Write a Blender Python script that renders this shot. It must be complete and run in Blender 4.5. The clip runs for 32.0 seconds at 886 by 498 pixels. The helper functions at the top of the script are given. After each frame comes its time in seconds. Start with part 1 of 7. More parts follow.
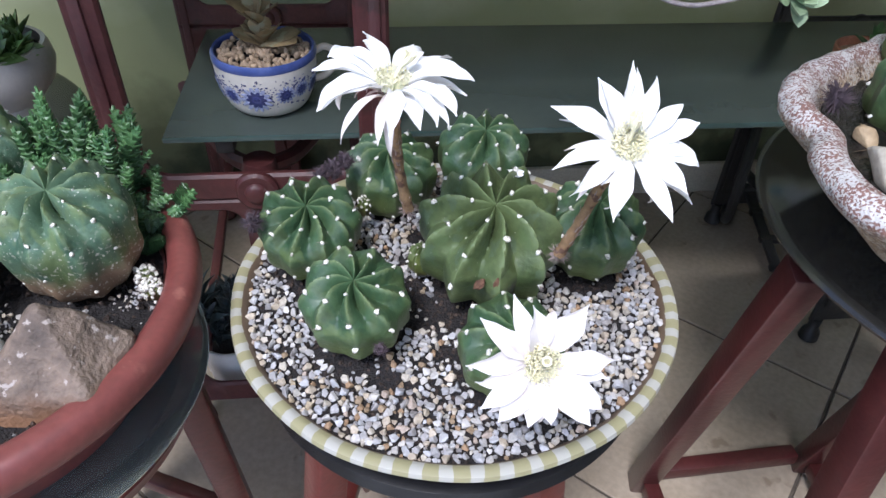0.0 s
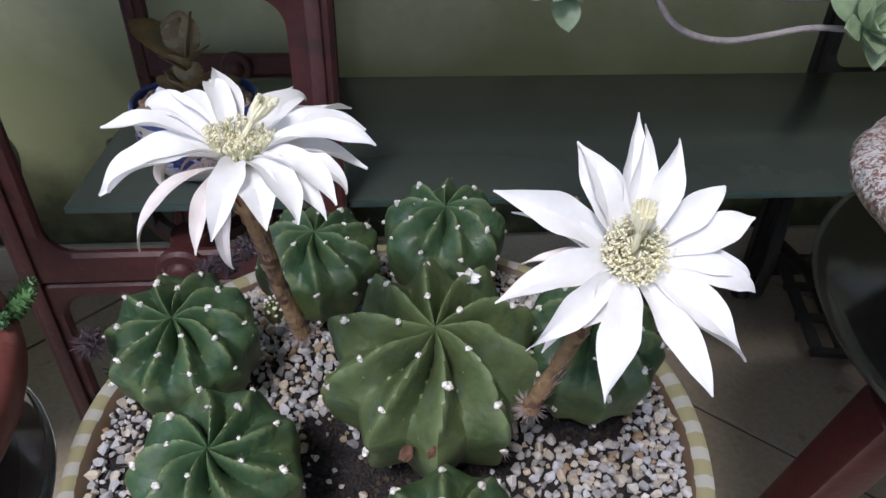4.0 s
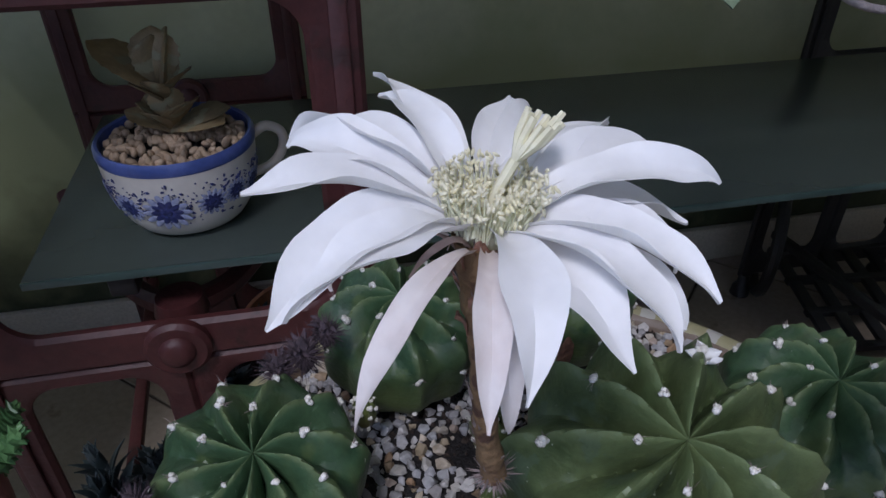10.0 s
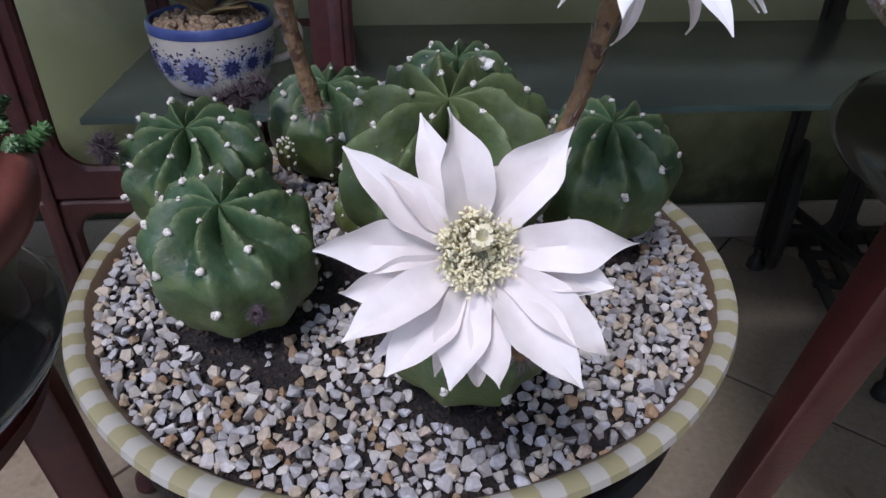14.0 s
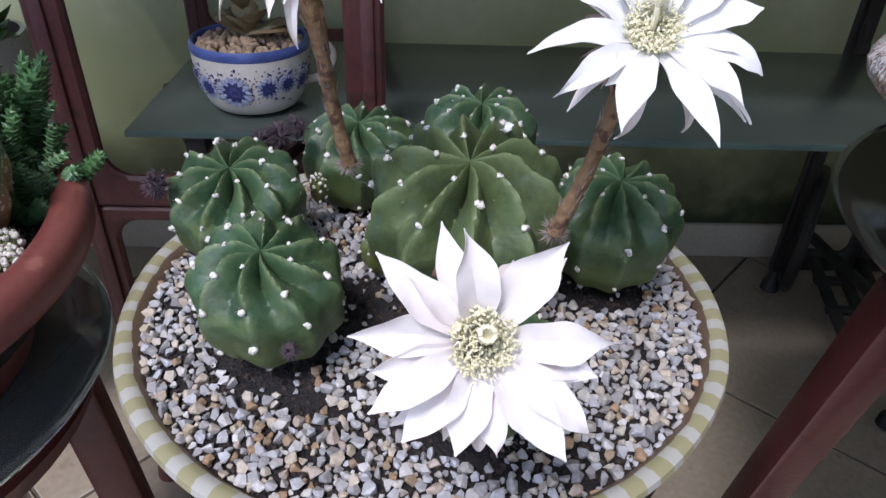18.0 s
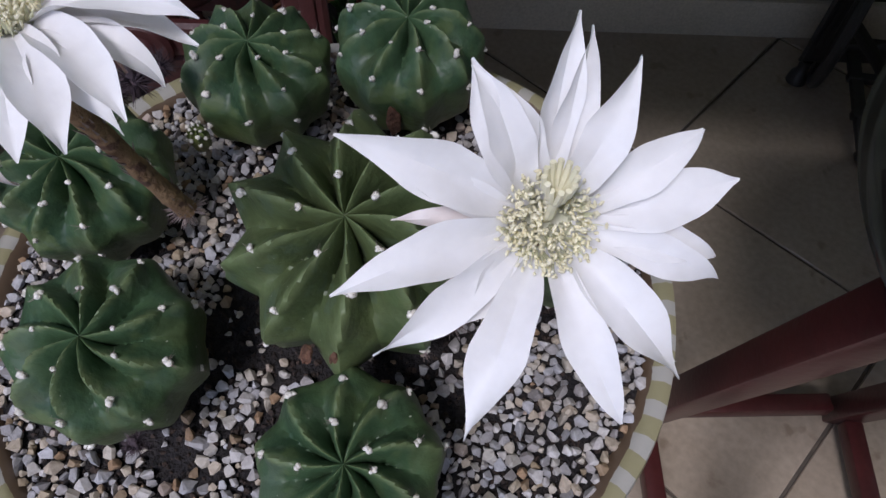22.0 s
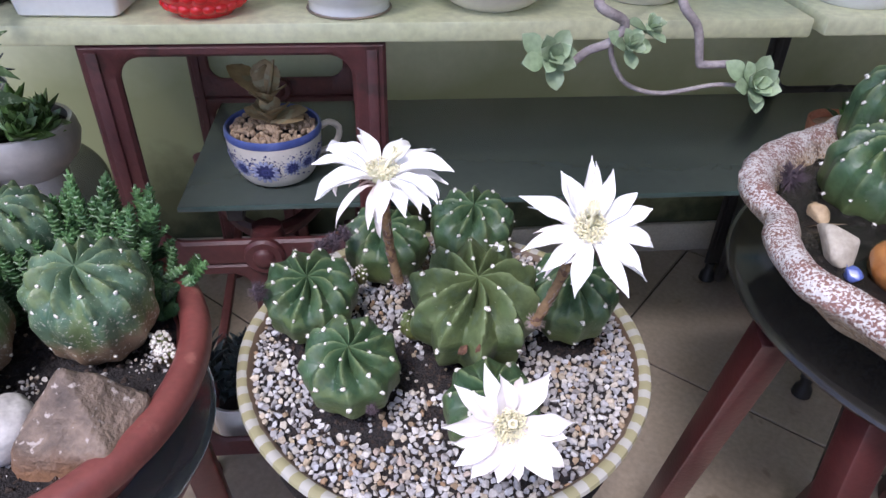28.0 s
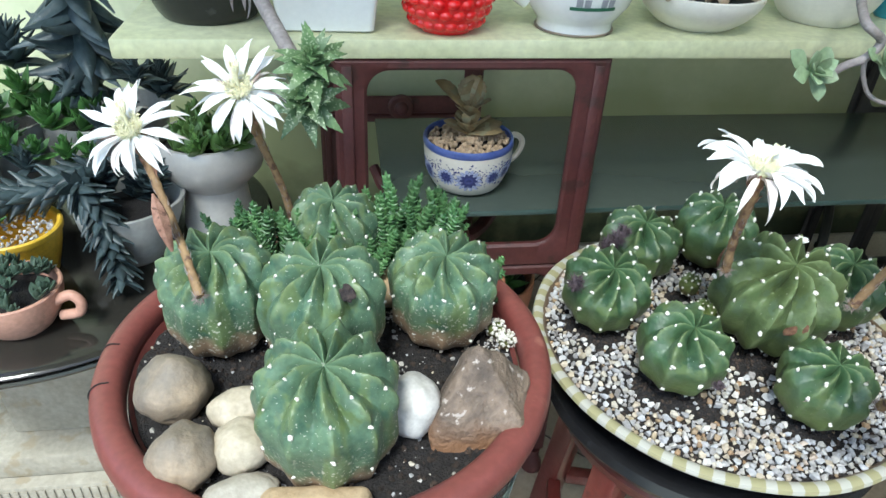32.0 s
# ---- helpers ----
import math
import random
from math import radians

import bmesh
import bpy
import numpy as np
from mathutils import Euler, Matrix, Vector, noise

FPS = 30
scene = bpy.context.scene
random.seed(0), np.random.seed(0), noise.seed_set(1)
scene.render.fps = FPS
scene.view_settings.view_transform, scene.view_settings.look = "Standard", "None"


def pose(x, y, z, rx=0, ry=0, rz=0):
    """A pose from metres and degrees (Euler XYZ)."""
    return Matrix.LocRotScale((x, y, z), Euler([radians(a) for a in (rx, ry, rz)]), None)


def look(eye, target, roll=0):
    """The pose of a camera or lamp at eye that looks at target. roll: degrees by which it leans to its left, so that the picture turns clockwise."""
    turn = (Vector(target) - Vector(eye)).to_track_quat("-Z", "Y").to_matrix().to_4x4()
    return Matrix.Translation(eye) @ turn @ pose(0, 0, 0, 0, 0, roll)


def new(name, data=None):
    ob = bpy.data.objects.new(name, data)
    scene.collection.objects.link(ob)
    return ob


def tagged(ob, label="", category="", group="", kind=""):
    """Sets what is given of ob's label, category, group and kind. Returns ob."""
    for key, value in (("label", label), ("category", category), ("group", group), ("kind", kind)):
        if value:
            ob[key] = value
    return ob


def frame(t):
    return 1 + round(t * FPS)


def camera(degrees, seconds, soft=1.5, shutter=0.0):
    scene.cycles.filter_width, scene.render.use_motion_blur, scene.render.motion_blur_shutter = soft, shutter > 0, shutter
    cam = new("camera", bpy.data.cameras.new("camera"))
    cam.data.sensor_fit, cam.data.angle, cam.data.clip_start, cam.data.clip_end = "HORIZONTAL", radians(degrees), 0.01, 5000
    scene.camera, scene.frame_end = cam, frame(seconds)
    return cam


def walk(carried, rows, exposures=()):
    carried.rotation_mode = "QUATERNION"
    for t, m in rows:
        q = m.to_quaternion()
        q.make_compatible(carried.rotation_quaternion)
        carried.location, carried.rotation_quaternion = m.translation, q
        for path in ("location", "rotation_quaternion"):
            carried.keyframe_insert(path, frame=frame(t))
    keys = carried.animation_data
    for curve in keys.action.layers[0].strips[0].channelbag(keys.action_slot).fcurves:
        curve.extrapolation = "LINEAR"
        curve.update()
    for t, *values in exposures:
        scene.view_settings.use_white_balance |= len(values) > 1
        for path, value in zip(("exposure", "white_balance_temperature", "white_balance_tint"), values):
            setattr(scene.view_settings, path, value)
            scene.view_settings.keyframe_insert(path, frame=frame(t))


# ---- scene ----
cam = camera(65.4, 32.0)
METRES, EYE, TILT, LEAN, TURN = 2.0, 1.05, -40.0, -1.5, -5.5
ROWS = [
    (0.0, 0.0, 0.0, 0.0, 0.0, 0.0, -0.0),
    (0.5, 0.0058, 0.009, -0.0042, 1.18, 3.91, 0.04),
    (1.0, 0.0052, 0.0092, -0.0072, 2.06, 5.48, 0.13),
    (1.5, 0.0098, 0.0131, -0.0087, 2.17, 6.03, 0.1),
    (2.0, 0.0131, 0.0369, -0.0032, 2.0, 5.61, -0.49),
    (2.5, 0.0186, 0.0609, 0.0126, 1.12, 5.58, -0.69),
    (4.5, 0.027, 0.0955, 0.0209, 1.7, 4.19, -0.43),
    (5.0, 0.0112, 0.0988, 0.0176, 2.67, 7.25, -1.92),
    (5.5, -0.0061, 0.0987, 0.0145, 2.22, 10.79, -1.67),
    (6.0, -0.0329, 0.1072, 0.0183, -1.77, 10.05, 0.18),
    (6.5, -0.0537, 0.1153, 0.0262, -7.29, 8.88, 5.89),
    (7.0, -0.058, 0.1223, 0.0325, -10.77, 8.15, 7.29),
    (7.5, -0.0503, 0.1289, 0.0355, -13.26, 7.63, 8.6),
    (8.0, -0.0411, 0.1393, 0.036, -13.07, 5.88, 8.72),
    (8.5, -0.0273, 0.1482, 0.0387, -10.29, 5.04, 8.36),
    (9.0, -0.0226, 0.1515, 0.0409, -8.18, 4.59, 8.08),
    (9.5, -0.0245, 0.1521, 0.0388, -6.08, 4.76, 6.48),
    (10.0, -0.0271, 0.1497, 0.0428, -3.69, 5.41, 5.32),
    (10.5, -0.0288, 0.146, 0.0443, -3.6, 5.89, 4.92),
    (11.0, -0.0353, 0.1365, 0.0392, -4.54, 6.17, 5.78),
    (11.5, -0.0469, 0.1237, 0.0211, -5.31, 6.38, 6.45),
    (12.0, -0.0435, 0.1038, 0.0018, -5.72, 6.25, 8.28),
    (12.5, -0.0186, 0.089, -0.0125, -0.38, 7.38, 6.72),
    (13.0, 0.0112, 0.0828, -0.0273, 3.58, 6.14, 2.14),
    (13.5, 0.0201, 0.0862, -0.0384, 4.9, 5.67, 0.01),
    (14.0, 0.0264, 0.0991, -0.0424, 2.34, 7.24, -0.31),
    (14.5, 0.0268, 0.105, -0.0439, 1.26, 8.6, -0.45),
    (16.5, 0.0251, 0.0898, -0.0432, 4.03, 10.2, -2.13),
    (17.0, 0.026, 0.0852, -0.043, 4.44, 9.45, -1.96),
    (17.5, 0.0283, 0.0848, -0.0382, 4.35, 7.6, -2.57),
    (18.0, 0.0276, 0.0794, -0.0297, 3.61, 6.67, -3.16),
    (18.5, 0.0214, 0.0788, -0.0091, 2.73, 6.77, -3.05),
    (19.0, 0.0228, 0.0844, 0.0069, 1.85, 6.1, -2.0),
    (19.5, 0.0246, 0.0928, 0.0176, 1.85, 3.47, -1.71),
    (20.0, 0.0301, 0.0985, 0.0254, 0.21, -0.3, -0.38),
    (20.5, 0.0415, 0.1045, 0.0388, 2.3, -4.45, -0.5),
    (21.0, 0.0511, 0.1205, 0.0465, 4.21, -10.07, -2.87),
    (21.5, 0.0501, 0.1285, 0.0515, 5.11, -14.25, -3.97),
    (22.0, 0.0515, 0.1311, 0.0547, 5.32, -17.23, -4.05),
    (22.5, 0.0526, 0.1315, 0.0571, 5.52, -18.49, -4.09),
    (23.0, 0.0533, 0.124, 0.0582, 5.6, -18.31, -4.96),
    (23.5, 0.0522, 0.1199, 0.0603, 5.59, -18.97, -4.18),
    (24.0, 0.049, 0.1134, 0.0633, 5.77, -18.93, -3.6),
    (24.5, 0.0375, 0.1021, 0.0661, 5.19, -18.64, -3.3),
    (25.0, 0.0183, 0.0866, 0.0658, 2.65, -17.72, -1.61),
    (25.5, 0.0077, 0.064, 0.0596, -1.11, -14.95, 1.37),
    (27.5, 0.0181, -0.0184, 0.0139, 1.12, 1.64, -2.2),
    (28.0, 0.0092, -0.0282, 0.0071, 0.71, 4.29, -0.01),
    (28.5, -0.0161, -0.0336, -0.0056, -3.12, 6.0, 2.26),
    (29.0, -0.0554, -0.049, -0.0195, -3.19, 7.8, 2.27),
    (29.5, -0.0928, -0.0547, -0.0322, -2.69, 6.7, 0.22),
    (30.0, -0.1204, -0.0591, -0.0337, -2.21, 6.92, -1.44),
    (30.5, -0.1434, -0.0644, -0.0374, -1.99, 7.1, -2.05),
    (31.0, -0.1563, -0.0677, -0.0356, -1.3, 6.49, -1.42),
    (31.5, -0.1495, -0.0586, -0.0199, 1.08, 6.44, -1.67),
    (32.0, -0.1584, -0.0518, -0.0101, -2.0, 6.44, 0.54),
]
EXPOSURES = [(0.0, 1.1, 5825, 15), (2.0, 1.2, 5775, 17), (4.5, 0.4, 6200, 17), (5.2, 0.5, 6200, 17), (6.0, 1.22, 6025, 28), (7.0, 1.15, 5775, 19), (8.0, 0.35, 6155, 9), (8.6, -0.15, 5655, 14), (9.5, -0.2, 5655, 19), (10.5, -0.15, 5755, 20), (11.0, 0.12, 5880, 22), (12.0, 2.05, 5980, 17), (12.5, 2.2, 6250, 17), (13.0, 1.2, 5925, 17), (14.0, 0.2, 5955, 21),
             (18.0, 0.7, 5925, 19), (19.0, 1.15, 5975, 15), (20.0, 0.5, 5935, 16), (21.0, 0.1, 5935, 19), (22.0, 0.02, 5985, 21), (24.0, 0.12, 6035, 20), (25.0, 0.5, 6205, 19), (27.5, 1.0, 6005, 24), (29.0, 1.1, 5955, 25), (30.0, 1.25, 5955, 22), (31.0, 1.25, 5955, 21), (32.0, 1.3, 6105, 0)]
walk(cam, [(t, pose(0, 0, EYE, TILT, LEAN, TURN) @ pose(METRES * x, METRES * y, METRES * z, 90 + pitch, roll, yaw)) for t, x, y, z, yaw, pitch, roll in ROWS], EXPOSURES)

# ---- light: an open veranda under a bright, hazy sky ----
world = bpy.data.worlds.new("sky")
scene.world = world
world.use_nodes = True
wn = world.node_tree
sky = wn.nodes.new("ShaderNodeTexSky")
sky.sky_type, sky.sun_disc = "NISHITA", False
sky.sun_elevation, sky.sun_rotation = radians(56), radians(205)
sky.air_density, sky.dust_density = 1.0, 1.2
wn.links.new(sky.outputs[0], wn.nodes["Background"].inputs[0])
wn.nodes["Background"].inputs[1].default_value = 0.15
sun_data = bpy.data.lights.new("sun", "SUN")
sun_data.energy, sun_data.angle, sun_data.color = 2.2, radians(14), (1.0, 0.98, 0.95)
sun = new("sun", sun_data)
sun.matrix_world = look((-1.05, -1.75, 4.3), (0, 0.4, 0.6))

# ---- materials ----


def mat(name, c1, c2, scale=20.0, rough=0.5, bump=0.15, fine=180.0, metal=0.0, spots=None, spot_scale=60.0, spot_at=0.62,
        vary=0.0, trans=0.0, translucent=0.0, island=False, palette=None, dist=0.004, coat=0.0, wear=0.12):
    m = bpy.data.materials.new(name)
    m.use_nodes = True
    nt = m.node_tree
    n, lk = nt.nodes, nt.links
    p = n["Principled BSDF"]
    tc = n.new("ShaderNodeTexCoord")
    a = n.new("ShaderNodeTexNoise")
    a.inputs["Scale"].default_value, a.inputs["Detail"].default_value, a.inputs["Roughness"].default_value = scale, 6, 0.6
    lk.new(tc.outputs["Object"], a.inputs["Vector"])
    ramp = n.new("ShaderNodeValToRGB")
    ramp.color_ramp.elements[0].position, ramp.color_ramp.elements[1].position = 0.33, 0.67
    ramp.color_ramp.elements[0].color, ramp.color_ramp.elements[1].color = (*c1, 1), (*c2, 1)
    lk.new(a.outputs["Fac"], ramp.inputs[0])
    f = n.new("ShaderNodeTexNoise")
    f.inputs["Scale"].default_value, f.inputs["Detail"].default_value = fine, 4
    lk.new(tc.outputs["Object"], f.inputs["Vector"])
    col = ramp.outputs[0]
    if palette:
        pick = n.new("ShaderNodeNewGeometry").outputs["Random Per Island"] if island else n.new("ShaderNodeObjectInfo").outputs["Random"]
        steps = n.new("ShaderNodeValToRGB")
        steps.color_ramp.interpolation = "CONSTANT"
        for k, tint in enumerate(palette):
            el = steps.color_ramp.elements[0] if k == 0 else steps.color_ramp.elements.new(k / len(palette))
            el.color = (*tint, 1)
        # the ramp's first end knob is left over
        steps.color_ramp.elements.remove(steps.color_ramp.elements[-1])
        lk.new(pick, steps.inputs[0])
        tint_mix = n.new("ShaderNodeMix")
        tint_mix.data_type, tint_mix.blend_type = "RGBA", "MULTIPLY"
        tint_mix.inputs[0].default_value = 1.0
        lk.new(steps.outputs[0], tint_mix.inputs[6]), lk.new(col, tint_mix.inputs[7])
        col = tint_mix.outputs[2]
    hsv = n.new("ShaderNodeHueSaturation")
    mr = n.new("ShaderNodeMapRange")
    mr.inputs["From Min"].default_value, mr.inputs["From Max"].default_value = 0.3, 0.7
    mr.inputs["To Min"].default_value, mr.inputs["To Max"].default_value = 1 - wear, 1 + wear
    lk.new(f.outputs["Fac"], mr.inputs["Value"])
    val = mr.outputs[0]
    if vary:
        src = n.new("ShaderNodeNewGeometry").outputs["Random Per Island"] if island else n.new("ShaderNodeObjectInfo").outputs["Random"]
        mv = n.new("ShaderNodeMapRange")
        mv.inputs["To Min"].default_value, mv.inputs["To Max"].default_value = 1 - vary, 1 + vary
        lk.new(src, mv.inputs["Value"])
        mul = n.new("ShaderNodeMath")
        mul.operation = "MULTIPLY"
        lk.new(val, mul.inputs[0]), lk.new(mv.outputs[0], mul.inputs[1])
        val = mul.outputs[0]
    lk.new(val, hsv.inputs["Value"]), lk.new(col, hsv.inputs["Color"])
    col = hsv.outputs[0]
    if spots:
        s = n.new("ShaderNodeTexNoise")
        s.inputs["Scale"].default_value, s.inputs["Detail"].default_value = spot_scale, 5
        lk.new(tc.outputs["Object"], s.inputs["Vector"])
        sr = n.new("ShaderNodeValToRGB")
        sr.color_ramp.elements[0].position, sr.color_ramp.elements[1].position = spot_at, spot_at + 0.05
        lk.new(s.outputs["Fac"], sr.inputs[0])
        mix = n.new("ShaderNodeMix")
        mix.data_type = "RGBA"
        lk.new(sr.outputs[0], mix.inputs[0]), lk.new(col, mix.inputs[6])
        mix.inputs[7].default_value = (*spots, 1)
        col = mix.outputs[2]
    lk.new(col, p.inputs["Base Color"])
    p.inputs["Roughness"].default_value, p.inputs["Metallic"].default_value = rough, metal
    p.inputs["Transmission Weight"].default_value, p.inputs["Coat Weight"].default_value = trans, coat
    if bump:
        b = n.new("ShaderNodeBump")
        b.inputs["Strength"].default_value, b.inputs["Distance"].default_value = bump, dist
        lk.new(f.outputs["Fac"], b.inputs["Height"]), lk.new(b.outputs[0], p.inputs["Normal"])
    if translucent:
        t = n.new("ShaderNodeBsdfTranslucent")
        mx = n.new("ShaderNodeMixShader")
        mx.inputs[0].default_value = translucent
        lk.new(col, t.inputs[0]), lk.new(p.outputs[0], mx.inputs[1]), lk.new(t.outputs[0], mx.inputs[2])
        lk.new(mx.outputs[0], n["Material Output"].inputs[0])
    return m


def layered(m, colour, build):
    """Lay a second colour over material m where the node socket that build(nodes, links) returns is 1."""
    n, lk = m.node_tree.nodes, m.node_tree.links
    p = n["Principled BSDF"]
    old = p.inputs["Base Color"].links[0].from_socket
    mix = n.new("ShaderNodeMix")
    mix.data_type = "RGBA"
    lk.new(build(n, lk), mix.inputs[0]), lk.new(old, mix.inputs[6])
    mix.inputs[7].default_value = (*colour, 1)
    lk.new(mix.outputs[2], p.inputs["Base Color"])
    return m


def math_node(n, lk, op, a, b=None):
    k = n.new("ShaderNodeMath")
    k.operation = op
    for i, v in enumerate((a, b)):
        if v is None:
            continue
        if isinstance(v, (int, float)):
            k.inputs[i].default_value = v
        else:
            lk.new(v, k.inputs[i])
    return k.outputs[0]


def object_xyz(n, lk):
    tc, sep = n.new("ShaderNodeTexCoord"), n.new("ShaderNodeSeparateXYZ")
    lk.new(tc.outputs["Object"], sep.inputs[0])
    return sep.outputs


def noise_of(n, lk, scale, detail=5):
    tc, k = n.new("ShaderNodeTexCoord"), n.new("ShaderNodeTexNoise")
    k.inputs["Scale"].default_value, k.inputs["Detail"].default_value = scale, detail
    lk.new(tc.outputs["Object"], k.inputs["Vector"])
    return k.outputs["Fac"]


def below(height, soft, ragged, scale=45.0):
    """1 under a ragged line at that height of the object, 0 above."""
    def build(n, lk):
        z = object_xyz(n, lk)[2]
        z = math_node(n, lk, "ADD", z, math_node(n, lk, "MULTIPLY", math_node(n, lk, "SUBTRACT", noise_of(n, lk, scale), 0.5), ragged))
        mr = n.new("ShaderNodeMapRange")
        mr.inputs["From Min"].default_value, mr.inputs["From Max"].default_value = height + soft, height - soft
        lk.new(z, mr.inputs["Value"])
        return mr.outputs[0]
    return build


M = {}
M["wall"] = mat("green_wall_paint", (0.58, 0.62, 0.41), (0.66, 0.69, 0.48), 3.0, 0.75, 0.12, 60, spots=(0.52, 0.56, 0.36), spot_scale=5, spot_at=0.6, wear=0.05)
# shade below shelf height, painted in as one darker green layer
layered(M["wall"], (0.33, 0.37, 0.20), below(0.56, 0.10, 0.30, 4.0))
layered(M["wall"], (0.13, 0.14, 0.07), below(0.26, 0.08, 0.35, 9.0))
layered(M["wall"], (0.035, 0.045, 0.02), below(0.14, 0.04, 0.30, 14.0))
M["crack"] = mat("dusty_crack", (0.16, 0.17, 0.10), (0.24, 0.25, 0.16), 60, 0.9, 0.2)
M["plaster"] = mat("pale_plaster", (0.62, 0.62, 0.55), (0.7, 0.69, 0.62), 3.0, 0.8, 0.1, 60)
M["skirting"] = mat("cream_skirting_tile", (0.44, 0.4, 0.32), (0.496, 0.456, 0.376), 8, 0.35, 0.03)
M["tile"] = mat("cream_floor_tile", (0.262, 0.212, 0.156), (0.318, 0.266, 0.206), 5, 0.28, 0.04, 90, spots=(0.205, 0.160, 0.115), spot_scale=14, spot_at=0.64, vary=0.04)
M["grout"] = mat("dark_grout", (0.06, 0.05, 0.04), (0.1, 0.08, 0.06), 40, 0.9, 0.3)
M["ground"] = mat("garden_paving", (0.3, 0.3, 0.27), (0.38, 0.37, 0.33), 2, 0.9, 0.2)
M["iron"] = mat("oxide_red_painted_iron", (0.0585, 0.0162, 0.0162), (0.09, 0.0252, 0.0234), 14, 0.5, 0.25, 120, spots=(0.045, 0.0162, 0.0135), spot_scale=22, spot_at=0.6)
M["black_iron"] = mat("black_painted_iron", (0.008, 0.008, 0.009), (0.018, 0.017, 0.017), 14, 0.5, 0.25, 120)
M["board"] = mat("pale_green_shelf_paint", (0.52, 0.53, 0.32), (0.58, 0.58, 0.38), 7, 0.45, 0.08, 90, spots=(0.50, 0.50, 0.33), spot_scale=16, spot_at=0.68)
M["shelf_glass"] = mat("smoked_shelf_glass", (0.082, 0.105, 0.090), (0.100, 0.125, 0.106), 3, 0.22, 0.0, 60, trans=0.35, wear=0.03)
M["edge_glass"] = mat("pale_green_glass_edge", (0.035, 0.062, 0.055), (0.055, 0.09, 0.08), 12, 0.2, 0.0, 60, wear=0.05)
M["dark_glass"] = mat("dark_table_glass", (0.022, 0.021, 0.018), (0.036, 0.033, 0.028), 5, 0.12, 0.0, 60, trans=0.25, wear=0.04)
M["clear_glass"] = mat("dusty_greenish_table_glass", (0.66, 0.72, 0.69), (0.74, 0.80, 0.77), 6, 0.05, 0.0, 60, trans=0.93, wear=0.03)
M["wood"] = mat("red_stained_wood", (0.066, 0.0125, 0.0110), (0.105, 0.021, 0.0170), 9, 0.3, 0.12, 140, spots=(0.0616, 0.0106, 0.0088), spot_scale=18, spot_at=0.6, coat=0.3)
M["dark_wood"] = mat("dark_red_stained_wood", (0.040, 0.009, 0.009), (0.068, 0.016, 0.015), 9, 0.38, 0.12, 140, coat=0.2)
M["black_gloss"] = mat("black_glazed_ceramic", (0.006, 0.006, 0.007), (0.012, 0.012, 0.013), 20, 0.25, 0.04, 160, spots=(0.03, 0.03, 0.028), spot_scale=40, spot_at=0.68)
M["soil"] = mat("dark_potting_soil", (0.008, 0.007, 0.008), (0.026, 0.021, 0.020), 130, 0.9, 1.0, 420, spots=(0.07, 0.048, 0.035), spot_scale=240, spot_at=0.68, dist=0.006)
M["terracotta"] = mat("brick_red_plastic", (0.136, 0.037, 0.0326), (0.167, 0.0466, 0.0405), 10, 0.42, 0.05, 160, spots=(0.238, 0.088, 0.0704), spot_scale=30, spot_at=0.66)
M["amber"] = mat("glossy_orange_brown_stone", (0.22, 0.075, 0.015), (0.36, 0.16, 0.05), 40, 0.2, 0.05, 120, coat=0.4)
M["clay"] = mat("orange_fired_clay", (0.42, 0.17, 0.09), (0.5, 0.22, 0.13), 14, 0.7, 0.12)
M["pink_clay"] = mat("pinkish_fired_clay", (0.42, 0.22, 0.16), (0.5, 0.28, 0.21), 14, 0.65, 0.1, spots=(0.3, 0.17, 0.13), spot_scale=18)
M["white_glaze"] = mat("white_glazed_ceramic", (0.681, 0.681, 0.662), (0.736, 0.736, 0.718), 10, 0.2, 0.02, 120, wear=0.03, coat=0.4)
M["cream_glaze"] = mat("cream_glazed_ceramic", (0.66, 0.62, 0.54), (0.74, 0.7, 0.62), 10, 0.3, 0.03, 120, wear=0.04)
M["handle_glaze"] = mat("warm_cream_glaze", (0.62, 0.54, 0.43), (0.70, 0.62, 0.50), 10, 0.3, 0.03, 120, wear=0.04)
M["pale_blue"] = mat("pale_blue_brush_wash", (0.27, 0.31, 0.52), (0.46, 0.49, 0.62), 300, 0.35, 0.0)
M["grey_glaze"] = mat("grey_white_glazed_ceramic", (0.34, 0.325, 0.305), (0.49, 0.47, 0.44), 9, 0.28, 0.03, 120, wear=0.05, coat=0.3)
M["dull_glaze"] = mat("dull_grey_glazed_ceramic", (0.26, 0.26, 0.25), (0.40, 0.40, 0.38), 12, 0.35, 0.05, 120, wear=0.08, coat=0.2)
M["blue_glaze"] = mat("cobalt_blue_glaze", (0.055, 0.085, 0.26), (0.09, 0.125, 0.34), 40, 0.28, 0.02)
M["dark_blue"] = mat("dark_blue_brushwork", (0.015, 0.02, 0.09), (0.06, 0.075, 0.25), 160, 0.3, 0.0)
M["sky_blue"] = mat("light_blue_glaze", (0.05, 0.28, 0.40), (0.07, 0.34, 0.46), 18, 0.3, 0.02)
M["red_glaze"] = mat("bright_red_glaze", (0.62, 0.008, 0.010), (0.72, 0.012, 0.014), 18, 0.18, 0.02, coat=0.5)
M["yellow_glaze"] = mat("yellow_plastic", (0.58, 0.36, 0.03), (0.66, 0.43, 0.05), 14, 0.4, 0.03)
M["concrete"] = mat("pale_worn_concrete", (0.27, 0.245, 0.195), (0.345, 0.318, 0.26), 14, 0.9, 0.35, 110, spots=(0.272, 0.23, 0.162), spot_scale=22, spot_at=0.6)
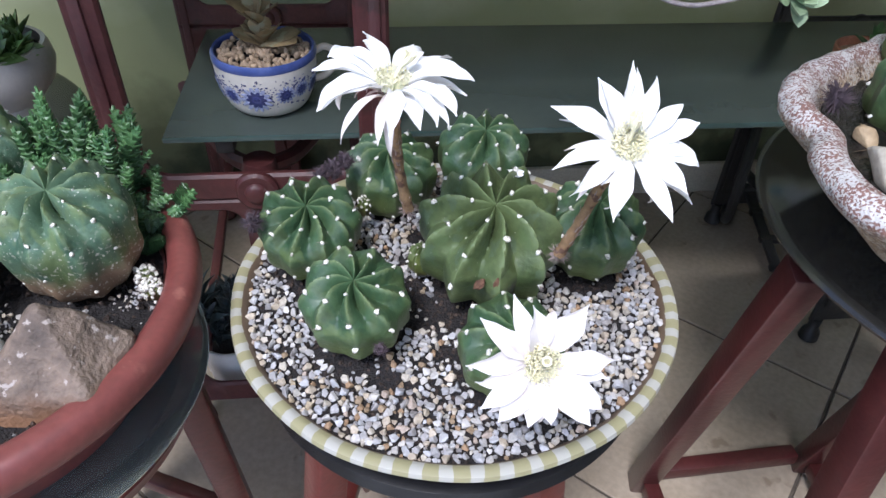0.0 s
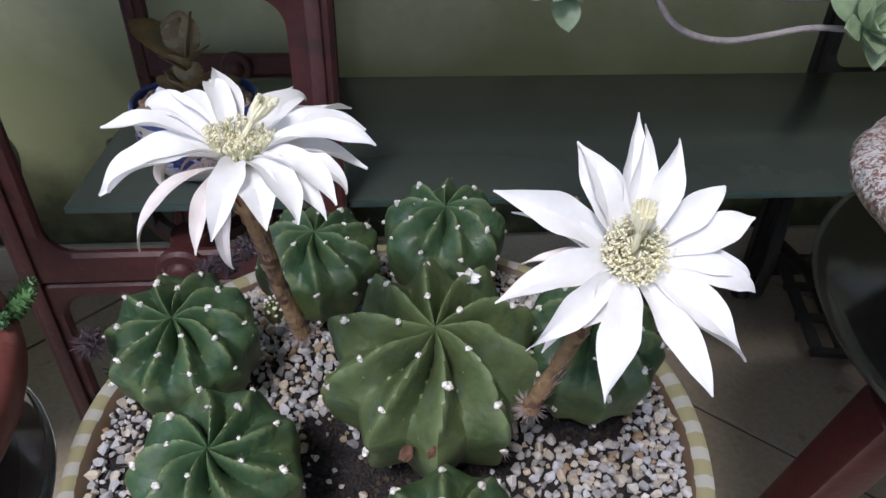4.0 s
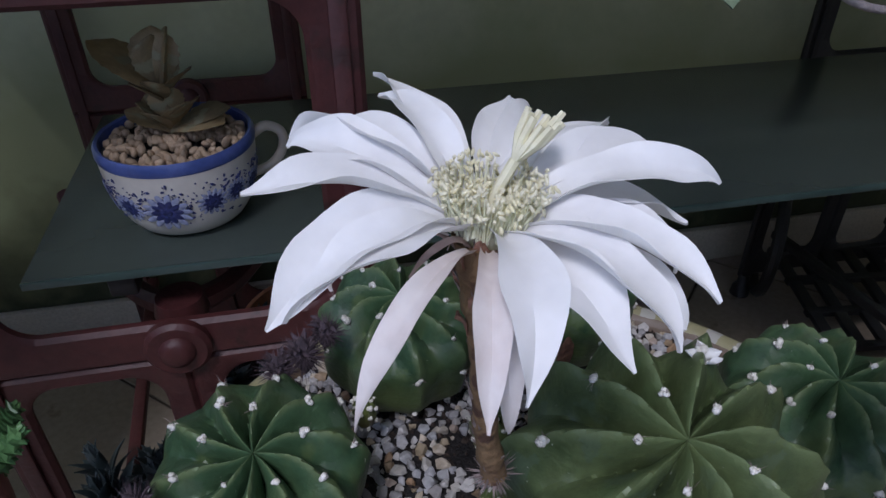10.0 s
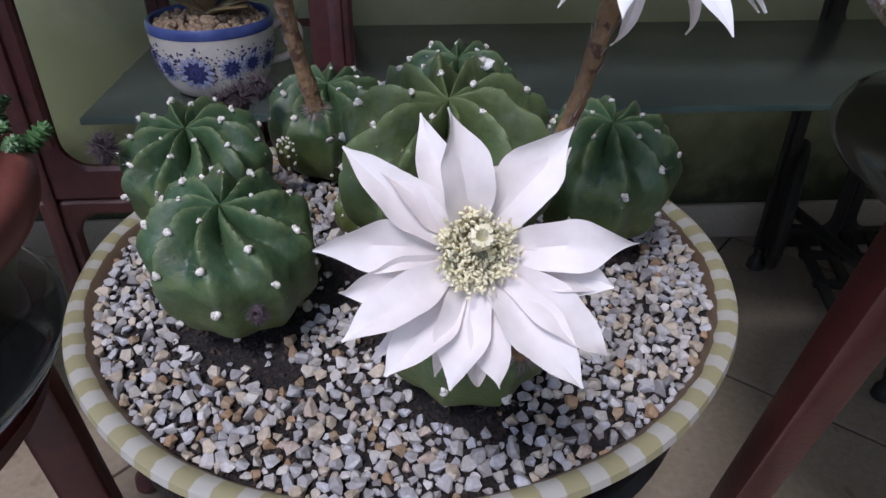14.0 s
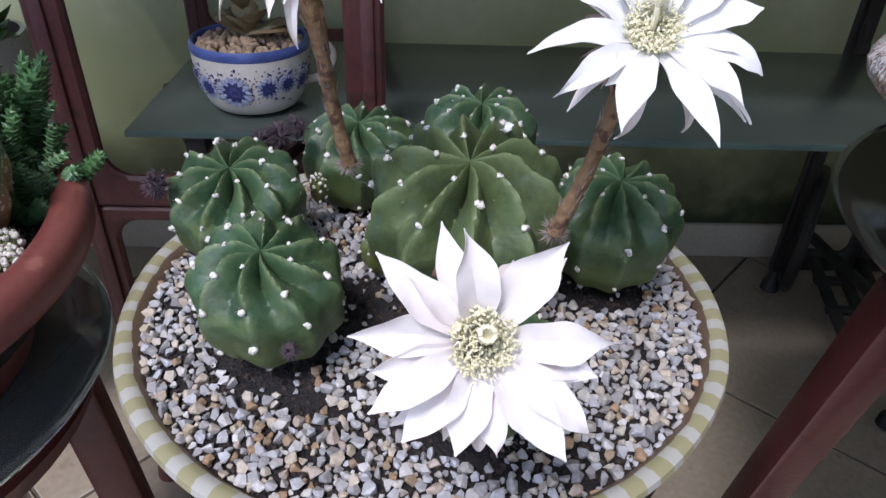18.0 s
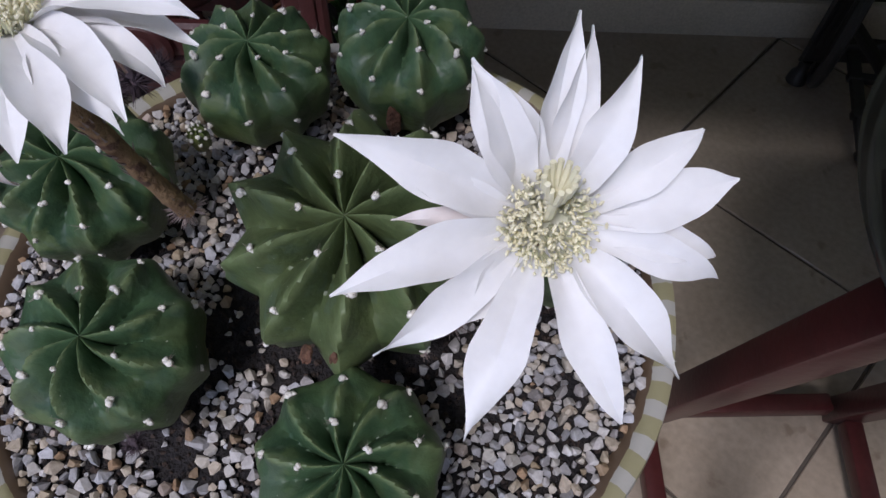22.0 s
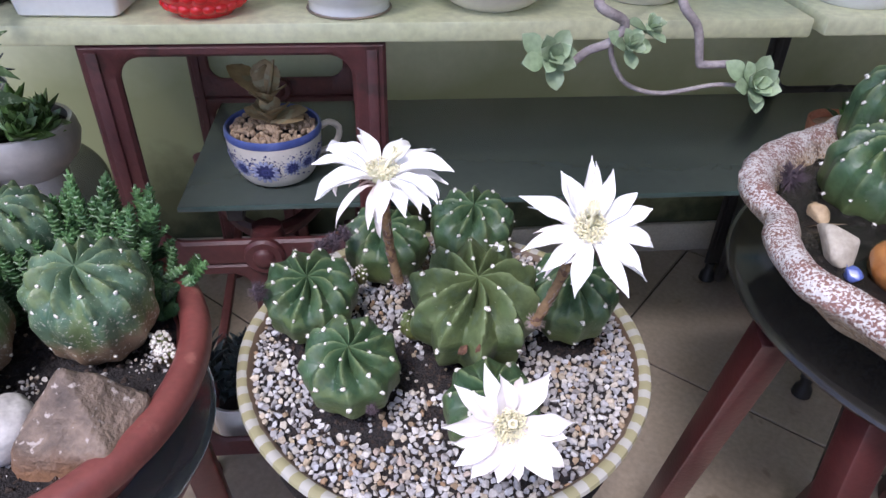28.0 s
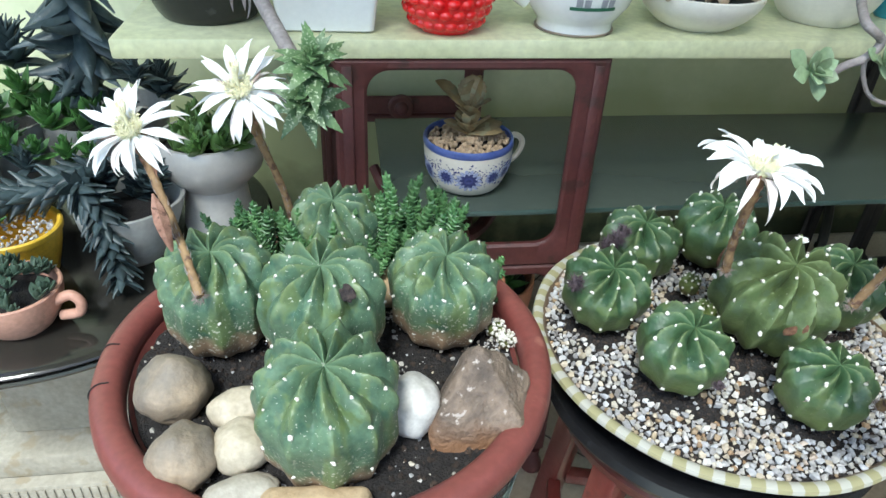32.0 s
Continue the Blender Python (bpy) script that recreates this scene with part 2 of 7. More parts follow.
M["areole"] = mat("cream_white_wool", (0.52, 0.49, 0.42), (0.76, 0.74, 0.69), 300, 0.9, 0.3, 900, vary=0.2, island=True)
M["bristle"] = mat("grey_brown_bristles", (0.16, 0.12, 0.11), (0.30, 0.24, 0.22), 120, 0.8, 0.1)
M["petal"] = mat("white_petal", (0.93, 0.92, 0.91), (0.96, 0.96, 0.96), 30, 0.50, 0.05, 260, translucent=0.38, wear=0.02)
M["blush_petal"] = mat("blush_white_petal", (0.91, 0.855, 0.84), (0.95, 0.93, 0.92), 26, 0.5, 0.06, 240, translucent=0.38, wear=0.03)
M["outer_petal"] = mat("pink_tinged_petal", (0.74, 0.64, 0.60), (0.88, 0.85, 0.83), 34, 0.6, 0.05, 260, translucent=0.3, wear=0.04)
M["sepal"] = mat("pinkish_brown_dry_sepal", (0.36, 0.23, 0.19), (0.62, 0.50, 0.45), 60, 0.65, 0.1, 260, translucent=0.25)
M["throat"] = mat("green_white_throat", (0.86, 0.87, 0.64), (0.93, 0.93, 0.78), 90, 0.6, 0.1, translucent=0.4)
M["anther"] = mat("cream_yellow_anthers", (0.92, 0.87, 0.62), (0.96, 0.93, 0.78), 200, 0.7, 0.1, translucent=0.4)
M["stigma"] = mat("cream_yellow_stigma", (0.80, 0.76, 0.52), (0.87, 0.84, 0.64), 200, 0.6, 0.1, translucent=0.2)
M["tube"] = mat("brown_scaly_flower_tube", (0.13, 0.072, 0.036), (0.26, 0.165, 0.080), 70, 0.75, 0.5, 260, spots=(0.085, 0.042, 0.026), spot_scale=110, spot_at=0.57)
M["bud"] = mat("pinkish_brown_bud_scales", (0.20, 0.095, 0.065), (0.36, 0.20, 0.145), 120, 0.7, 0.4, 300, spots=(0.12, 0.06, 0.04), spot_scale=150, spot_at=0.58)
M["withered"] = mat("withered_purple_brown", (0.034, 0.024, 0.030), (0.10, 0.070, 0.082), 130, 0.9, 0.4)
M["char"] = mat("blackened_dry_tissue", (0.008, 0.007, 0.010), (0.05, 0.035, 0.03), 180, 0.95, 0.6, 500)
M["scab"] = mat("dry_red_brown_scar", (0.07, 0.028, 0.016), (0.18, 0.09, 0.05), 160, 0.9, 0.5, 400)
CHIP_TINTS = ((0.52, 0.52, 0.53), (0.43, 0.42, 0.42), (0.55, 0.52, 0.47), (0.36, 0.35, 0.35), (0.52, 0.47, 0.39), (0.48, 0.48, 0.50), (0.31, 0.29, 0.28), (0.56, 0.54, 0.52), (0.47, 0.40, 0.31), (0.43, 0.41, 0.39))
M["chip"] = mat("white_marble_chip", (0.70, 0.69, 0.69), (0.92, 0.92, 0.93), 90, 0.6, 0.25, 500, vary=0.12, palette=CHIP_TINTS)
M["chip_joined"] = mat("white_marble_chips", (0.70, 0.69, 0.69), (0.92, 0.92, 0.93), 90, 0.6, 0.25, 500, vary=0.16, island=True, palette=CHIP_TINTS)
M["crumb"] = mat("loose_soil_crumbs", (0.012, 0.009, 0.008), (0.052, 0.034, 0.025), 200, 0.95, 0.4, 600, vary=0.4, island=True)
M["chip_tan"] = mat("tan_stone_chip", (0.75, 0.72, 0.68), (1.0, 1.0, 1.0), 60, 0.7, 0.3, 500, vary=0.2, island=True, palette=((0.42, 0.34, 0.23), (0.34, 0.25, 0.16), (0.46, 0.40, 0.31), (0.40, 0.33, 0.28), (0.30, 0.20, 0.12)))
M["tan_pebble"] = mat("tan_pebble", (0.32, 0.21, 0.12), (0.52, 0.39, 0.26), 60, 0.6, 0.2, 300, vary=0.25)
M["stone_brown"] = mat("brown_grey_river_stone", (0.123, 0.111, 0.0984), (0.295, 0.221, 0.148), 13, 0.65, 0.25, 260)
M["stone_cream"] = mat("cream_river_stone", (0.336, 0.28, 0.2), (0.464, 0.408, 0.32), 20, 0.6, 0.15, 260)
M["stone_beige"] = mat("beige_grey_river_stone", (0.272, 0.24, 0.192), (0.4, 0.368, 0.312), 18, 0.65, 0.2, 260)
M["stone_white"] = mat("pale_egg_stone", (0.42, 0.40, 0.39), (0.54, 0.52, 0.50), 16, 0.5, 0.1, 260)
M["stone_tan"] = mat("ochre_sandstone", (0.27, 0.185, 0.10), (0.46, 0.35, 0.22), 24, 0.7, 0.3, 260)
M["rock"] = mat("rough_brown_grey_rock", (0.075, 0.056, 0.045), (0.225, 0.165, 0.125), 34, 0.75, 0.8, 190, spots=(0.36, 0.31, 0.28), spot_scale=130, spot_at=0.62)
layered(M["rock"], (0.22, 0.115, 0.060), below(-0.004, 0.012, 0.03, 30.0))
M["shell"] = mat("crackled_white_wash_on_red_clay", (0.15, 0.070, 0.056), (0.23, 0.125, 0.105), 45, 0.55, 0.7, 230)


def wash(low, scale, patch):
    """1 where the white wash has held: crackle broken by larger worn patches."""
    def build(n, lk):
        worn = math_node(n, lk, "MULTIPLY", math_node(n, lk, "SUBTRACT", noise_of(n, lk, patch, 3), 0.5), 0.40)
        return math_node(n, lk, "GREATER_THAN", math_node(n, lk, "ADD", noise_of(n, lk, scale, 4), worn), low)
    return build


layered(M["shell"], (0.50, 0.48, 0.47), wash(0.500, 430, 48))
# the outer wall is left cream and brown
layered(M["shell"], (0.36, 0.27, 0.165), lambda n, lk: math_node(n, lk, "MULTIPLY", below(0.100, 0.008, 0.022, 60.0)(n, lk), 0.9))
layered(M["shell"], (0.085, 0.045, 0.030), lambda n, lk: math_node(n, lk, "MULTIPLY", wash(0.53, 260, 40)(n, lk), below(0.104, 0.010, 0.022, 60.0)(n, lk)))
layered(M["shell"], (0.46, 0.43, 0.38), lambda n, lk: math_node(n, lk, "MULTIPLY", wash(0.565, 330, 60)(n, lk), below(0.104, 0.010, 0.022, 60.0)(n, lk)))
M["wet_soil"] = mat("wet_black_soil", (0.005, 0.005, 0.005), (0.022, 0.019, 0.017), 90, 0.22, 0.6, 320, spots=(0.05, 0.04, 0.035), spot_scale=240, spot_at=0.68)
M["finger"] = mat("fresh_green_stem", (0.028, 0.082, 0.030), (0.085, 0.175, 0.062), 60, 0.42, 0.2, 300, vary=0.35)
M["leaf_dark"] = mat("blue_black_green_leaf", (0.024, 0.040, 0.044), (0.058, 0.080, 0.084), 60, 0.45, 0.15, 260, spots=(0.11, 0.13, 0.13), spot_scale=130, spot_at=0.68, vary=0.35)
M["leaf_grey"] = mat("grey_green_leaf", (0.030, 0.060, 0.040), (0.075, 0.11, 0.075), 60, 0.5, 0.1, 260, vary=0.3)
M["leaf_green"] = mat("mid_green_leaf", (0.035, 0.10, 0.022), (0.08, 0.18, 0.045), 50, 0.42, 0.1, 260, vary=0.3)
M["leaf_fresh"] = mat("fresh_green_leaf", (0.055, 0.12, 0.025), (0.13, 0.22, 0.06), 50, 0.42, 0.1, 260, vary=0.35)
M["leaf_aloe"] = mat("spotted_aloe_leaf", (0.058, 0.118, 0.044), (0.120, 0.195, 0.085), 40, 0.45, 0.1, 260, spots=(0.36, 0.42, 0.28), spot_scale=210, spot_at=0.57, vary=0.3)
M["leaf_pale"] = mat("pale_bluish_green_leaf", (0.19, 0.27, 0.145), (0.31, 0.39, 0.245), 30, 0.45, 0.05, 260, vary=0.3)
M["leaf_brown"] = mat("bronze_green_leathery_leaf", (0.16, 0.108, 0.045), (0.32, 0.235, 0.12), 50, 0.5, 0.15, 260, spots=(0.30, 0.27, 0.16), spot_scale=70, spot_at=0.6, vary=0.25)
M["branch"] = mat("grey_mauve_bare_branch", (0.20, 0.17, 0.17), (0.34, 0.30, 0.29), 60, 0.8, 0.4, 260)
M["print_green"] = mat("dark_green_print", (0.02, 0.10, 0.05), (0.03, 0.13, 0.07), 40, 0.5, 0.0)
M["print_grey"] = mat("grey_print", (0.25, 0.25, 0.27), (0.3, 0.3, 0.32), 40, 0.5, 0.0)
M["wood_bits"] = mat("weathered_driftwood", (0.36, 0.26, 0.17), (0.5, 0.38, 0.27), 30, 0.8, 0.3)


def half_below(height, soft, ragged, scale):
    def build(n, lk):
        return math_node(n, lk, "MULTIPLY", below(height, soft, ragged, scale)(n, lk), 0.75)
    return build


def streaks(low, amount):
    def build(n, lk):
        tc, mp, k = n.new("ShaderNodeTexCoord"), n.new("ShaderNodeMapping"), n.new("ShaderNodeTexNoise")
        mp.inputs["Scale"].default_value = (62, 62, 11)
        k.inputs["Scale"].default_value, k.inputs["Detail"].default_value = 1.0, 4
        lk.new(tc.outputs["Object"], mp.inputs["Vector"]), lk.new(mp.outputs[0], k.inputs["Vector"])
        mr = n.new("ShaderNodeMapRange")
        mr.inputs["From Min"].default_value, mr.inputs["From Max"].default_value, mr.inputs["To Max"].default_value = low, low + 0.14, amount
        lk.new(k.outputs["Fac"], mr.inputs["Value"])
        return mr.outputs[0]
    return build


def fresh(n, lk):
    """Lighter new growth: 1 on the axis, 0 from 26 mm outward; only high up."""
    x, y, z = object_xyz(n, lk)
    r = math_node(n, lk, "SQRT", math_node(n, lk, "ADD", math_node(n, lk, "MULTIPLY", x, x), math_node(n, lk, "MULTIPLY", y, y)))
    mr = n.new("ShaderNodeMapRange")
    mr.inputs["From Min"].default_value, mr.inputs["From Max"].default_value = 0.026, 0.005
    mr.inputs["To Max"].default_value = 0.65
    lk.new(r, mr.inputs["Value"])
    return math_node(n, lk, "MULTIPLY", mr.outputs[0], math_node(n, lk, "GREATER_THAN", z, 0.04))


def rib_edge(n, lk):
    """Up to 0.75 on the sharp outer edges of the skin."""
    mr = n.new("ShaderNodeMapRange")
    mr.inputs["From Min"].default_value, mr.inputs["From Max"].default_value, mr.inputs["To Max"].default_value = 0.512, 0.585, 0.75
    lk.new(n.new("ShaderNodeNewGeometry").outputs["Pointiness"], mr.inputs["Value"])
    return mr.outputs[0]


def cactus_material(name, cork, cork_height, ragged, lime, dark=(0.017, 0.046, 0.021), light=(0.053, 0.102, 0.046)):
    m = mat(name, dark, light, 42, 0.47, 0.18, 260, spots=(0.074, 0.112, 0.042), spot_scale=30, spot_at=0.60, wear=0.16)
    # a dull bloom in streaks and an olive lower half
    m = layered(m, (0.074, 0.110, 0.070), lambda n, lk: math_node(n, lk, "MULTIPLY", math_node(n, lk, "GREATER_THAN", noise_of(n, lk, 55, 6), 0.58), 0.5))
    m = layered(m, (0.125, 0.145, 0.032), half_below(0.040, 0.024, 0.050, 26.0))
    m = layered(m, (0.165, 0.215, 0.075) if cork_height > 0.02 else (0.105, 0.130, 0.040), streaks(0.53, 0.75 if cork_height > 0.02 else 0.35))
    m = layered(m, tuple(0.5 * v for v in dark), streaks(0.60, 0.5))
    m = layered(m, tuple(1.35 * v for v in light), lambda n, lk: fresh(n, lk))
    # paler green along the sharp edges of the ribs
    m = layered(m, (0.150, 0.195, 0.085), lambda n, lk: rib_edge(n, lk))
    # pale specks of lime
    m = layered(m, (0.42, 0.44, 0.36), lambda n, lk: math_node(n, lk, "GREATER_THAN", noise_of(n, lk, 420, 2), lime))
    return layered(m, cork, below(cork_height, 0.008, ragged, 60.0))


M["cactus"] = cactus_material("ribbed_green_cactus_skin", (0.12, 0.085, 0.035), 0.008, 0.03, 0.765)
M["olive_cactus"] = cactus_material("ribbed_olive_green_skin", (0.14, 0.10, 0.04), 0.010, 0.03, 0.755, (0.043, 0.067, 0.024), (0.094, 0.126, 0.050))
M["old_cactus"] = cactus_material("ribbed_green_skin_with_corky_base", (0.235, 0.160, 0.100), 0.048, 0.050, 0.70, (0.042, 0.092, 0.060), (0.120, 0.190, 0.112))
layered(M["old_cactus"], (0.55, 0.52, 0.44), lambda n, lk: math_node(n, lk, "MULTIPLY", math_node(n, lk, "GREATER_THAN", noise_of(n, lk, 330, 3), 0.62), below(0.070, 0.020, 0.06, 40.0)(n, lk)))

# striped lip of the shallow bowl
M["bowl"] = mat("brown_glazed_clay", (0.085, 0.048, 0.027), (0.16, 0.092, 0.048), 30, 0.45, 0.1, 200)


def inside_lip(n, lk):
    """1 on the bowl's brown inner wall."""
    x, y, z = object_xyz(n, lk)
    r = math_node(n, lk, "SQRT", math_node(n, lk, "ADD", math_node(n, lk, "MULTIPLY", x, x), math_node(n, lk, "MULTIPLY", y, y)))
    return math_node(n, lk, "LESS_THAN", math_node(n, lk, "ADD", r, math_node(n, lk, "MULTIPLY", math_node(n, lk, "SUBTRACT", noise_of(n, lk, 70), 0.5), 0.004)), 0.1918)


def lip(low, high):
    def build(n, lk):
        x, y, z = object_xyz(n, lk)
        r = math_node(n, lk, "SQRT", math_node(n, lk, "ADD", math_node(n, lk, "MULTIPLY", x, x), math_node(n, lk, "MULTIPLY", y, y)))
        r = math_node(n, lk, "ADD", r, math_node(n, lk, "MULTIPLY", math_node(n, lk, "SUBTRACT", noise_of(n, lk, 70), 0.5), 0.004))
        keep = math_node(n, lk, "GREATER_THAN", r, 0.1918)
        keep = math_node(n, lk, "MULTIPLY", keep, math_node(n, lk, "GREATER_THAN", z, 0.044 if high > 1 else 0.0495))
        ang = math_node(n, lk, "ARCTAN2", y, x)
        ang = math_node(n, lk, "ADD", ang, math_node(n, lk, "MULTIPLY", math_node(n, lk, "SUBTRACT", noise_of(n, lk, 45), 0.5), 0.03))
        wave = math_node(n, lk, "SINE", math_node(n, lk, "MULTIPLY", ang, 58))
        band = math_node(n, lk, "MULTIPLY", math_node(n, lk, "GREATER_THAN", wave, low), math_node(n, lk, "LESS_THAN", wave, high))
        return math_node(n, lk, "MULTIPLY", keep, band)
    return build


layered(M["bowl"], (0.40, 0.385, 0.33), lambda n, lk: math_node(n, lk, "GREATER_THAN", object_xyz(n, lk)[2], 0.0435 + 0.0015))
layered(M["bowl"], (0.115, 0.078, 0.050), lambda n, lk: inside_lip(n, lk))
layered(M["bowl"], (0.270, 0.250, 0.140), lip(-2, 0.12))
layered(M["bowl"], (0.37, 0.36, 0.325), lip(0.12, 2))
layered(M["bowl"], (0.010, 0.010, 0.011), lambda n, lk: math_node(n, lk, "LESS_THAN", object_xyz(n, lk)[2], 0.0435))

# ---- builders ----


def mesh_of(name, bm, material, smooth=True):
    me = bpy.data.meshes.new(name)
    bmesh.ops.recalc_face_normals(bm, faces=bm.faces)
    bm.to_mesh(me)
    bm.free()
    me.materials.append(material)
    if smooth:
        me.shade_smooth()
        me.set_sharp_from_angle(angle=radians(42))
    return me


def put(name, me, parent=None, m=None, label=""):
    ob = new(name, me)
    ob.parent = parent
    if m is not None:
        ob.matrix_basis = m
    if label:
        ob["label"] = label
    return ob


def part(name, bm, material, parent, label="", m=None, smooth=True):
    return put(name, mesh_of(name, bm, material, smooth), parent, m, label)


def thing(name, label, category, m, group="", kind=""):
    ob = new(name)
    ob.empty_display_size = 0.02
    ob.matrix_basis = m
    return tagged(ob, label, category, group, kind)


def solo(name, bm, material, label, category, m=None, group="", kind="", smooth=True):
    ob = part(name, bm, material, None, "", m, smooth)
    return tagged(ob, label, category, group, kind)


def lathe(profile, seg=64, wobble=None):
    """A turned body; a profile end off the axis is closed with a cap."""
    bm = bmesh.new()
    rings = []
    for r, z in profile:
        ring = []
        for i in range(seg):
            a = 2 * math.pi * i / seg
            k = wobble(a, r, z) if wobble else 1.0
            ring.append(bm.verts.new((r * k * math.cos(a), r * k * math.sin(a), z)))
        rings.append(ring)
    for lo, hi in zip(rings, rings[1:]):
        for i in range(seg):
            j = (i + 1) % seg
            bm.faces.new((lo[i], lo[j], hi[j], hi[i]))
    bm.faces.new(rings[0][::-1])
    bm.faces.new(rings[-1])
    return bm


def ring_of(profile, seg=96, wobble=None):
    """A turned ring: the profile is a closed loop."""
    bm = bmesh.new()
    rings = []
    for r, z in profile:
        ring = []
        for i in range(seg):
            a = 2 * math.pi * i / seg
            k = wobble(a, r, z) if wobble else 1.0
            ring.append(bm.verts.new((r * k * math.cos(a), r * k * math.sin(a), z)))
        rings.append(ring)
    for q in range(len(rings)):
        lo, hi = rings[q], rings[(q + 1) % len(rings)]
        for i in range(seg):
            j = (i + 1) % seg
            bm.faces.new((lo[i], lo[j], hi[j], hi[i]))
    return bm


def box(x0, x1, y0, y1, z0, z1, bevel=0.0, segments=2):
    bm = bmesh.new()
    bmesh.ops.create_cube(bm, size=1, matrix=Matrix.Translation(((x0 + x1) / 2, (y0 + y1) / 2, (z0 + z1) / 2)) @ Matrix.Diagonal((x1 - x0, y1 - y0, z1 - z0, 1)))
    if bevel:
        bmesh.ops.bevel(bm, geom=bm.edges[:], offset=bevel, segments=segments, affect="EDGES", profile=0.5)
    return bm


def smooth_path(points, steps=8):
    """Catmull-Rom through the points."""
    p = [Vector(q) for q in points]
    p = [p[0] * 2 - p[1]] + p + [p[-1] * 2 - p[-2]]
    out = []
    for i in range(1, len(p) - 2):
        for s in range(steps):
            t = s / steps
            out.append(0.5 * ((2 * p[i]) + (p[i + 1] - p[i - 1]) * t + (2 * p[i - 1] - 5 * p[i] + 4 * p[i + 1] - p[i + 2]) * t * t
                              + (3 * p[i] - p[i - 1] - 3 * p[i + 1] + p[i + 2]) * t ** 3))
    out.append(p[-2])
    return out


def tube(points, radius, seg=10, square=False, bm=None):
    """A closed tube along points; radius is a number or a function of 0..1."""
    bm = bm or bmesh.new()
    rings, up = [], None
    for i, q in enumerate(points):
        d = (points[min(i + 1, len(points) - 1)] - points[max(i - 1, 0)]).normalized()
        if up is None:
            up = d.orthogonal().normalized()
        up = (up - d * up.dot(d)).normalized()
        side = d.cross(up)
        r = radius(i / (len(points) - 1)) if callable(radius) else radius
        ring = []
        for k in range(seg):
            a = 2 * math.pi * (k + 0.5) / seg
            ring.append(bm.verts.new(q + (up * math.cos(a) + side * math.sin(a)) * r))
        rings.append(ring)
    for lo, hi in zip(rings, rings[1:]):
        for k in range(seg):
            j = (k + 1) % seg
            bm.faces.new((lo[k], lo[j], hi[j], hi[k]))
    bm.faces.new(rings[0][::-1])
    bm.faces.new(rings[-1])
    return bm


def beam(a, b, w, h, bevel=0.004):
    """A square bar from a to b."""
    a, b = Vector(a), Vector(b)
    d = b - a
    bm = bmesh.new()
    m = Matrix.Translation((a + b) / 2) @ d.to_track_quat("Z", "Y").to_matrix().to_4x4() @ Matrix.Diagonal((w, h, d.length, 1))
    bmesh.ops.create_cube(bm, size=1, matrix=m)
    bmesh.ops.bevel(bm, geom=bm.edges[:], offset=bevel, segments=2, affect="EDGES", profile=0.5)
    return bm


def rounded_stone(seed, sx, sy, sz, rough=0.12, sub=4, flat=0.0, freq=1.3):
    bm = bmesh.new()
    bmesh.ops.create_icosphere(bm, subdivisions=sub, radius=1)
    o = Vector((seed * 7.3, seed * 3.1, seed * 1.7))
    for v in bm.verts:
        k = 1 + rough * noise.noise(v.co * freq + o) + rough * 0.35 * noise.noise(v.co * freq * 3 + o)
        v.co = Vector((v.co.x * sx * k, v.co.y * sy * k, v.co.z * sz * k))
    return bm


def cut_rock(seed, sx, sy, sz):
    """An angular rock with rounded broken edges."""
    rng = random.Random(seed)
    bm = bmesh.new()
    for _ in range(14):
        v = Vector((rng.uniform(-1, 1), rng.uniform(-1, 1), rng.uniform(-1, 1))).normalized()
        bm.verts.new((v.x * sx, v.y * sy, v.z * sz))
    bmesh.ops.convex_hull(bm, input=bm.verts[:])
    bmesh.ops.bevel(bm, geom=bm.edges[:], offset=min(sx, sy, sz) * 0.16, segments=3, affect="EDGES", profile=0.6)
    bmesh.ops.triangulate(bm, faces=bm.faces[:])
    bmesh.ops.subdivide_edges(bm, edges=bm.edges[:], cuts=1, use_grid_fill=True)
    for v in bm.verts:
        v.co *= 1 + 0.05 * noise.noise(v.co * 60 + Vector((seed, 0, 0)))
    return bm


def hull_rock(points):
    """A rock hewn to the given corners, its edges worn."""
    bm = bmesh.new()
    for q in points:
        bm.verts.new(q)
    bmesh.ops.convex_hull(bm, input=bm.verts[:])
    bmesh.ops.dissolve_limit(bm, angle_limit=0.12, verts=bm.verts[:], edges=bm.edges[:])
    bmesh.ops.bevel(bm, geom=bm.edges[:], offset=0.0045, segments=3, affect="EDGES", profile=0.6)
    bmesh.ops.triangulate(bm, faces=bm.faces[:])
    for _ in range(3):
        bmesh.ops.subdivide_edges(bm, edges=[e for e in bm.edges if e.calc_length() > 0.005], cuts=1)
        bmesh.ops.triangulate(bm, faces=bm.faces[:])
    for v in bm.verts:
        v.co *= 1 + 0.06 * noise.noise(v.co * 45) + 0.03 * noise.noise(v.co * 130)
    return bm


def chip_mesh(name, seed, size, material, flat=0.78):
    """A tumbled stone chip: a blunt block with a few broken corners."""
    rng = random.Random(seed)
    bm = bmesh.new()
    sx, sy = rng.uniform(0.85, 1.15), rng.uniform(0.70, 0.95)
    for k in range(16):
        v = Vector((rng.gauss(0, 1), rng.gauss(0, 1), rng.gauss(0, 1))).normalized()
        v /= max(abs(v.x) ** 3 + abs(v.y) ** 3 + abs(v.z) ** 3, 0.3) ** (1 / 3)
        q = rng.uniform(0.84, 1.02)
        bm.verts.new((v.x * size * sx * q, v.y * size * sy * q, v.z * size * flat * q))
    res = bmesh.ops.convex_hull(bm, input=bm.verts[:])
    bmesh.ops.delete(bm, geom=[g for g in res["geom_interior"] if isinstance(g, bmesh.types.BMVert)], context="VERTS")
    return mesh_of(name, bm, material, smooth=False)


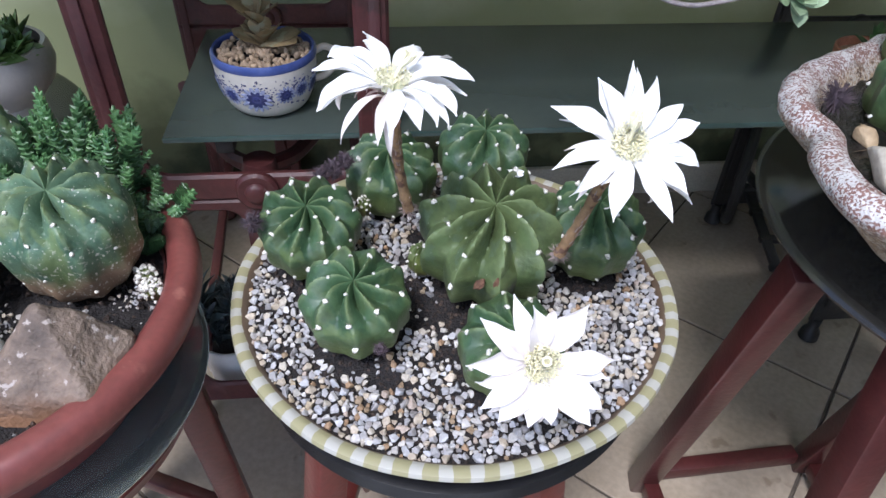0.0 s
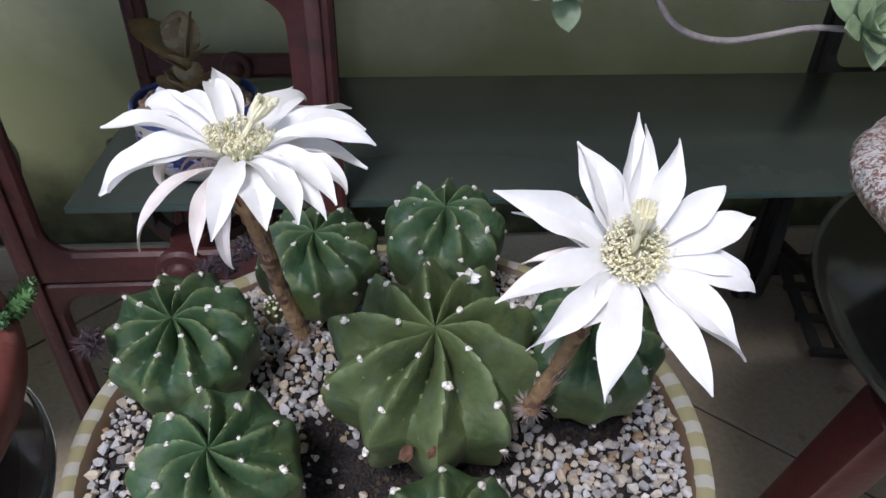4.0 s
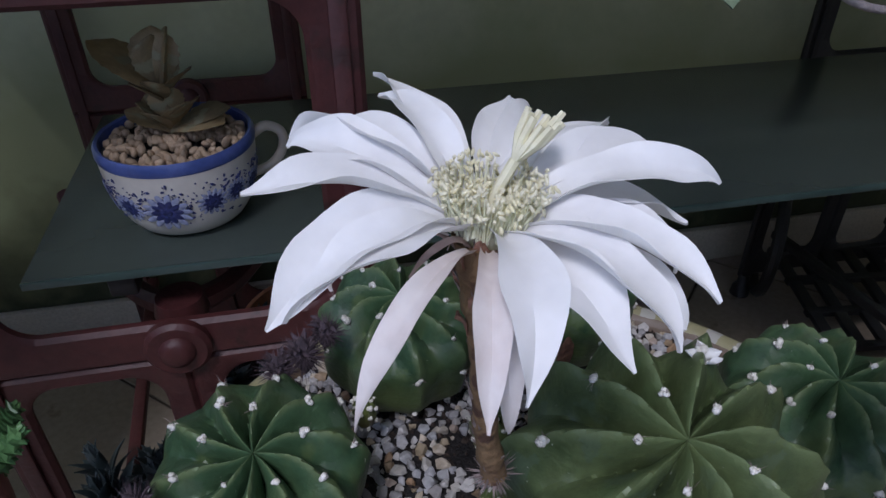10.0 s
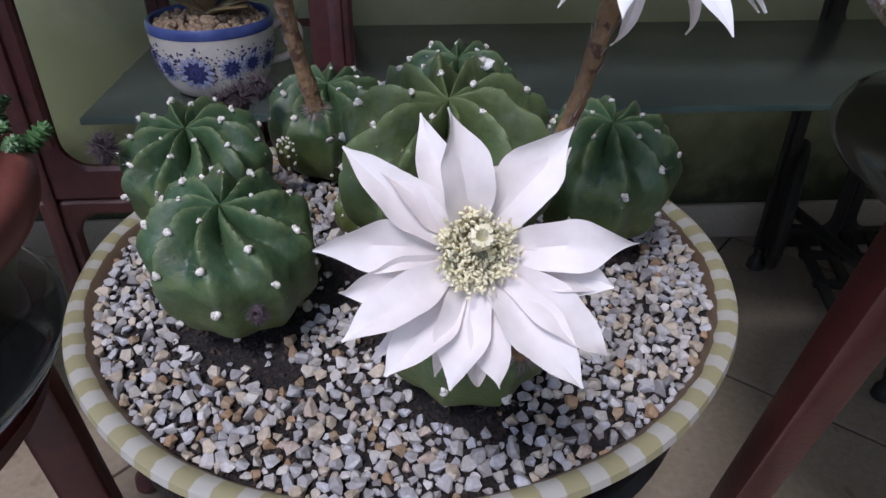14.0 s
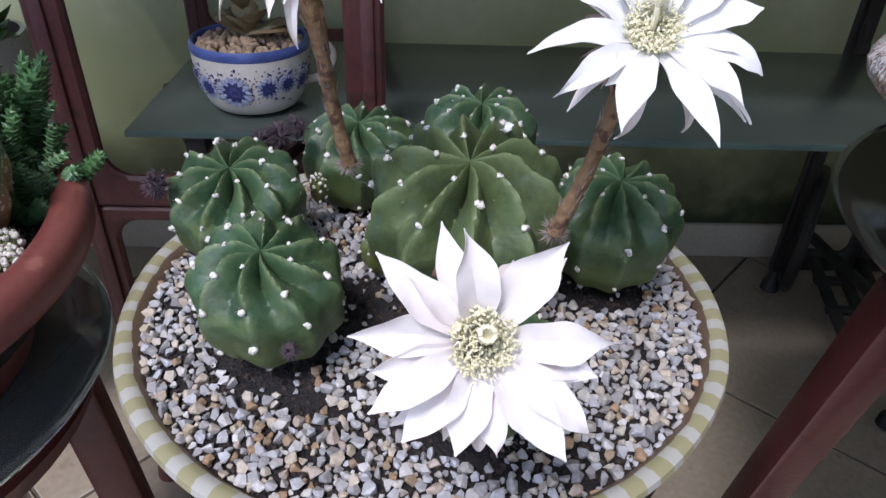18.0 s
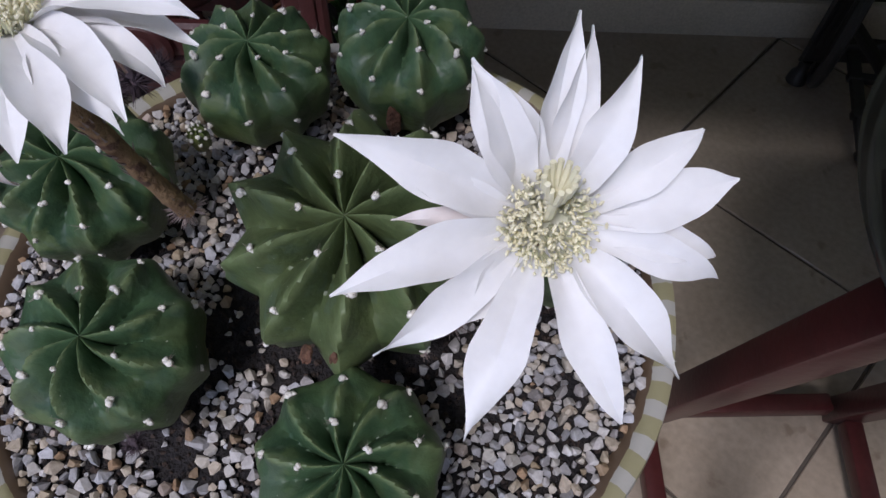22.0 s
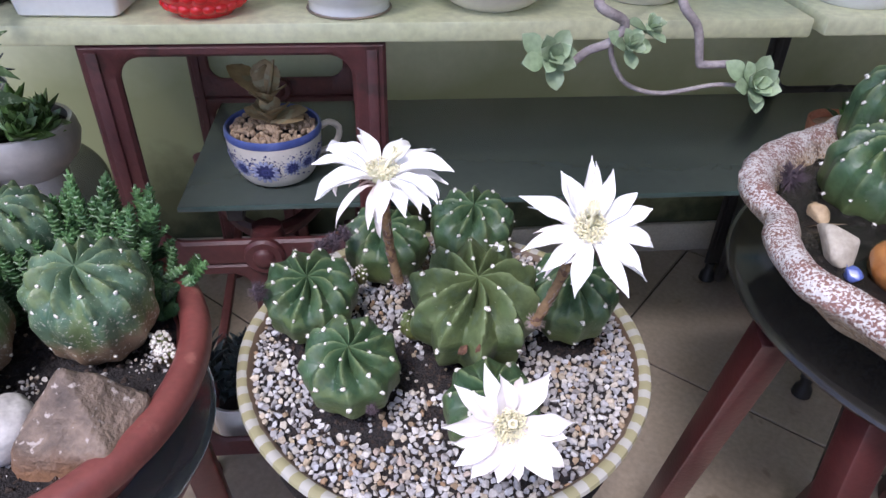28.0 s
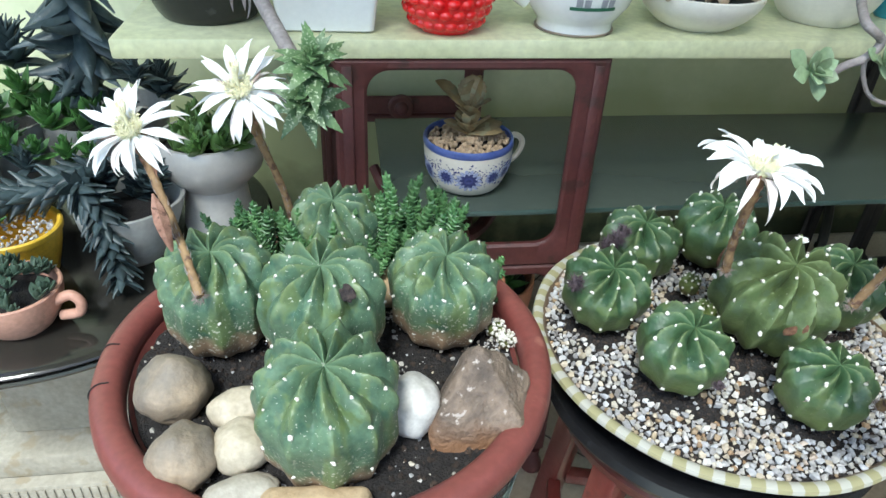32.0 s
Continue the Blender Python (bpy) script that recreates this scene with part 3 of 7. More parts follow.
def joined(name, pieces, material, parent=None, label="", smooth=False):
    """Many copies of small meshes in one: pieces is a list of (verts, faces, matrix)."""
    vs, fs, base = [], [], 0
    for v, f, m in pieces:
        a = np.asarray(v) @ np.array(m.to_3x3()).T + np.array(m.translation)
        vs.append(a)
        fs.extend([tuple(i + base for i in q) for q in f])
        base += len(a)
    me = bpy.data.meshes.new(name)
    me.from_pydata(np.concatenate(vs).tolist(), [], fs)
    me.materials.append(material)
    if smooth:
        me.shade_smooth()
    return put(name, me, parent, None, label)


def raw(me):
    return [tuple(v.co) for v in me.vertices], [tuple(p.vertices) for p in me.polygons]


def any_pose(p, rng, scale=1.0):
    return Matrix.LocRotScale(p, Euler([rng.uniform(0, 6.28) for _ in range(3)]), (scale,) * 3)


# ---- cacti and their flowers ----
wool_seed = bmesh.new()
bmesh.ops.create_icosphere(wool_seed, subdivisions=1, radius=1)
wool_mesh = mesh_of("wool", wool_seed, M["areole"])
WOOL = raw(wool_mesh)
bpy.data.meshes.remove(wool_mesh)


def spine(length, r):
    a = [(r * math.cos(k * 2.094), r * math.sin(k * 2.094), 0) for k in range(3)]
    return a + [(0, 0, length)], [(0, 1, 3), (1, 2, 3), (2, 0, 3)]


SPINE = spine(1.0, 0.10)


PITCH = 0.185


def cactus(label, apex, r, h, ribs, lean, seed, material, depth=0.20, sharp=1.7, barrel=2.3, turn=0.0, lean_to=-90.0, group="", wool=0.0028, taper=0.22, chins=0.055, plump=0.22, body=0.62):
    """A ribbed globe. apex: its growing point; lean: degrees towards the heading lean_to."""
    rng = random.Random(seed)
    tilt = Matrix.Rotation(radians(lean + 6), 4, Vector((0, 0, 1)).cross(Vector((math.cos(radians(lean_to)), math.sin(radians(lean_to)), 0))))
    base = Vector(apex) - tilt.to_3x3() @ Vector((0, 0, h * 0.955))
    ob = thing("cactus", label, "cactus", Matrix.Translation(base) @ tilt, group)
    per, rows = 14, 64
    seg = ribs * per
    ph = [rng.uniform(-0.10, 0.10) for _ in range(ribs)]

    steps = [0.5 * (i % 2) + rng.uniform(-0.2, 0.2) for i in range(ribs)]
    box_top = 2.8 + max(0.0, barrel - 2.3) * 0.5

    def whirl(u):
        return 0.16 * math.sin(u * 2.2 + seed) + (0.55 if seed % 4 == 1 else -0.45) * max(0.0, (u - 0.62) / 0.38) ** 1.6

    def surface(u, a):
        """u: 0 at the base .. 1 at the crown; a: angle."""
        v = u * 2 - 1
        th = v * math.pi / 2
        c, q = abs(math.cos(th)), math.sin(th)
        rad = c ** (2 / barrel) * (1.0 - taper * max(0.0, 0.25 - q) ** 1.5)
        z = math.copysign(abs(q) ** (2 / box_top), q)
        k = (a - turn) / (2 * math.pi) * ribs + whirl(u)
        i = math.floor(k + 0.5)
        w = (k - i) * 2
        w = max(-1, min(1, w + ph[i % ribs] * (1 - abs(w))))
        crown = min(1.0, max(0.0, (u - 0.60) / 0.30))
        low = min(1.0, max(0.0, (u - 0.10) * 2.2))
        fin = crown * crown * (3 - 2 * crown)
        ridge = (1 - fin) * ((1 - plump) * (1 - abs(w)) ** sharp + plump * (1 - w * w)) + fin * (0.45 * (1 - abs(w)) + 0.55 * (1 - w * w) ** 0.7)
        fade = min(1.0, 3.2 * rad)
        # panels between shallow creases, then fleshy fins round the crown
        d = depth * (body * (0.40 + 0.60 * low) * (1 - crown) + 2.8 * crown) * fade
        chin = abs(math.sin(math.pi * ((u - 0.34) / PITCH - steps[i % ribs])))
        edge = max(0.0, 1 - abs(w) * 1.5) ** 1.3
        push = -d * (1 - ridge) + chins * (1 + 0.45 * crown) * (chin - 0.5) * edge * fade * low
        push += 0.030 * noise.noise(Vector((math.cos(a) * 1.3, math.sin(a) * 1.3, v * 1.5 + seed))) + 0.010 * noise.noise(Vector((math.cos(a) * 5, math.sin(a) * 5, v * 5 + seed)))
        up = max(0.0, q) ** 1.5
        rr = rad + push * math.sqrt(max(0.0, 1 - up * up))
        zz = 0.5 * h * (1 + z) + push * up * r
        if u > 0.62:
            zz -= h * 0.060 * max(0.0, 1 - rad * 2.6) ** 1.3
            zz += h * 0.016 * ridge * max(0.0, 1 - abs(rad - 0.42) * 2.6)
        return Vector((r * max(rr, 0.001) * math.cos(a), r * max(rr, 0.001) * math.sin(a), zz))

    bm = bmesh.new()
    rings = []
    for j in range(rows + 1):
        u = 0.06 + 0.9395 * (j / rows)
        rings.append([bm.verts.new(surface(u, 2 * math.pi * i / seg + turn)) for i in range(seg)])
    for lo, hi in zip(rings, rings[1:]):
        for i in range(seg):
            bm.faces.new((lo[i], lo[(i + 1) % seg], hi[(i + 1) % seg], hi[i]))
    bm.faces.new(rings[0][::-1])
    bm.faces.new(rings[-1])
    part("body", bm, material, ob)
    tufts, spines = [], []
    for i in range(ribs):
        for q in range(-1, 5):
            u = 0.34 + (q + steps[i]) * PITCH
            a = turn + 2 * math.pi * (i - whirl(u)) / ribs
            if not 0.26 < u < 0.945:
                continue
            p = surface(u, a)
            nrm = (p - surface(u - 0.03, a)).cross(surface(u, a + 0.05) - p).normalized()
            if nrm.dot(p - Vector((0, 0, h * 0.45))) < 0:
                nrm = -nrm
            if rng.random() < 0.06 + (0.3 if u < 0.40 else 0):
                continue
            s = wool * rng.uniform(0.7, 1.25) * (0.75 if u > 0.86 else 1.0)
            for _ in range(4):
                o = Vector((rng.uniform(-1, 1), rng.uniform(-1, 1), rng.uniform(-1, 1))) * s * 0.38
                k = s * rng.uniform(0.50, 0.80)
                tufts.append((*WOOL, Matrix.LocRotScale(p + nrm * s * 0.30 + o, Euler((rng.uniform(0, 6), rng.uniform(0, 6), 0)), (k, k * rng.uniform(0.6, 1.2), k * 0.7))))
            for _ in range(5):
                d = (nrm + 0.8 * Vector((rng.uniform(-1, 1), rng.uniform(-1, 1), rng.uniform(-1, 1)))).normalized()
                spines.append((*SPINE, Matrix.LocRotScale(p, d.to_track_quat("Z", "Y"), (s * 0.9, s * 0.9, s * rng.uniform(1.5, 2.4)))))
    joined("areoles", tufts, M["areole"], ob, "tufts of cream white wool", smooth=True)["kind"] = "stuff"
    joined("spines", spines, M["bristle"], ob, "short grey brown spines")["kind"] = "stuff"
    return ob


def petal(length, width, e0, e1, curl, twist, seed, thick=0.0006):
    """A petal that starts at the origin along +x, narrow at the foot and drawn out to a fine point; e0, e1: its rise in degrees at the foot and at the tip."""
    rng = random.Random(seed)
    ns, nw = 24, 8
    side = rng.uniform(-0.16, 0.16)
    bm = bmesh.new()
    top, bot = [], []
    x = z = 0.0
    wav, wav2, belly = rng.uniform(0, 6), rng.uniform(0, 6), rng.uniform(-0.05, 0.05)
    flick = rng.uniform(-38, 30)
    for i in range(ns + 1):
        s = i / ns
        e = radians(e0 + (e1 - e0) * s ** 1.3 + flick * max(0.0, (s - 0.80) / 0.20) ** 2)
        if i:
            x += math.cos(e) * length / ns
            z += math.sin(e) * length / ns
        w = width * float(np.interp(s - belly * math.sin(s * math.pi), (0, 0.12, 0.30, 0.45, 0.56, 0.68, 0.78, 0.87, 0.94, 1.0), (0.40, 0.52, 0.82, 0.98, 1.0, 0.86, 0.64, 0.38, 0.17, 0.03)))
        w = max(w * (1 + 0.05 * math.sin(s * 17 + wav2)), 0.0003)
        rt, rb = [], []
        for k in range(nw + 1):
            q = k / nw * 2 - 1
            lift = curl * width * q * q * (1 - 0.4 * s) - 0.07 * width * math.exp(-(q * 5) ** 2)
            lift += 0.16 * width * math.sin(s * 8 + wav + 1.3 * q) * abs(q) + 0.05 * width * math.sin(s * 19 + wav2 + 3 * q) * q * q
            roll = twist * (0.20 * s + 0.9 * s ** 4)
            yy, zz = q * w, lift * min(1.0, w / width + 0.1)
            yy, zz = yy * math.cos(roll) - zz * math.sin(roll), yy * math.sin(roll) + zz * math.cos(roll)
            c = Vector((x - math.sin(e) * zz, yy + side * length * s * s, z + math.cos(e) * zz))
            rt.append(bm.verts.new(c))
            rb.append(bm.verts.new(c - Vector((-math.sin(e), 0, math.cos(e))) * thick * (1 - 0.8 * abs(q))))
        top.append(rt), bot.append(rb)
    for i in range(ns):
        for k in range(nw):
            bm.faces.new((top[i][k], top[i + 1][k], top[i + 1][k + 1], top[i][k + 1]))
            bm.faces.new((bot[i][k], bot[i][k + 1], bot[i + 1][k + 1], bot[i + 1][k]))
        bm.faces.new((top[i][0], bot[i][0], bot[i + 1][0], top[i + 1][0]))
        bm.faces.new((top[i][nw], top[i + 1][nw], bot[i + 1][nw], bot[i][nw]))
    bm.faces.new([v for v in top[0]] + [v for v in bot[0][::-1]])
    bm.faces.new([v for v in top[ns]][::-1] + [v for v in bot[ns]])
    return bm


def reaching(rows, width, bend, cup=0.0105):
    """Petal rows for flower() from rows of (heading, reach, height of the tip over the throat, whorl); bend: how far a petal arches, in degrees."""
    out = []
    for i, (az, reach, rise, whorl) in enumerate(rows):
        run, up = reach - cup * (0.62 + 0.08 * whorl), rise + (0.0035, 0.0055, 0.0075)[whorl]
        chord, lie = math.hypot(run, up), math.degrees(math.atan2(up, run))
        b = min(125.0, max(bend * (1.0, 1.15, 1.5)[whorl] * (0.65 + 0.8 * ((i * 37) % 10) / 10), (22 - lie) / 0.435))
        arc = chord * (1 + radians(b) ** 2 / 24)
        out.append((az, arc, width * (1.08, 0.95, 0.55)[whorl] * (0.80 + 0.45 * ((i * 53) % 10) / 10), lie + 0.435 * b, lie - 0.565 * b, whorl))
    return out


def flower(owner, foot, centre, axis, petals, seed, tube_r=0.0045, spin=0.0, tuft=True, cup=0.0105, style=(0.0, 1.0), pistil=1.0, skin="petal"):
    """A trumpet flower on its scaly tube. petals: (heading, length, half width, rise at the foot, rise at the tip, whorl)."""
    rng = random.Random(seed)
    foot, centre, axis = Vector(foot), Vector(centre), Vector(axis).normalized()
    inv = owner.matrix_basis.inverted()
    neck = centre - axis * 0.016
    d = (neck - foot).length
    pts = smooth_path([foot, foot.lerp(neck, 0.35) + Vector((rng.uniform(-1, 1), rng.uniform(-1, 1), 0)) * d * 0.03, foot.lerp(neck, 0.75) - axis * d * 0.02, neck, centre - axis * 0.0085], 8)
    stem = part("flower_stem", tube([inv @ p for p in pts], lambda s: tube_r * (1.0 - 0.3 * math.sin(min(1, s / 0.6) * math.pi) * 0.6) * (1 + 0.07 * math.sin(47 * s + seed) + 0.05 * math.sin(83 * s)) + (cup * 0.72 - tube_r) * max(0, (s - 0.45) / 0.55) ** 1.7, 14), M["tube"], owner,
                "brown scaly flower tube")
    # scales and hairs along the tube
    scales = []
    n = len(pts)
    for i in range(90):
        s = rng.random()
        k = min(n - 2, int(s * (n - 1)))
        t = (pts[k + 1] - pts[k]).normalized()
        o = (t.orthogonal().normalized())
        o.rotate(Matrix.Rotation(rng.uniform(0, 6.28), 3, t))
        rr = tube_r + (cup * 0.72 - tube_r) * max(0, (s - 0.45) / 0.55) ** 1.7
        dd = (t * 0.9 + o * rng.uniform(0.1, 0.4)).normalized()
        m = inv @ Matrix.LocRotScale(pts[k] + o * rr * 0.8, dd.to_track_quat("Z", "Y"), (0.006, 0.006, rng.uniform(0.004, 0.009)))
        scales.append((*SPINE, m))
    if tuft:
        for i in range(110):
            dd = Vector((rng.gauss(0, 1), rng.gauss(0, 1), rng.gauss(0, 0.8))).normalized()
            scales.append((*SPINE, inv @ Matrix.LocRotScale(foot + dd * tube_r * 0.9, dd.to_track_quat("Z", "Y"), (0.0035, 0.0035, rng.uniform(0.003, 0.007)))))
    joined("hairs", scales, M["bristle"], stem, "grey brown hairs")["kind"] = "stuff"
    # scale leaves that hug the upper tube, and thin dry strands hanging from the neck
    for i in range(20):
        s = 0.50 + 0.47 * (i / 19) ** 0.8
        k = min(n - 2, int(s * (n - 1)))
        t = (pts[k + 1] - pts[k]).normalized()
        o = t.orthogonal().normalized()
        o.rotate(Matrix.Rotation(i * 2.39996, 3, t))
        rr = tube_r * 0.85 + (cup * 0.72 - tube_r) * max(0, (s - 0.45) / 0.55) ** 1.7
        hang = i > 12
        q = Matrix((t, o.cross(t), o)).transposed().to_4x4()
        put("sepal", mesh_of("sepal", petal(rng.uniform(0.020, 0.030) if hang else rng.uniform(0.008, 0.013), 0.0013 if hang else 0.0017, rng.uniform(35, 60) if hang else 8, rng.uniform(130, 190) if hang else rng.uniform(5, 35), 0.4, rng.uniform(-2, 2), seed * 31 + i), M["sepal"] if hang else M["bud"]), stem, inv @ Matrix.Translation(pts[k] + o * rr * 0.92) @ q,
            "thin pinkish dry strand" if hang else "brown pointed scale leaf")
    ex = (Vector((1, 0, 0)) - axis * axis.x).normalized()
    q = Matrix((ex, axis.cross(ex), axis)).transposed().to_4x4() @ Matrix.Rotation(spin, 4, "Z")
    frame_m = inv @ Matrix.Translation(centre) @ q
    for i, (az, length, width, e0, e1, whorl) in enumerate(petals):
        off = (0.0035, 0.0055, 0.0075)[whorl]
        m = frame_m @ Matrix.Rotation(radians(az), 4, "Z") @ Matrix.Translation((cup * (0.62 + 0.08 * whorl), 0, -off))
        put("petal", mesh_of("petal", petal(length, width, e0, e1, 0.30 + 0.35 * rng.random(), rng.uniform(-1.5, 1.5), seed * 50 + i), M["outer_petal"] if whorl == 2 else M[skin]), stem, m,
            "narrow pink-tinged outer petal" if whorl == 2 else "")
    part("throat", lathe([(0.0015, -0.013), (cup * 0.45, -0.010), (cup * 0.60, -0.006), (cup * 0.66, -0.003), (cup * 0.6, -0.0035), (cup * 0.5, -0.0045), (cup * 0.4, -0.005), (0.0006, -0.0055)], 24), M["throat"], stem, "pale green throat", frame_m)
    fil, anth = [], []
    for i in range(460):
        outer = i > 300
        a, rr = rng.uniform(0, 6.28), cup * (rng.uniform(0.70, 0.92) if outer else math.sqrt(rng.uniform(0.02, 0.85)))
        ln = rng.uniform(0.0055, 0.0095) if outer else rng.uniform(0.004, 0.0085)
        lean = rng.uniform(0.0, 0.75) if outer else rr / cup * rng.uniform(0.0, 0.5)
        p = Vector((rr * math.cos(a), rr * math.sin(a), -0.0045 + (0.003 if outer else 0.0)))
        swirl = rng.uniform(-0.5, 0.5)
        dd = Vector((lean * math.cos(a + swirl), lean * math.sin(a + swirl), 1)).normalized()
        fil.append((*SPINE, frame_m @ Matrix.LocRotScale(p, dd.to_track_quat("Z", "Y"), (0.0035, 0.0035, ln * 1.15))))
        anth.append((*WOOL, frame_m @ Matrix.LocRotScale(p + dd * ln, Vector((rng.gauss(0, 1), rng.gauss(0, 1), 1)).to_track_quat("Z", "Y"), (0.00048, 0.00048, 0.00115))))
    joined("filaments", fil, M["throat"], stem, "thin greenish white filaments")["kind"] = "stuff"
    joined("anthers", anth, M["anther"], stem, "cream yellow anthers", smooth=True)["kind"] = "stuff"
    top = Vector((0.005 * style[0], 0.005 * style[1], 0.0095)) * pistil
    bm = tube([Vector((0, 0.001, -0.004)), Vector((0.002 * style[0], 0.002 * style[1], 0.004)), top], 0.0013, 8)
    for k in range(12):
        a = k * 0.5236
        tip = top + Vector((math.cos(a) * 0.0038 + 0.006 * style[0], math.sin(a) * 0.0038 + 0.006 * style[1], rng.uniform(0.0075, 0.0105))) * pistil
        tube([top, top.lerp(tip, 0.5) + Vector((math.cos(a), math.sin(a), 0)) * 0.0009, tip], lambda s: 0.0010 - 0.0002 * s, 6, bm=bm)
    part("pistil", bm, M["stigma"], stem, "cream pistil with finger-like stigma", frame_m)
    return stem


def whorls(seed, n, length, width, rise=(42, 5), droop=(30, -55), outer=7, back=100.0, swing=(0, 0)):
    """Petal rows for a flower: n inner petals, then long drooping outer ones."""
    rng = random.Random(seed)
    rows = []
    for i in range(n):
        w = i % 2
        az = 360 * i / n + rng.uniform(-9, 9)
        up = math.cos(radians(az - back))
        rows.append((az, length * rng.uniform(0.80, 1.10), width * rng.uniform(0.75, 1.12),
                     rise[0] + swing[0] * up - 12 * w + rng.uniform(-8, 8), rise[1] + swing[1] * up - 14 * w + rng.uniform(-16, 14), w))
    for i in range(outer):
        rows.append((360 * i / outer + rng.uniform(-20, 20), length * rng.uniform(0.8, 1.05), width * rng.uniform(0.36, 0.6), droop[0] + rng.uniform(-12, 8), droop[1] + rng.uniform(-25, 12), 2))
    return rows


# ---- the setting ----
tagged(part("ground", box(-60, 60, -60, 60, -0.30, -0.121), M["ground"], None), "grey garden paving outside the veranda", "ground", kind="structure")
floor = tagged(part("floor", box(-2.6, 2.6, -1.9, 1.6, -0.12, -0.004), M["grout"], None), "cream tiled veranda floor with dark grout", "floor", kind="structure")
tagged(part("wall_north", box(-2.6, 2.6, 1.455, 1.6, -0.004, 2.7), M["wall"], None), "pale green painted wall, mouldy low down, shade painted in below shelf height", "wall", kind="structure")
rng = random.Random(12)
crack = [(-0.395 + 0.006 * math.sin(k * 1.3) + rng.uniform(-0.003, 0.003) + 0.012 * k / 10, 1.4552, 0.62 + 0.018 * k) for k in range(12)]
tagged(part("wall_crack", tube(smooth_path(crack, 4), 0.0011, 5), M["crack"], None), "hairline crack in the green painted wall", "crack", kind="structure")
# unseen west wall, low so that sky light enters from the left
tagged(part("wall_west", box(-2.6, -2.46, -1.9, 1.455, -0.004, 1.2), M["plaster"], None), "unseen low pale plaster side wall, its height set to limit side light", "wall", kind="structure")
# unseen east wall, moved in to darken the right side
tagged(part("wall_east", box(1.75, 1.9, -1.9, 1.455, -0.004, 2.7), M["plaster"], None), "unseen pale plaster side wall, set close to darken the right", "wall", kind="structure")
# added out of view to keep front-right light off the floor and wall
tagged(part("wall_south", box(0.50, 1.749, -1.05, -0.92, -0.004, 2.7), M["plaster"], None), "added unseen plaster wall that blocks light from the front right", "wall", kind="structure")
# unseen roof; its front and west edges decide where the sun reaches
tagged(part("ceiling", box(-1.34, 2.6, -0.42, 1.6, 2.7, 2.8), M["plaster"], None), "unseen pale plaster ceiling, its edges set to shade the background", "ceiling", kind="structure")
tagged(part("baseboard", box(-2.46, 2.46, 1.440, 1.455, -0.004, 0.085, 0.003), M["skirting"], None), "cream tile skirting along the wall", "baseboard", kind="structure")

# ---- striped bowl on its black stool ----
BC = Vector((0.067, 0.467, 0.0))


def round_stool(label, centre, top_z, r, top_mat, wood, legs, spread, foot, apron=0.05, plate=0.014, lip_r=0.007, turn=45.0, rail_z=0.18, group="plant stands", leg_w=0.034, bars=None):
    """A round-topped plant stand with splayed square legs and rails."""
    ob = thing("plant_stand", label, "plant stand", Matrix.Translation((centre[0], centre[1], 0)), group)
    prof = [(r * 0.5, top_z - plate), (r - lip_r, top_z - plate), (r - lip_r * 0.3, top_z - plate * 0.75), (r, top_z - plate * 0.45), (r - lip_r * 0.35, top_z - plate * 0.12), (r - lip_r, top_z), (r * 0.5, top_z)]
    part("top", lathe(prof, 96), top_mat, ob, "round top with a rolled edge")
    za = top_z - plate - 0.0005
    part("apron", lathe([(spread * 0.62, za - apron), (spread * 1.05, za - apron), (spread * 1.10, za - apron * 0.5), (spread * 1.04, za), (spread * 0.62, za)], 64), wood, ob)
    for nm, lo, hi, w in bars or ():
        part(nm, beam(Vector(lo) - Vector((*centre, 0)), Vector(hi) - Vector((*centre, 0)), w, w), wood, ob)
    pts = []
    for k in range(0 if bars else legs):
        a = radians(turn + 360 * k / legs)
        u = Vector((math.cos(a), math.sin(a), 0))
        hi, lo = u * spread * 0.92 + Vector((0, 0, za - 0.004)), u * foot + Vector((0, 0, 0.002))
        part("leg", beam(lo, hi, leg_w, leg_w), wood, ob)
        pts.append(lo.lerp(hi, rail_z / (za - 0.004)))
    for k in range(len(pts)):
        a, b = pts[k], pts[(k + 1) % legs]
        d = (b - a).normalized() * leg_w * 0.55
        part("rail", beam(a + d, b - d, leg_w * 0.62, leg_w * 0.62), wood, ob)
    return ob


round_stool("red stained wooden plant stand with a round black top", (BC.x, BC.y), 0.560, 0.186, M["black_gloss"], M["wood"], 4, 0.150, 0.205, 0.040, 0.026, 0.012, 30.0, 0.2)
bowl = thing("planter_bowl", "shallow clay bowl with a green and white striped lip, black outside", "bowl", Matrix.Translation((BC.x, BC.y, 0.5615)))
part("bowl", ring_of([(0.0005, 0.0), (0.130, 0.0), (0.150, 0.006), (0.180, 0.026), (0.193, 0.0435), (0.2005, 0.0455), (0.2035, 0.0495), (0.2025, 0.0535), (0.198, 0.0552), (0.1925, 0.0535), (0.188, 0.0485), (0.184, 0.040), (0.172, 0.026), (0.145, 0.010), (0.0005, 0.008)], 160,
                          lambda a, r, z: 1 + 0.004 * math.sin(3 * a + 1) + 0.002 * math.sin(11 * a)), M["bowl"], bowl)


def soil_z(x, y):
    d = math.hypot(x - BC.x, y - BC.y) / 0.186
    return 0.6085 + 0.0125 * max(0, 1 - d * d) + 0.0025 * noise.noise(Vector((x * 30, y * 30, 2)))


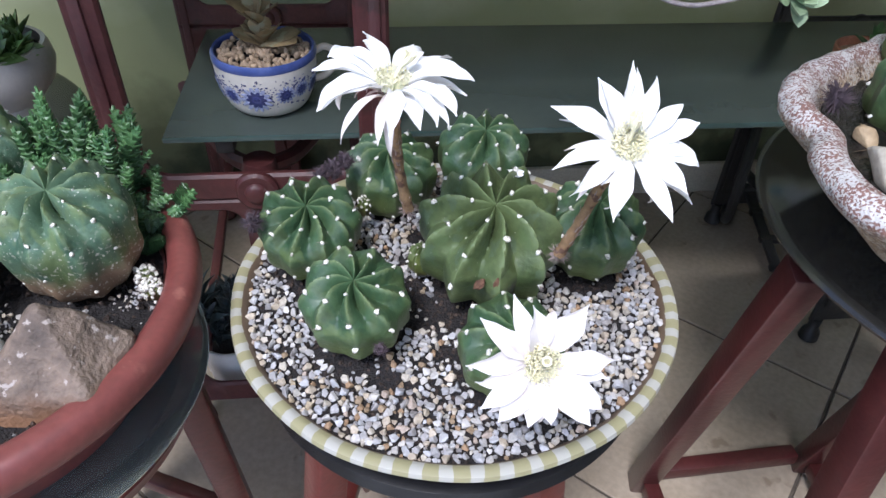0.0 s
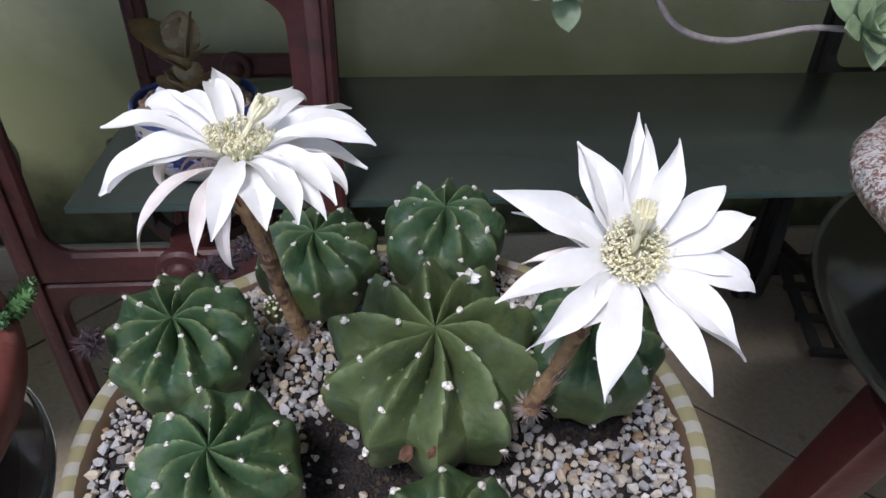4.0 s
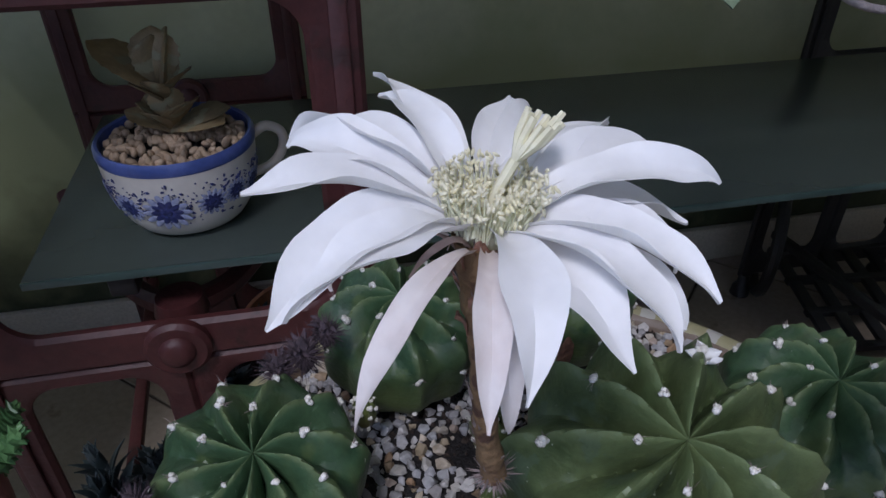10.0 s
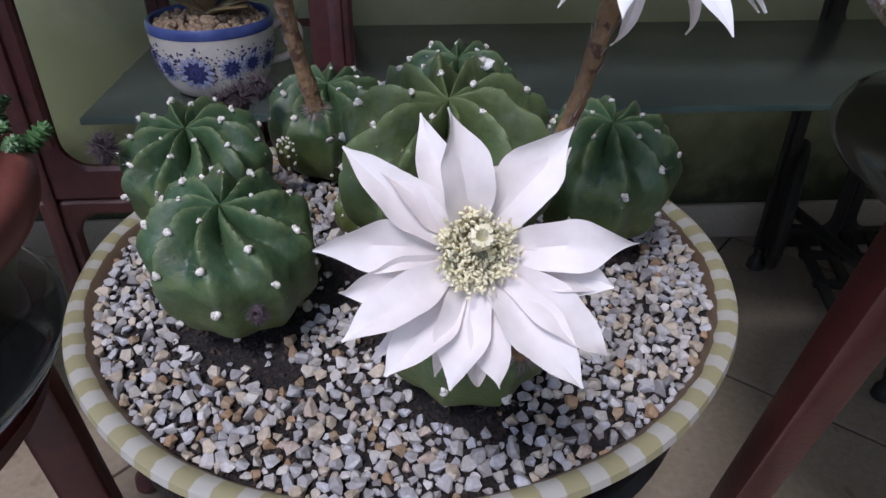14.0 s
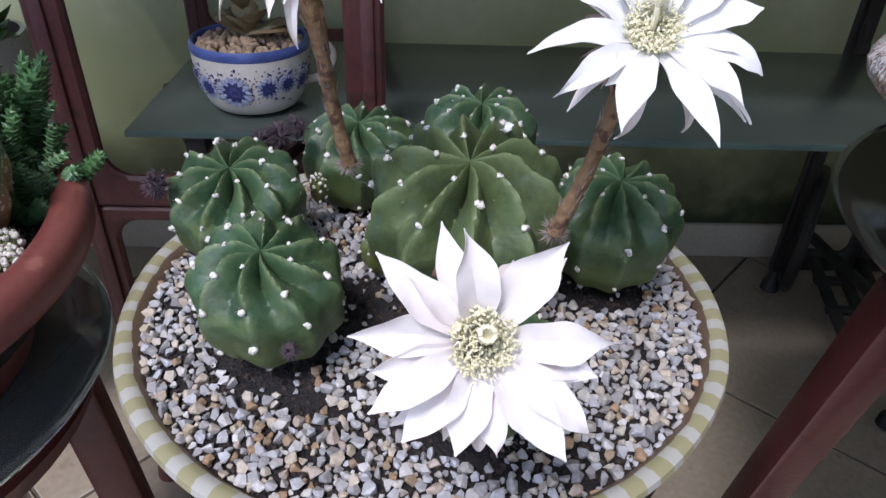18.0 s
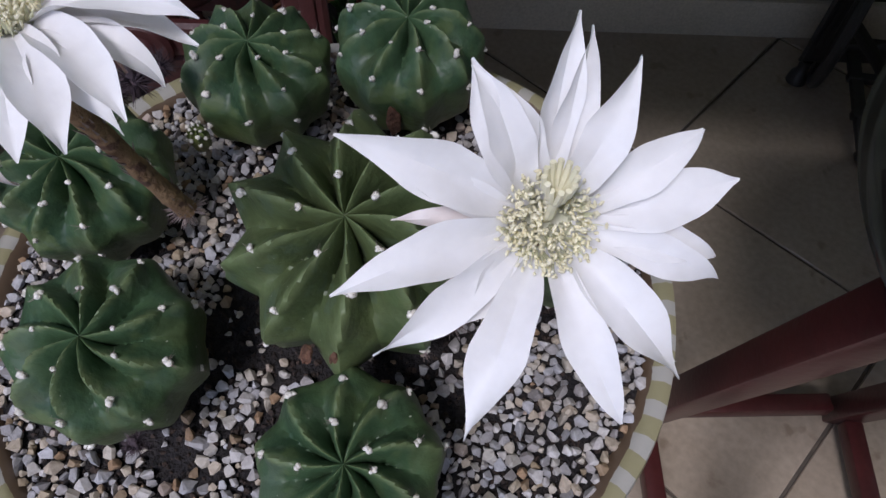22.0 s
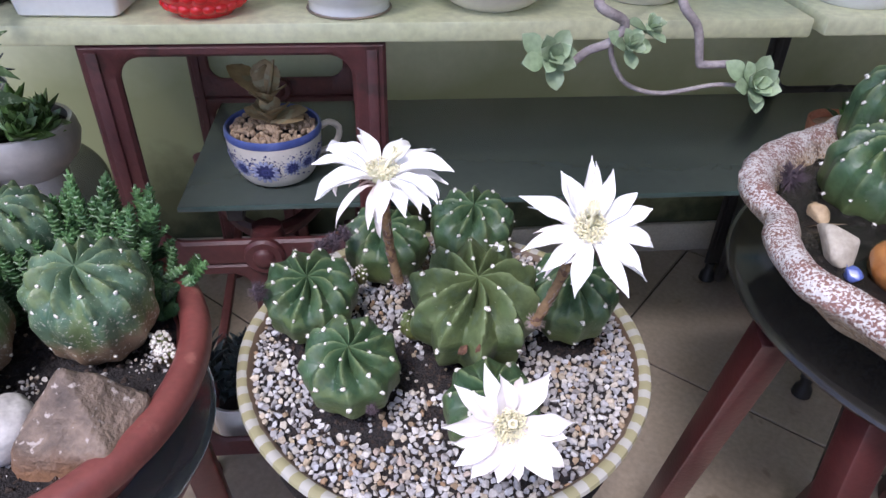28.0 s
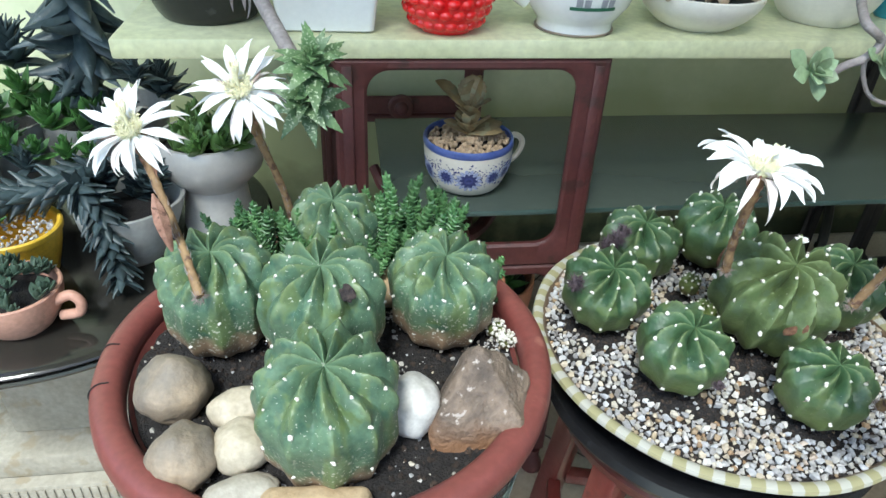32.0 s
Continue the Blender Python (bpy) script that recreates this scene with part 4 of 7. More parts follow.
def disc_sheet(cx, cy, r, height, n=44, base=0.0):
    """A round, uneven sheet with a flat underside."""
    bm = bmesh.new()
    rings = []
    for j in range(1, n + 1):
        q = r * j / n
        seg = 96
        rings.append([bm.verts.new((cx + q * math.cos(6.28319 * i / seg), cy + q * math.sin(6.28319 * i / seg), height(cx + q * math.cos(6.28319 * i / seg), cy + q * math.sin(6.28319 * i / seg)))) for i in range(96)])
    c = bm.verts.new((cx, cy, height(cx, cy)))
    for i in range(96):
        bm.faces.new((c, rings[0][i], rings[0][(i + 1) % 96]))
    for lo, hi in zip(rings, rings[1:]):
        for i in range(96):
            bm.faces.new((lo[i], hi[i], hi[(i + 1) % 96], lo[(i + 1) % 96]))
    low = [bm.verts.new((cx + (v.co.x - cx) * 0.9, cy + (v.co.y - cy) * 0.9, base)) for v in rings[-1]]
    for i in range(96):
        bm.faces.new((rings[-1][i], low[i], low[(i + 1) % 96], rings[-1][(i + 1) % 96]))
    bm.faces.new(low)
    return bm


def rough_soil(x, y):
    return soil_z(x, y) - 0.0008 + 0.0009 * noise.noise(Vector((x * 140, y * 140, 5))) + 0.0007 * noise.noise(Vector((x * 420, y * 420, 1)))


solo("potting_soil", disc_sheet(BC.x, BC.y, 0.1880, rough_soil, 60, 0.5725), M["soil"], "dark moist potting soil in the striped bowl", "soil", kind="stuff")

GRP = "cacti in the striped bowl"
CACTI = {
    "big": cactus("large star-ribbed green globe cactus with white areoles", (0.091, 0.426, 0.735), 0.0640, 0.124, 10, 12, 3, M["olive_cactus"], 0.165, 1.2, 2.2, 0.2, group=GRP, taper=0.36, wool=0.0030, plump=0.0, body=1.15),
    "fl": cactus("green ribbed globe cactus yellowing towards its base", (-0.021, 0.384, 0.700), 0.0445, 0.084, 9, 9, 5, M["cactus"], 0.150, 1.35, 2.4, 0.5, group=GRP),
    "l": cactus("dark green ribbed globe cactus near the bowl's lip", (-0.062, 0.483, 0.698), 0.0475, 0.086, 10, 12, 7, M["cactus"], 0.150, 1.35, 2.4, 0.1, group=GRP),
    "bl": cactus("dark green ribbed globe cactus beside a tuft of withered blooms", (0.013, 0.584, 0.689), 0.0480, 0.080, 10, 3, 9, M["cactus"], 0.150, 1.35, 2.4, 0.3, group=GRP),
    "br": cactus("green globe cactus with a brown scar on one rib", (0.109, 0.591, 0.704), 0.0480, 0.092, 9, 4, 11, M["cactus"], 0.150, 1.35, 2.4, 0.0, group=GRP),
    "r": cactus("green ribbed globe cactus under a tall white bloom", (0.191, 0.466, 0.703), 0.0465, 0.090, 10, 6, 13, M["cactus"], 0.150, 1.35, 2.4, 0.4, group=GRP),
    "fr": cactus("small green ribbed globe cactus carrying a white bloom", (0.095, 0.336, 0.690), 0.0425, 0.078, 9, 8, 15, M["cactus"], 0.150, 1.35, 2.4, 0.15, group=GRP),
    "pup": cactus("tiny green cactus offset beside the large one", (0.037, 0.462, 0.662), 0.014, 0.036, 8, 4, 17, M["cactus"], 0.2, 1.5, 2.2, 0.15, group=GRP, wool=0.0014),
}
for at, r, seed, lab in (((-0.014, 0.534, 0.665), 0.0065, 71, "tiny offset cactus covered in white wool"), ((0.050, 0.520, 0.655), 0.0120, 73, "small green offset cactus behind the large one")):
    CACTI[lab] = cactus(lab, at, r, 0.026 if r < 0.01 else 0.030, 8, 4, seed, M["cactus"], 0.2, 1.5, 2.2, 0.3, group=GRP, wool=0.0016 if r < 0.01 else 0.0018)
part("scar", rounded_stone(3, 0.0045, 0.0014, 0.015, 0.3, 3), M["scab"], CACTI["br"], "dry brown scar", Matrix.Translation((-0.008, -0.0450, 0.046)))
inv = CACTI["big"].matrix_basis.inverted()
for x, z, turn in ((0.074, 0.689, 0.5), (0.086, 0.690, 0.35)):
    part("scar", rounded_stone(5, 0.0017, 0.0042, 0.0075, 0.4, 3), M["scab"], CACTI["big"], "dry red brown scar", inv @ Matrix.Translation((x, 0.383, z)) @ Matrix.Rotation(turn, 4, "Y") @ Matrix.Rotation(0.5, 4, "X"))
scrap = thing("flower_scrap", "shrivelled white scrap of flower stuck to the cactus", "flower scrap", Matrix.Translation((0.111, 0.456, 0.7385)))
for k in range(5):
    put("petal", mesh_of("petal", petal(0.0085, 0.0022, 60 - 12 * k, 10 + 15 * k, 0.7, 1.5 - k, 700 + k), M["petal"]), scrap, Matrix.Rotation(k * 1.35, 4, "Z"))

F1 = [(106, .0526, .0148, 0), (136, .0555, .0040, 0), (172, .0505, .0030, 0), (-164, .0506, -.0144, 0), (-127, .0480, -.0300, 2), (-103, .0440, -.0240, 2), (-56, .0498, -.0088, 0), (-15, .0460, -.0115, 1), (-5, .0536, .0070, 0),
      (42, .0550, .0063, 0), (76, .0456, .0103, 0), (20, .0520, .0040, 0), (-30, .0500, -.0060, 0), (-70, .0460, -.0120, 1), (-86, .0440, -.0170, 0), (-145, .0500, -.0110, 0), (154, .0500, .0060, 1),
      (120, .0450, .0110, 1), (58, .0480, .0080, 1), (6, .0500, -.0070, 1), (-42, .0470, -.0140, 1), (-96, .0300, -.0400, 2), (70, .0340, -.0260, 2), (170, .0360, -.0260, 2)]
F2 = [(93, .0480, .0170, 0), (80, .0470, .0130, 1), (126, .0420, .0180, 0), (112, .0400, .0200, 1), (57, .0430, .0150, 0), (27, .0440, .0060, 1), (11, .0490, .0010, 0), (-12, .0500, -.0070, 0), (-4, .0470, -.0050, 1), (-44, .0545, -.0020, 0), (-52, .0520, -.0060, 1),
      (-73, .0565, .0010, 0), (-110, .0570, .0100, 0), (-122, .0340, .0020, 1), (-137, .0550, .0050, 0), (-167, .0560, .0100, 0), (154, .0550, .0170, 0), (166, .0470, .0080, 1), (178, .0400, -.0060, 2), (-143, .0480, -.0080, 2), (-60, .0380, -.0260, 2), (-98, .0360, -.0300, 2), (20, .0380, -.0260, 2)]
F3 = [(116, .0400, -.0040, 0), (148, .0430, .0050, 0), (97, .0350, .0160, 0), (57, .0411, .0050, 0), (47, .0380, .0030, 1), (2, .0420, .0060, 0), (-8, .0380, -.0010, 1), (-16, .0390, -.0040, 1), (-36, .0455, .0000, 0), (-55, .0452, .0020, 0), (-48, .0430, -.0040, 1), (-82, .0370, -.0030, 1), (-100, .0370, -.0020, 0),
      (-122, .0400, -.0010, 1), (-148, .0417, .0050, 0), (-158, .0380, -.0030, 1), (172, .0420, .0030, 1), (132, .0330, .0060, 1), (-132, .0410, -.0080, 2), (-92, .0380, -.0100, 2), (-112, .0360, -.0120, 2), (70, .0300, -.0160, 2)]
f1, f2, f3 = reaching(F1, 0.0064, 58), reaching(F2, 0.0060, 42), reaching(F3, 0.0063, 40, 0.0085)
flower(CACTI["r"], (0.136, 0.392, 0.709), (0.158, 0.361, 0.825), (0.0, -0.60, 0.80), f2, 2, 0.0047, spin=radians(0))
flower(CACTI["big"], (0.023, 0.431, 0.728), (0.012, 0.411, 0.846), (0.10, 0.06, 1.0), f1, 3, 0.0046, style=(1.0, 0.3))
flower(CACTI["fr"], (0.112, 0.298, 0.676), (0.085, 0.243, 0.760), (0.02, -0.80, 0.60), f3, 4, 0.0048, cup=0.0085, style=(0.1, 0.5), pistil=0.6, skin="blush_petal")


def withered(label, at, size, seed, n=7):
    """A dry, shaggy spent bloom."""
    rng = random.Random(seed)
    ob = thing("withered_bloom", label, "spent bloom", Matrix.Translation(at), "withered blooms")
    part("core", rounded_stone(seed, size * 0.42, size * 0.42, size * 0.8, 0.4, 3), M["withered"], ob)
    hairs = []
    for i in range(260):
        d = Vector((rng.gauss(0, 1), rng.gauss(0, 1), rng.gauss(0.4, 0.8))).normalized()
        hairs.append((*SPINE, Matrix.LocRotScale(d * size * 0.35, d.to_track_quat("Z", "Y"), (size * 0.35, size * 0.35, size * rng.uniform(0.4, 1.0)))))
    joined("hairs", hairs, M["withered"], ob)["kind"] = "stuff"
    for i in range(n):
        d = rng.uniform(0, 360)
        m = Matrix.Rotation(radians(d), 4, "Z") @ Matrix.Translation((size * 0.2, 0, size * 0.3))
        put("petal", mesh_of("petal", petal(size * rng.uniform(0.5, 0.95), size * 0.11, 70, rng.uniform(-40, 60), 0.6, rng.uniform(-2, 2), seed * 9 + i), M["withered"]), ob, m)
    return ob


withered("withered purple brown bloom beside a cactus", (-0.040, 0.540, 0.694), 0.012, 1)
withered("withered purple brown bloom beside a cactus", (-0.052, 0.536, 0.690), 0.011, 2)
withered("withered purple brown bloom beside a cactus", (-0.028, 0.550, 0.697), 0.010, 3)
withered("withered brown bloom hanging over the bowl's lip", (-0.106, 0.470, 0.690), 0.011, 4)
withered("small withered bud on the gravel", (-0.003, 0.351, 0.657), 0.0065, 5, 3)

# ---- gravel of the bowl ----
BARE = [((0.091, 0.440), 0.056), ((-0.021, 0.396), 0.039), ((-0.062, 0.492), 0.040), ((0.011, 0.596), 0.039), ((0.109, 0.596), 0.040), ((0.191, 0.474), 0.040), ((0.095, 0.346), 0.036), ((0.025, 0.425), 0.029), ((0.055, 0.375), 0.015), ((-0.002, 0.358), 0.015), ((0.024, 0.457), 0.017), ((0.041, 0.525), 0.016), ((0.142, 0.385), 0.012), ((0.060, 0.355), 0.010), ((0.030, 0.490), 0.013)]
rng = random.Random(77)
chips = [chip_mesh("gravel_chip", 100 + k, 0.0040, M["chip"]) for k in range(10)]
tans = [chip_mesh("gravel_chip", 200 + k, 0.0040, M["chip_tan"]) for k in range(5)]
CHIPS = [raw(m) for m in chips]
TANS = [raw(m) for m in tans]
cells, spots = {}, []
for _ in range(60000):
    a, d = rng.uniform(0, 6.28319), 0.1872 * math.sqrt(rng.random())
    x, y = BC.x + d * math.cos(a), BC.y + d * math.sin(a)
    if any(math.hypot(x - c[0], y - c[1]) < r * (0.86 + 0.22 * noise.noise(Vector((x * 60, y * 60, 3)))) for c, r in BARE) and not (_ > 42000 and rng.random() < 0.05):
        continue
    thin = noise.noise(Vector((x * 24, y * 24, 9))) + 0.4 * noise.noise(Vector((x * 70, y * 70, 4)))
    thin += sum(1.0 * math.exp(-((x - px) ** 2 + (y - py) ** 2) / pr ** 2) for px, py, pr in ((-0.095, 0.425, 0.045), (-0.095, 0.520, 0.035), (0.030, 0.345, 0.022), (-0.050, 0.360, 0.022), (0.000, 0.515, 0.035), (0.160, 0.440, 0.030), (0.055, 0.395, 0.025), (0.050, 0.540, 0.030)))
    near = min(math.hypot(x - c[0], y - c[1]) - r for c, r in BARE[:7])
    if thin > 0.34 and rng.random() < 0.75 or near < 0.006 and rng.random() < 0.6:
        continue
    s = rng.uniform(0.66, 1.25) if _ < 42000 else rng.uniform(0.40, 0.62)
    key = (int(x / 0.004), int(y / 0.004))
    if any(math.hypot(x - q[0], y - q[1]) < 0.00262 * (s + q[2]) for i in (-2, -1, 0, 1, 2) for j in (-2, -1, 0, 1, 2) for q in cells.get((key[0] + i, key[1] + j), ())):
        continue
    cells.setdefault(key, []).append((x, y, s))
    spots.append((x, y, s))
spots.sort(key=lambda q: q[1])
rows = []
for i, (x, y, s) in enumerate(spots):
    m = Matrix.LocRotScale((x, y, soil_z(x, y) + 0.0022 * s), Euler((rng.uniform(-0.5, 0.5), rng.uniform(-0.5, 0.5), rng.uniform(0, 6.28))), (s,) * 3)
    near_big = 0.30 if math.hypot(x - 0.0, y - 0.345) < 0.04 else 0.13
    rows.append((m, rng.random() < near_big, rng.randrange(10)))
gravel = joined("gravel", [(*CHIPS[k], m) for m, tan, k in rows[300:] if not tan] or [(*CHIPS[0], rows[0][0])], M["chip_joined"])
tagged(gravel, "white and grey marble gravel strewn over the soil", "gravel", kind="stuff")
for m, tan, k in rows[:300]:
    put("gravel_chip", tans[k % 5] if tan else chips[k], gravel, m)
crumbs = []
for i in range(6000):
    a, d = rng.uniform(0, 6.28319), 0.1872 * math.sqrt(rng.random())
    x, y = BC.x + d * math.cos(a), BC.y + d * math.sin(a)
    s = rng.uniform(0.12, 0.62)
    crumbs.append((*CHIPS[i % 10], any_pose((x, y, rough_soil(x, y) + 0.0006), rng, s)))
joined("soil_crumbs", crumbs, M["crumb"], gravel, "loose brown soil crumbs")["kind"] = "stuff"
tan_gravel = [(*TANS[k % 5], m) for m, tan, k in rows[300:] if tan]
joined("tan_gravel", tan_gravel, M["chip_tan"], gravel, "scattered tan stone chips")["kind"] = "stuff"

# ---- red pot with old cacti and stones ----
RC = Vector((-0.349, 0.419, 0.0))
round_stool("red wooden plant stand with a clear round glass top", (-0.351, 0.429), 0.562, 0.189, M["clear_glass"], M["wood"], 4, 0.158, 0.185, 0.040, 0.012, 0.006, 20.0, 0.2)
for ob in scene.objects:
    if ob.type == "MESH" and ob.data.materials and ob.data.materials[0] == M["clear_glass"]:
        ob.visible_shadow = False
pot = thing("planter_pot", "wide brick red plastic pot with a thick rolled rim", "pot", Matrix.Translation((RC.x, RC.y, 0.5625)))
part("body", ring_of([(0.0005, 0.0), (0.130, 0.0), (0.140, 0.004), (0.172, 0.0815), (0.172, 0.095), (0.162, 0.075), (0.130, 0.010), (0.0005, 0.008)], 128), M["terracotta"], pot)
rim_turns = [k * math.pi / 9 for k in range(18)]
part("rim", ring_of([(0.1875 + 0.0140 * math.copysign(abs(math.cos(q)) ** 0.85, math.cos(q)), 0.0958 + 0.0160 * math.copysign(abs(math.sin(q)) ** 0.85, math.sin(q))) for q in rim_turns], 160), M["terracotta"], pot, "thick rolled rim")

for turn_deg in (176, 191):
    u = Vector((math.cos(radians(turn_deg)), math.sin(radians(turn_deg)), 0))
    part("seam", tube(smooth_path([u * r + Vector((0, 0, z)) for r, z in ((0.1945, 0.0835), (0.2018, 0.0955), (0.2003, 0.105), (0.193, 0.1118), (0.184, 0.1118))], 5), 0.0007, 6), M["soil"], pot, "dark moulding seam")


def red_soil(x, y):
    return 0.651 + 0.006 * noise.noise(Vector((x * 22, y * 22, 7))) + 0.0045 * noise.noise(Vector((x * 120, y * 120, 3))) + 0.0014 * noise.noise(Vector((x * 380, y * 380, 3)))


solo("potting_soil", disc_sheet(RC.x, RC.y, 0.1735, red_soil, 60, 0.60), M["soil"], "black moist potting soil in the red pot", "soil", kind="stuff")
GRP = "old cacti in the red pot"
OLD = {
    "front": cactus("tall barrel-shaped green cactus with a corky brown base", (-0.348, 0.301, 0.758), 0.0555, 0.128, 11, 6, 21, M["old_cactus"], 0.112, 1.2, 2.9, 0.2, group=GRP, wool=0.0022, taper=0.10, chins=0.075, body=0.75),
    "mid": cactus("green ribbed cactus with a dark round scar", (-0.352, 0.400, 0.774), 0.0540, 0.128, 11, 5, 23, M["old_cactus"], 0.112, 1.2, 2.9, 0.4, group=GRP, wool=0.0021, taper=0.10, chins=0.075, body=0.75),
    "right": cactus("green ribbed cactus with a shrunken brown corky base", (-0.243, 0.441, 0.751), 0.0515, 0.108, 11, 6, 25, M["old_cactus"], 0.112, 1.2, 2.9, 0.1, group=GRP, wool=0.0021, taper=0.10, chins=0.075, body=0.75),
    "left": cactus("pale green ribbed cactus bearing a tall white bloom", (-0.447, 0.450, 0.758), 0.0525, 0.118, 11, 4, 27, M["old_cactus"], 0.112, 1.2, 2.9, 0.3, group=GRP, wool=0.0020, taper=0.10, chins=0.075, body=0.75),
    "back": cactus("green ribbed cactus among finger-like stems", (-0.343, 0.535, 0.757), 0.0455, 0.116, 11, 4, 29, M["old_cactus"], 0.112, 1.2, 2.8, 0.3, group=GRP, wool=0.0020, taper=0.10, chins=0.075, body=0.75),
}
for at, seed in (((-0.192, 0.436, 0.672), 75), ((-0.184, 0.424, 0.668), 76)):
    cactus("tiny woolly white offset cactus on the black soil", at, 0.0080, 0.020, 8, 4, seed, M["cactus"], 0.2, 1.5, 2.2, 0.3, group=GRP, wool=0.0030)
part("scar", rounded_stone(8, 0.0066, 0.0066, 0.0016, 0.5, 4), M["char"], OLD["mid"], "dark round scar", OLD["mid"].matrix_basis.inverted() @ Matrix.Translation((-0.331, 0.3712, 0.7655)) @ Matrix.Rotation(0.55, 4, "X"))
flower(OLD["left"], (-0.448, 0.398, 0.748), (-0.506, 0.500, 0.850), (-0.2, -0.45, 0.9), whorls(52, 22, 0.042, 0.0042, (32, -28), (16, -75), 8, 100, (16, 30)), 5, 0.0040)
flower(OLD["back"], (-0.381, 0.540, 0.718), (-0.415, 0.512, 0.879), (-0.1, -0.50, 0.85), whorls(63, 20, 0.042, 0.0044, (32, -28), (16, -75), 7, 100, (16, 30)), 6, 0.0042, tuft=False)
bud = lathe([(0.0012, 0.0), (0.003, 0.006), (0.0056, 0.020), (0.0062, 0.029), (0.0044, 0.040), (0.0008, 0.050)], 12, lambda a, r, z: 1 + 0.10 * math.sin(6 * a + 40 * z))
inv = OLD["left"].matrix_basis.inverted()
part("bud", bud, M["bud"], OLD["left"], "closed brownish pink bud", inv @ look((-0.470, 0.425, 0.775), (-0.49, 0.445, 0.9)) @ Matrix.Rotation(math.pi, 4, "X"))

for nm, mt, lab, at, sz, seed, rot in (
        ("stone", "stone_brown", "round brown and grey river stone", (-0.476, 0.375, 0.672), (0.031, 0.029, 0.029), 1, 20),
        ("stone", "stone_brown", "tapered grey brown river stone", (-0.458, 0.306, 0.667), (0.026, 0.029, 0.024), 2, -15),
        ("stone", "stone_cream", "smooth cream river stone", (-0.414, 0.313, 0.667), (0.024, 0.022, 0.021), 3, 10),
        ("stone", "stone_beige", "flat pale grey river stone", (-0.412, 0.272, 0.662), (0.028, 0.017, 0.012), 4, 15),
        ("stone", "stone_cream", "pale cream oval river stone", (-0.421, 0.349, 0.671), (0.025, 0.018, 0.017), 6, 15),
        ("stone", "stone_white", "smooth white egg-shaped stone", (-0.281, 0.338, 0.673), (0.023, 0.026, 0.025), 7, 0)):
    solo(nm, rounded_stone(seed, *sz, 0.16, 4), M[mt], lab, "stone", Matrix.LocRotScale(at, Euler((0, 0, radians(rot))), None), "stones in the red pot")
bar = box(-0.041, 0.041, -0.0130, 0.0130, -0.010, 0.010, 0.0085, 5)
bmesh.ops.subdivide_edges(bar, edges=[e for e in bar.edges if e.calc_length() > 0.02], cuts=7)
for v in bar.verts:
    v.co *= 1 + 0.13 * noise.noise(Vector((v.co.x * 55, v.co.y * 40, v.co.z * 40 + 3)))
solo("stone", bar, M["stone_tan"], "long flat ochre sandstone piece", "stone", pose(-0.360, 0.257, 0.663, 0, 0, -6), "stones in the red pot")
solo("stone", rounded_stone(14, 0.030, 0.020, 0.020, 0.2, 4), M["stone_tan"], "tan stone tucked behind the cacti", "stone", pose(-0.288, 0.500, 0.672, 0, 10, 30), "stones in the red pot")
solo("rock", hull_rock(((-0.046, -0.030, -0.03), (0.030, -0.044, -0.03), (0.052, 0.016, -0.03), (0.010, 0.042, -0.03), (-0.040, 0.016, -0.03), (-0.046, -0.028, 0.004), (0.026, -0.042, 0.0), (0.050, 0.014, 0.006), (0.000, 0.004, 0.056), (-0.010, 0.016, 0.046), (0.024, 0.012, 0.034))), M["rock"], "angular pinkish brown rock with white specks", "rock", pose(-0.226, 0.342, 0.672, 0, 0, 6), "stones in the red pot")

rng = random.Random(91)
scatter = []
for i in range(420):
    a, d = rng.uniform(0, 6.28), 0.168 * math.sqrt(rng.random())
    x, y = RC.x + d * math.cos(a), RC.y + d * math.sin(a)
    s = rng.uniform(0.35, 0.8) if i < 110 else rng.uniform(0.10, 0.26)
    scatter.append((*CHIPS[i % 10], Matrix.LocRotScale((x, y, red_soil(x, y) + 0.001), Euler((rng.uniform(-0.5, 0.5), rng.uniform(-0.5, 0.5), rng.uniform(0, 6.28))), (s,) * 3)))
for c in ((-0.200, 0.420), (-0.292, 0.395), (-0.285, 0.470)):
    for i in range(40):
        x, y = c[0] + rng.gauss(0, 0.006), c[1] + rng.gauss(0, 0.008)
        scatter.append((*CHIPS[i % 10], any_pose((x, y, red_soil(x, y) + rng.uniform(0, 0.012)), rng, rng.uniform(0.25, 0.5))))
clods = [(*CHIPS[i % 10], any_pose((RC.x + 0.166 * math.sqrt(q) * math.cos(i * 2.39996), RC.y + 0.166 * math.sqrt(q) * math.sin(i * 2.39996), red_soil(RC.x + 0.166 * math.sqrt(q) * math.cos(i * 2.39996), RC.y + 0.166 * math.sqrt(q) * math.sin(i * 2.39996)) + 0.0008), rng, rng.uniform(0.2, 0.9))) for i, q in ((i, rng.random()) for i in range(900))]
tagged(joined("soil_clods", clods, M["crumb"]), "dark crumbly clods of soil in the red pot", "soil", kind="stuff")
tagged(joined("scattered_chips", scatter, M["chip_joined"]), "stray white chips scattered on the black soil", "gravel", kind="stuff")


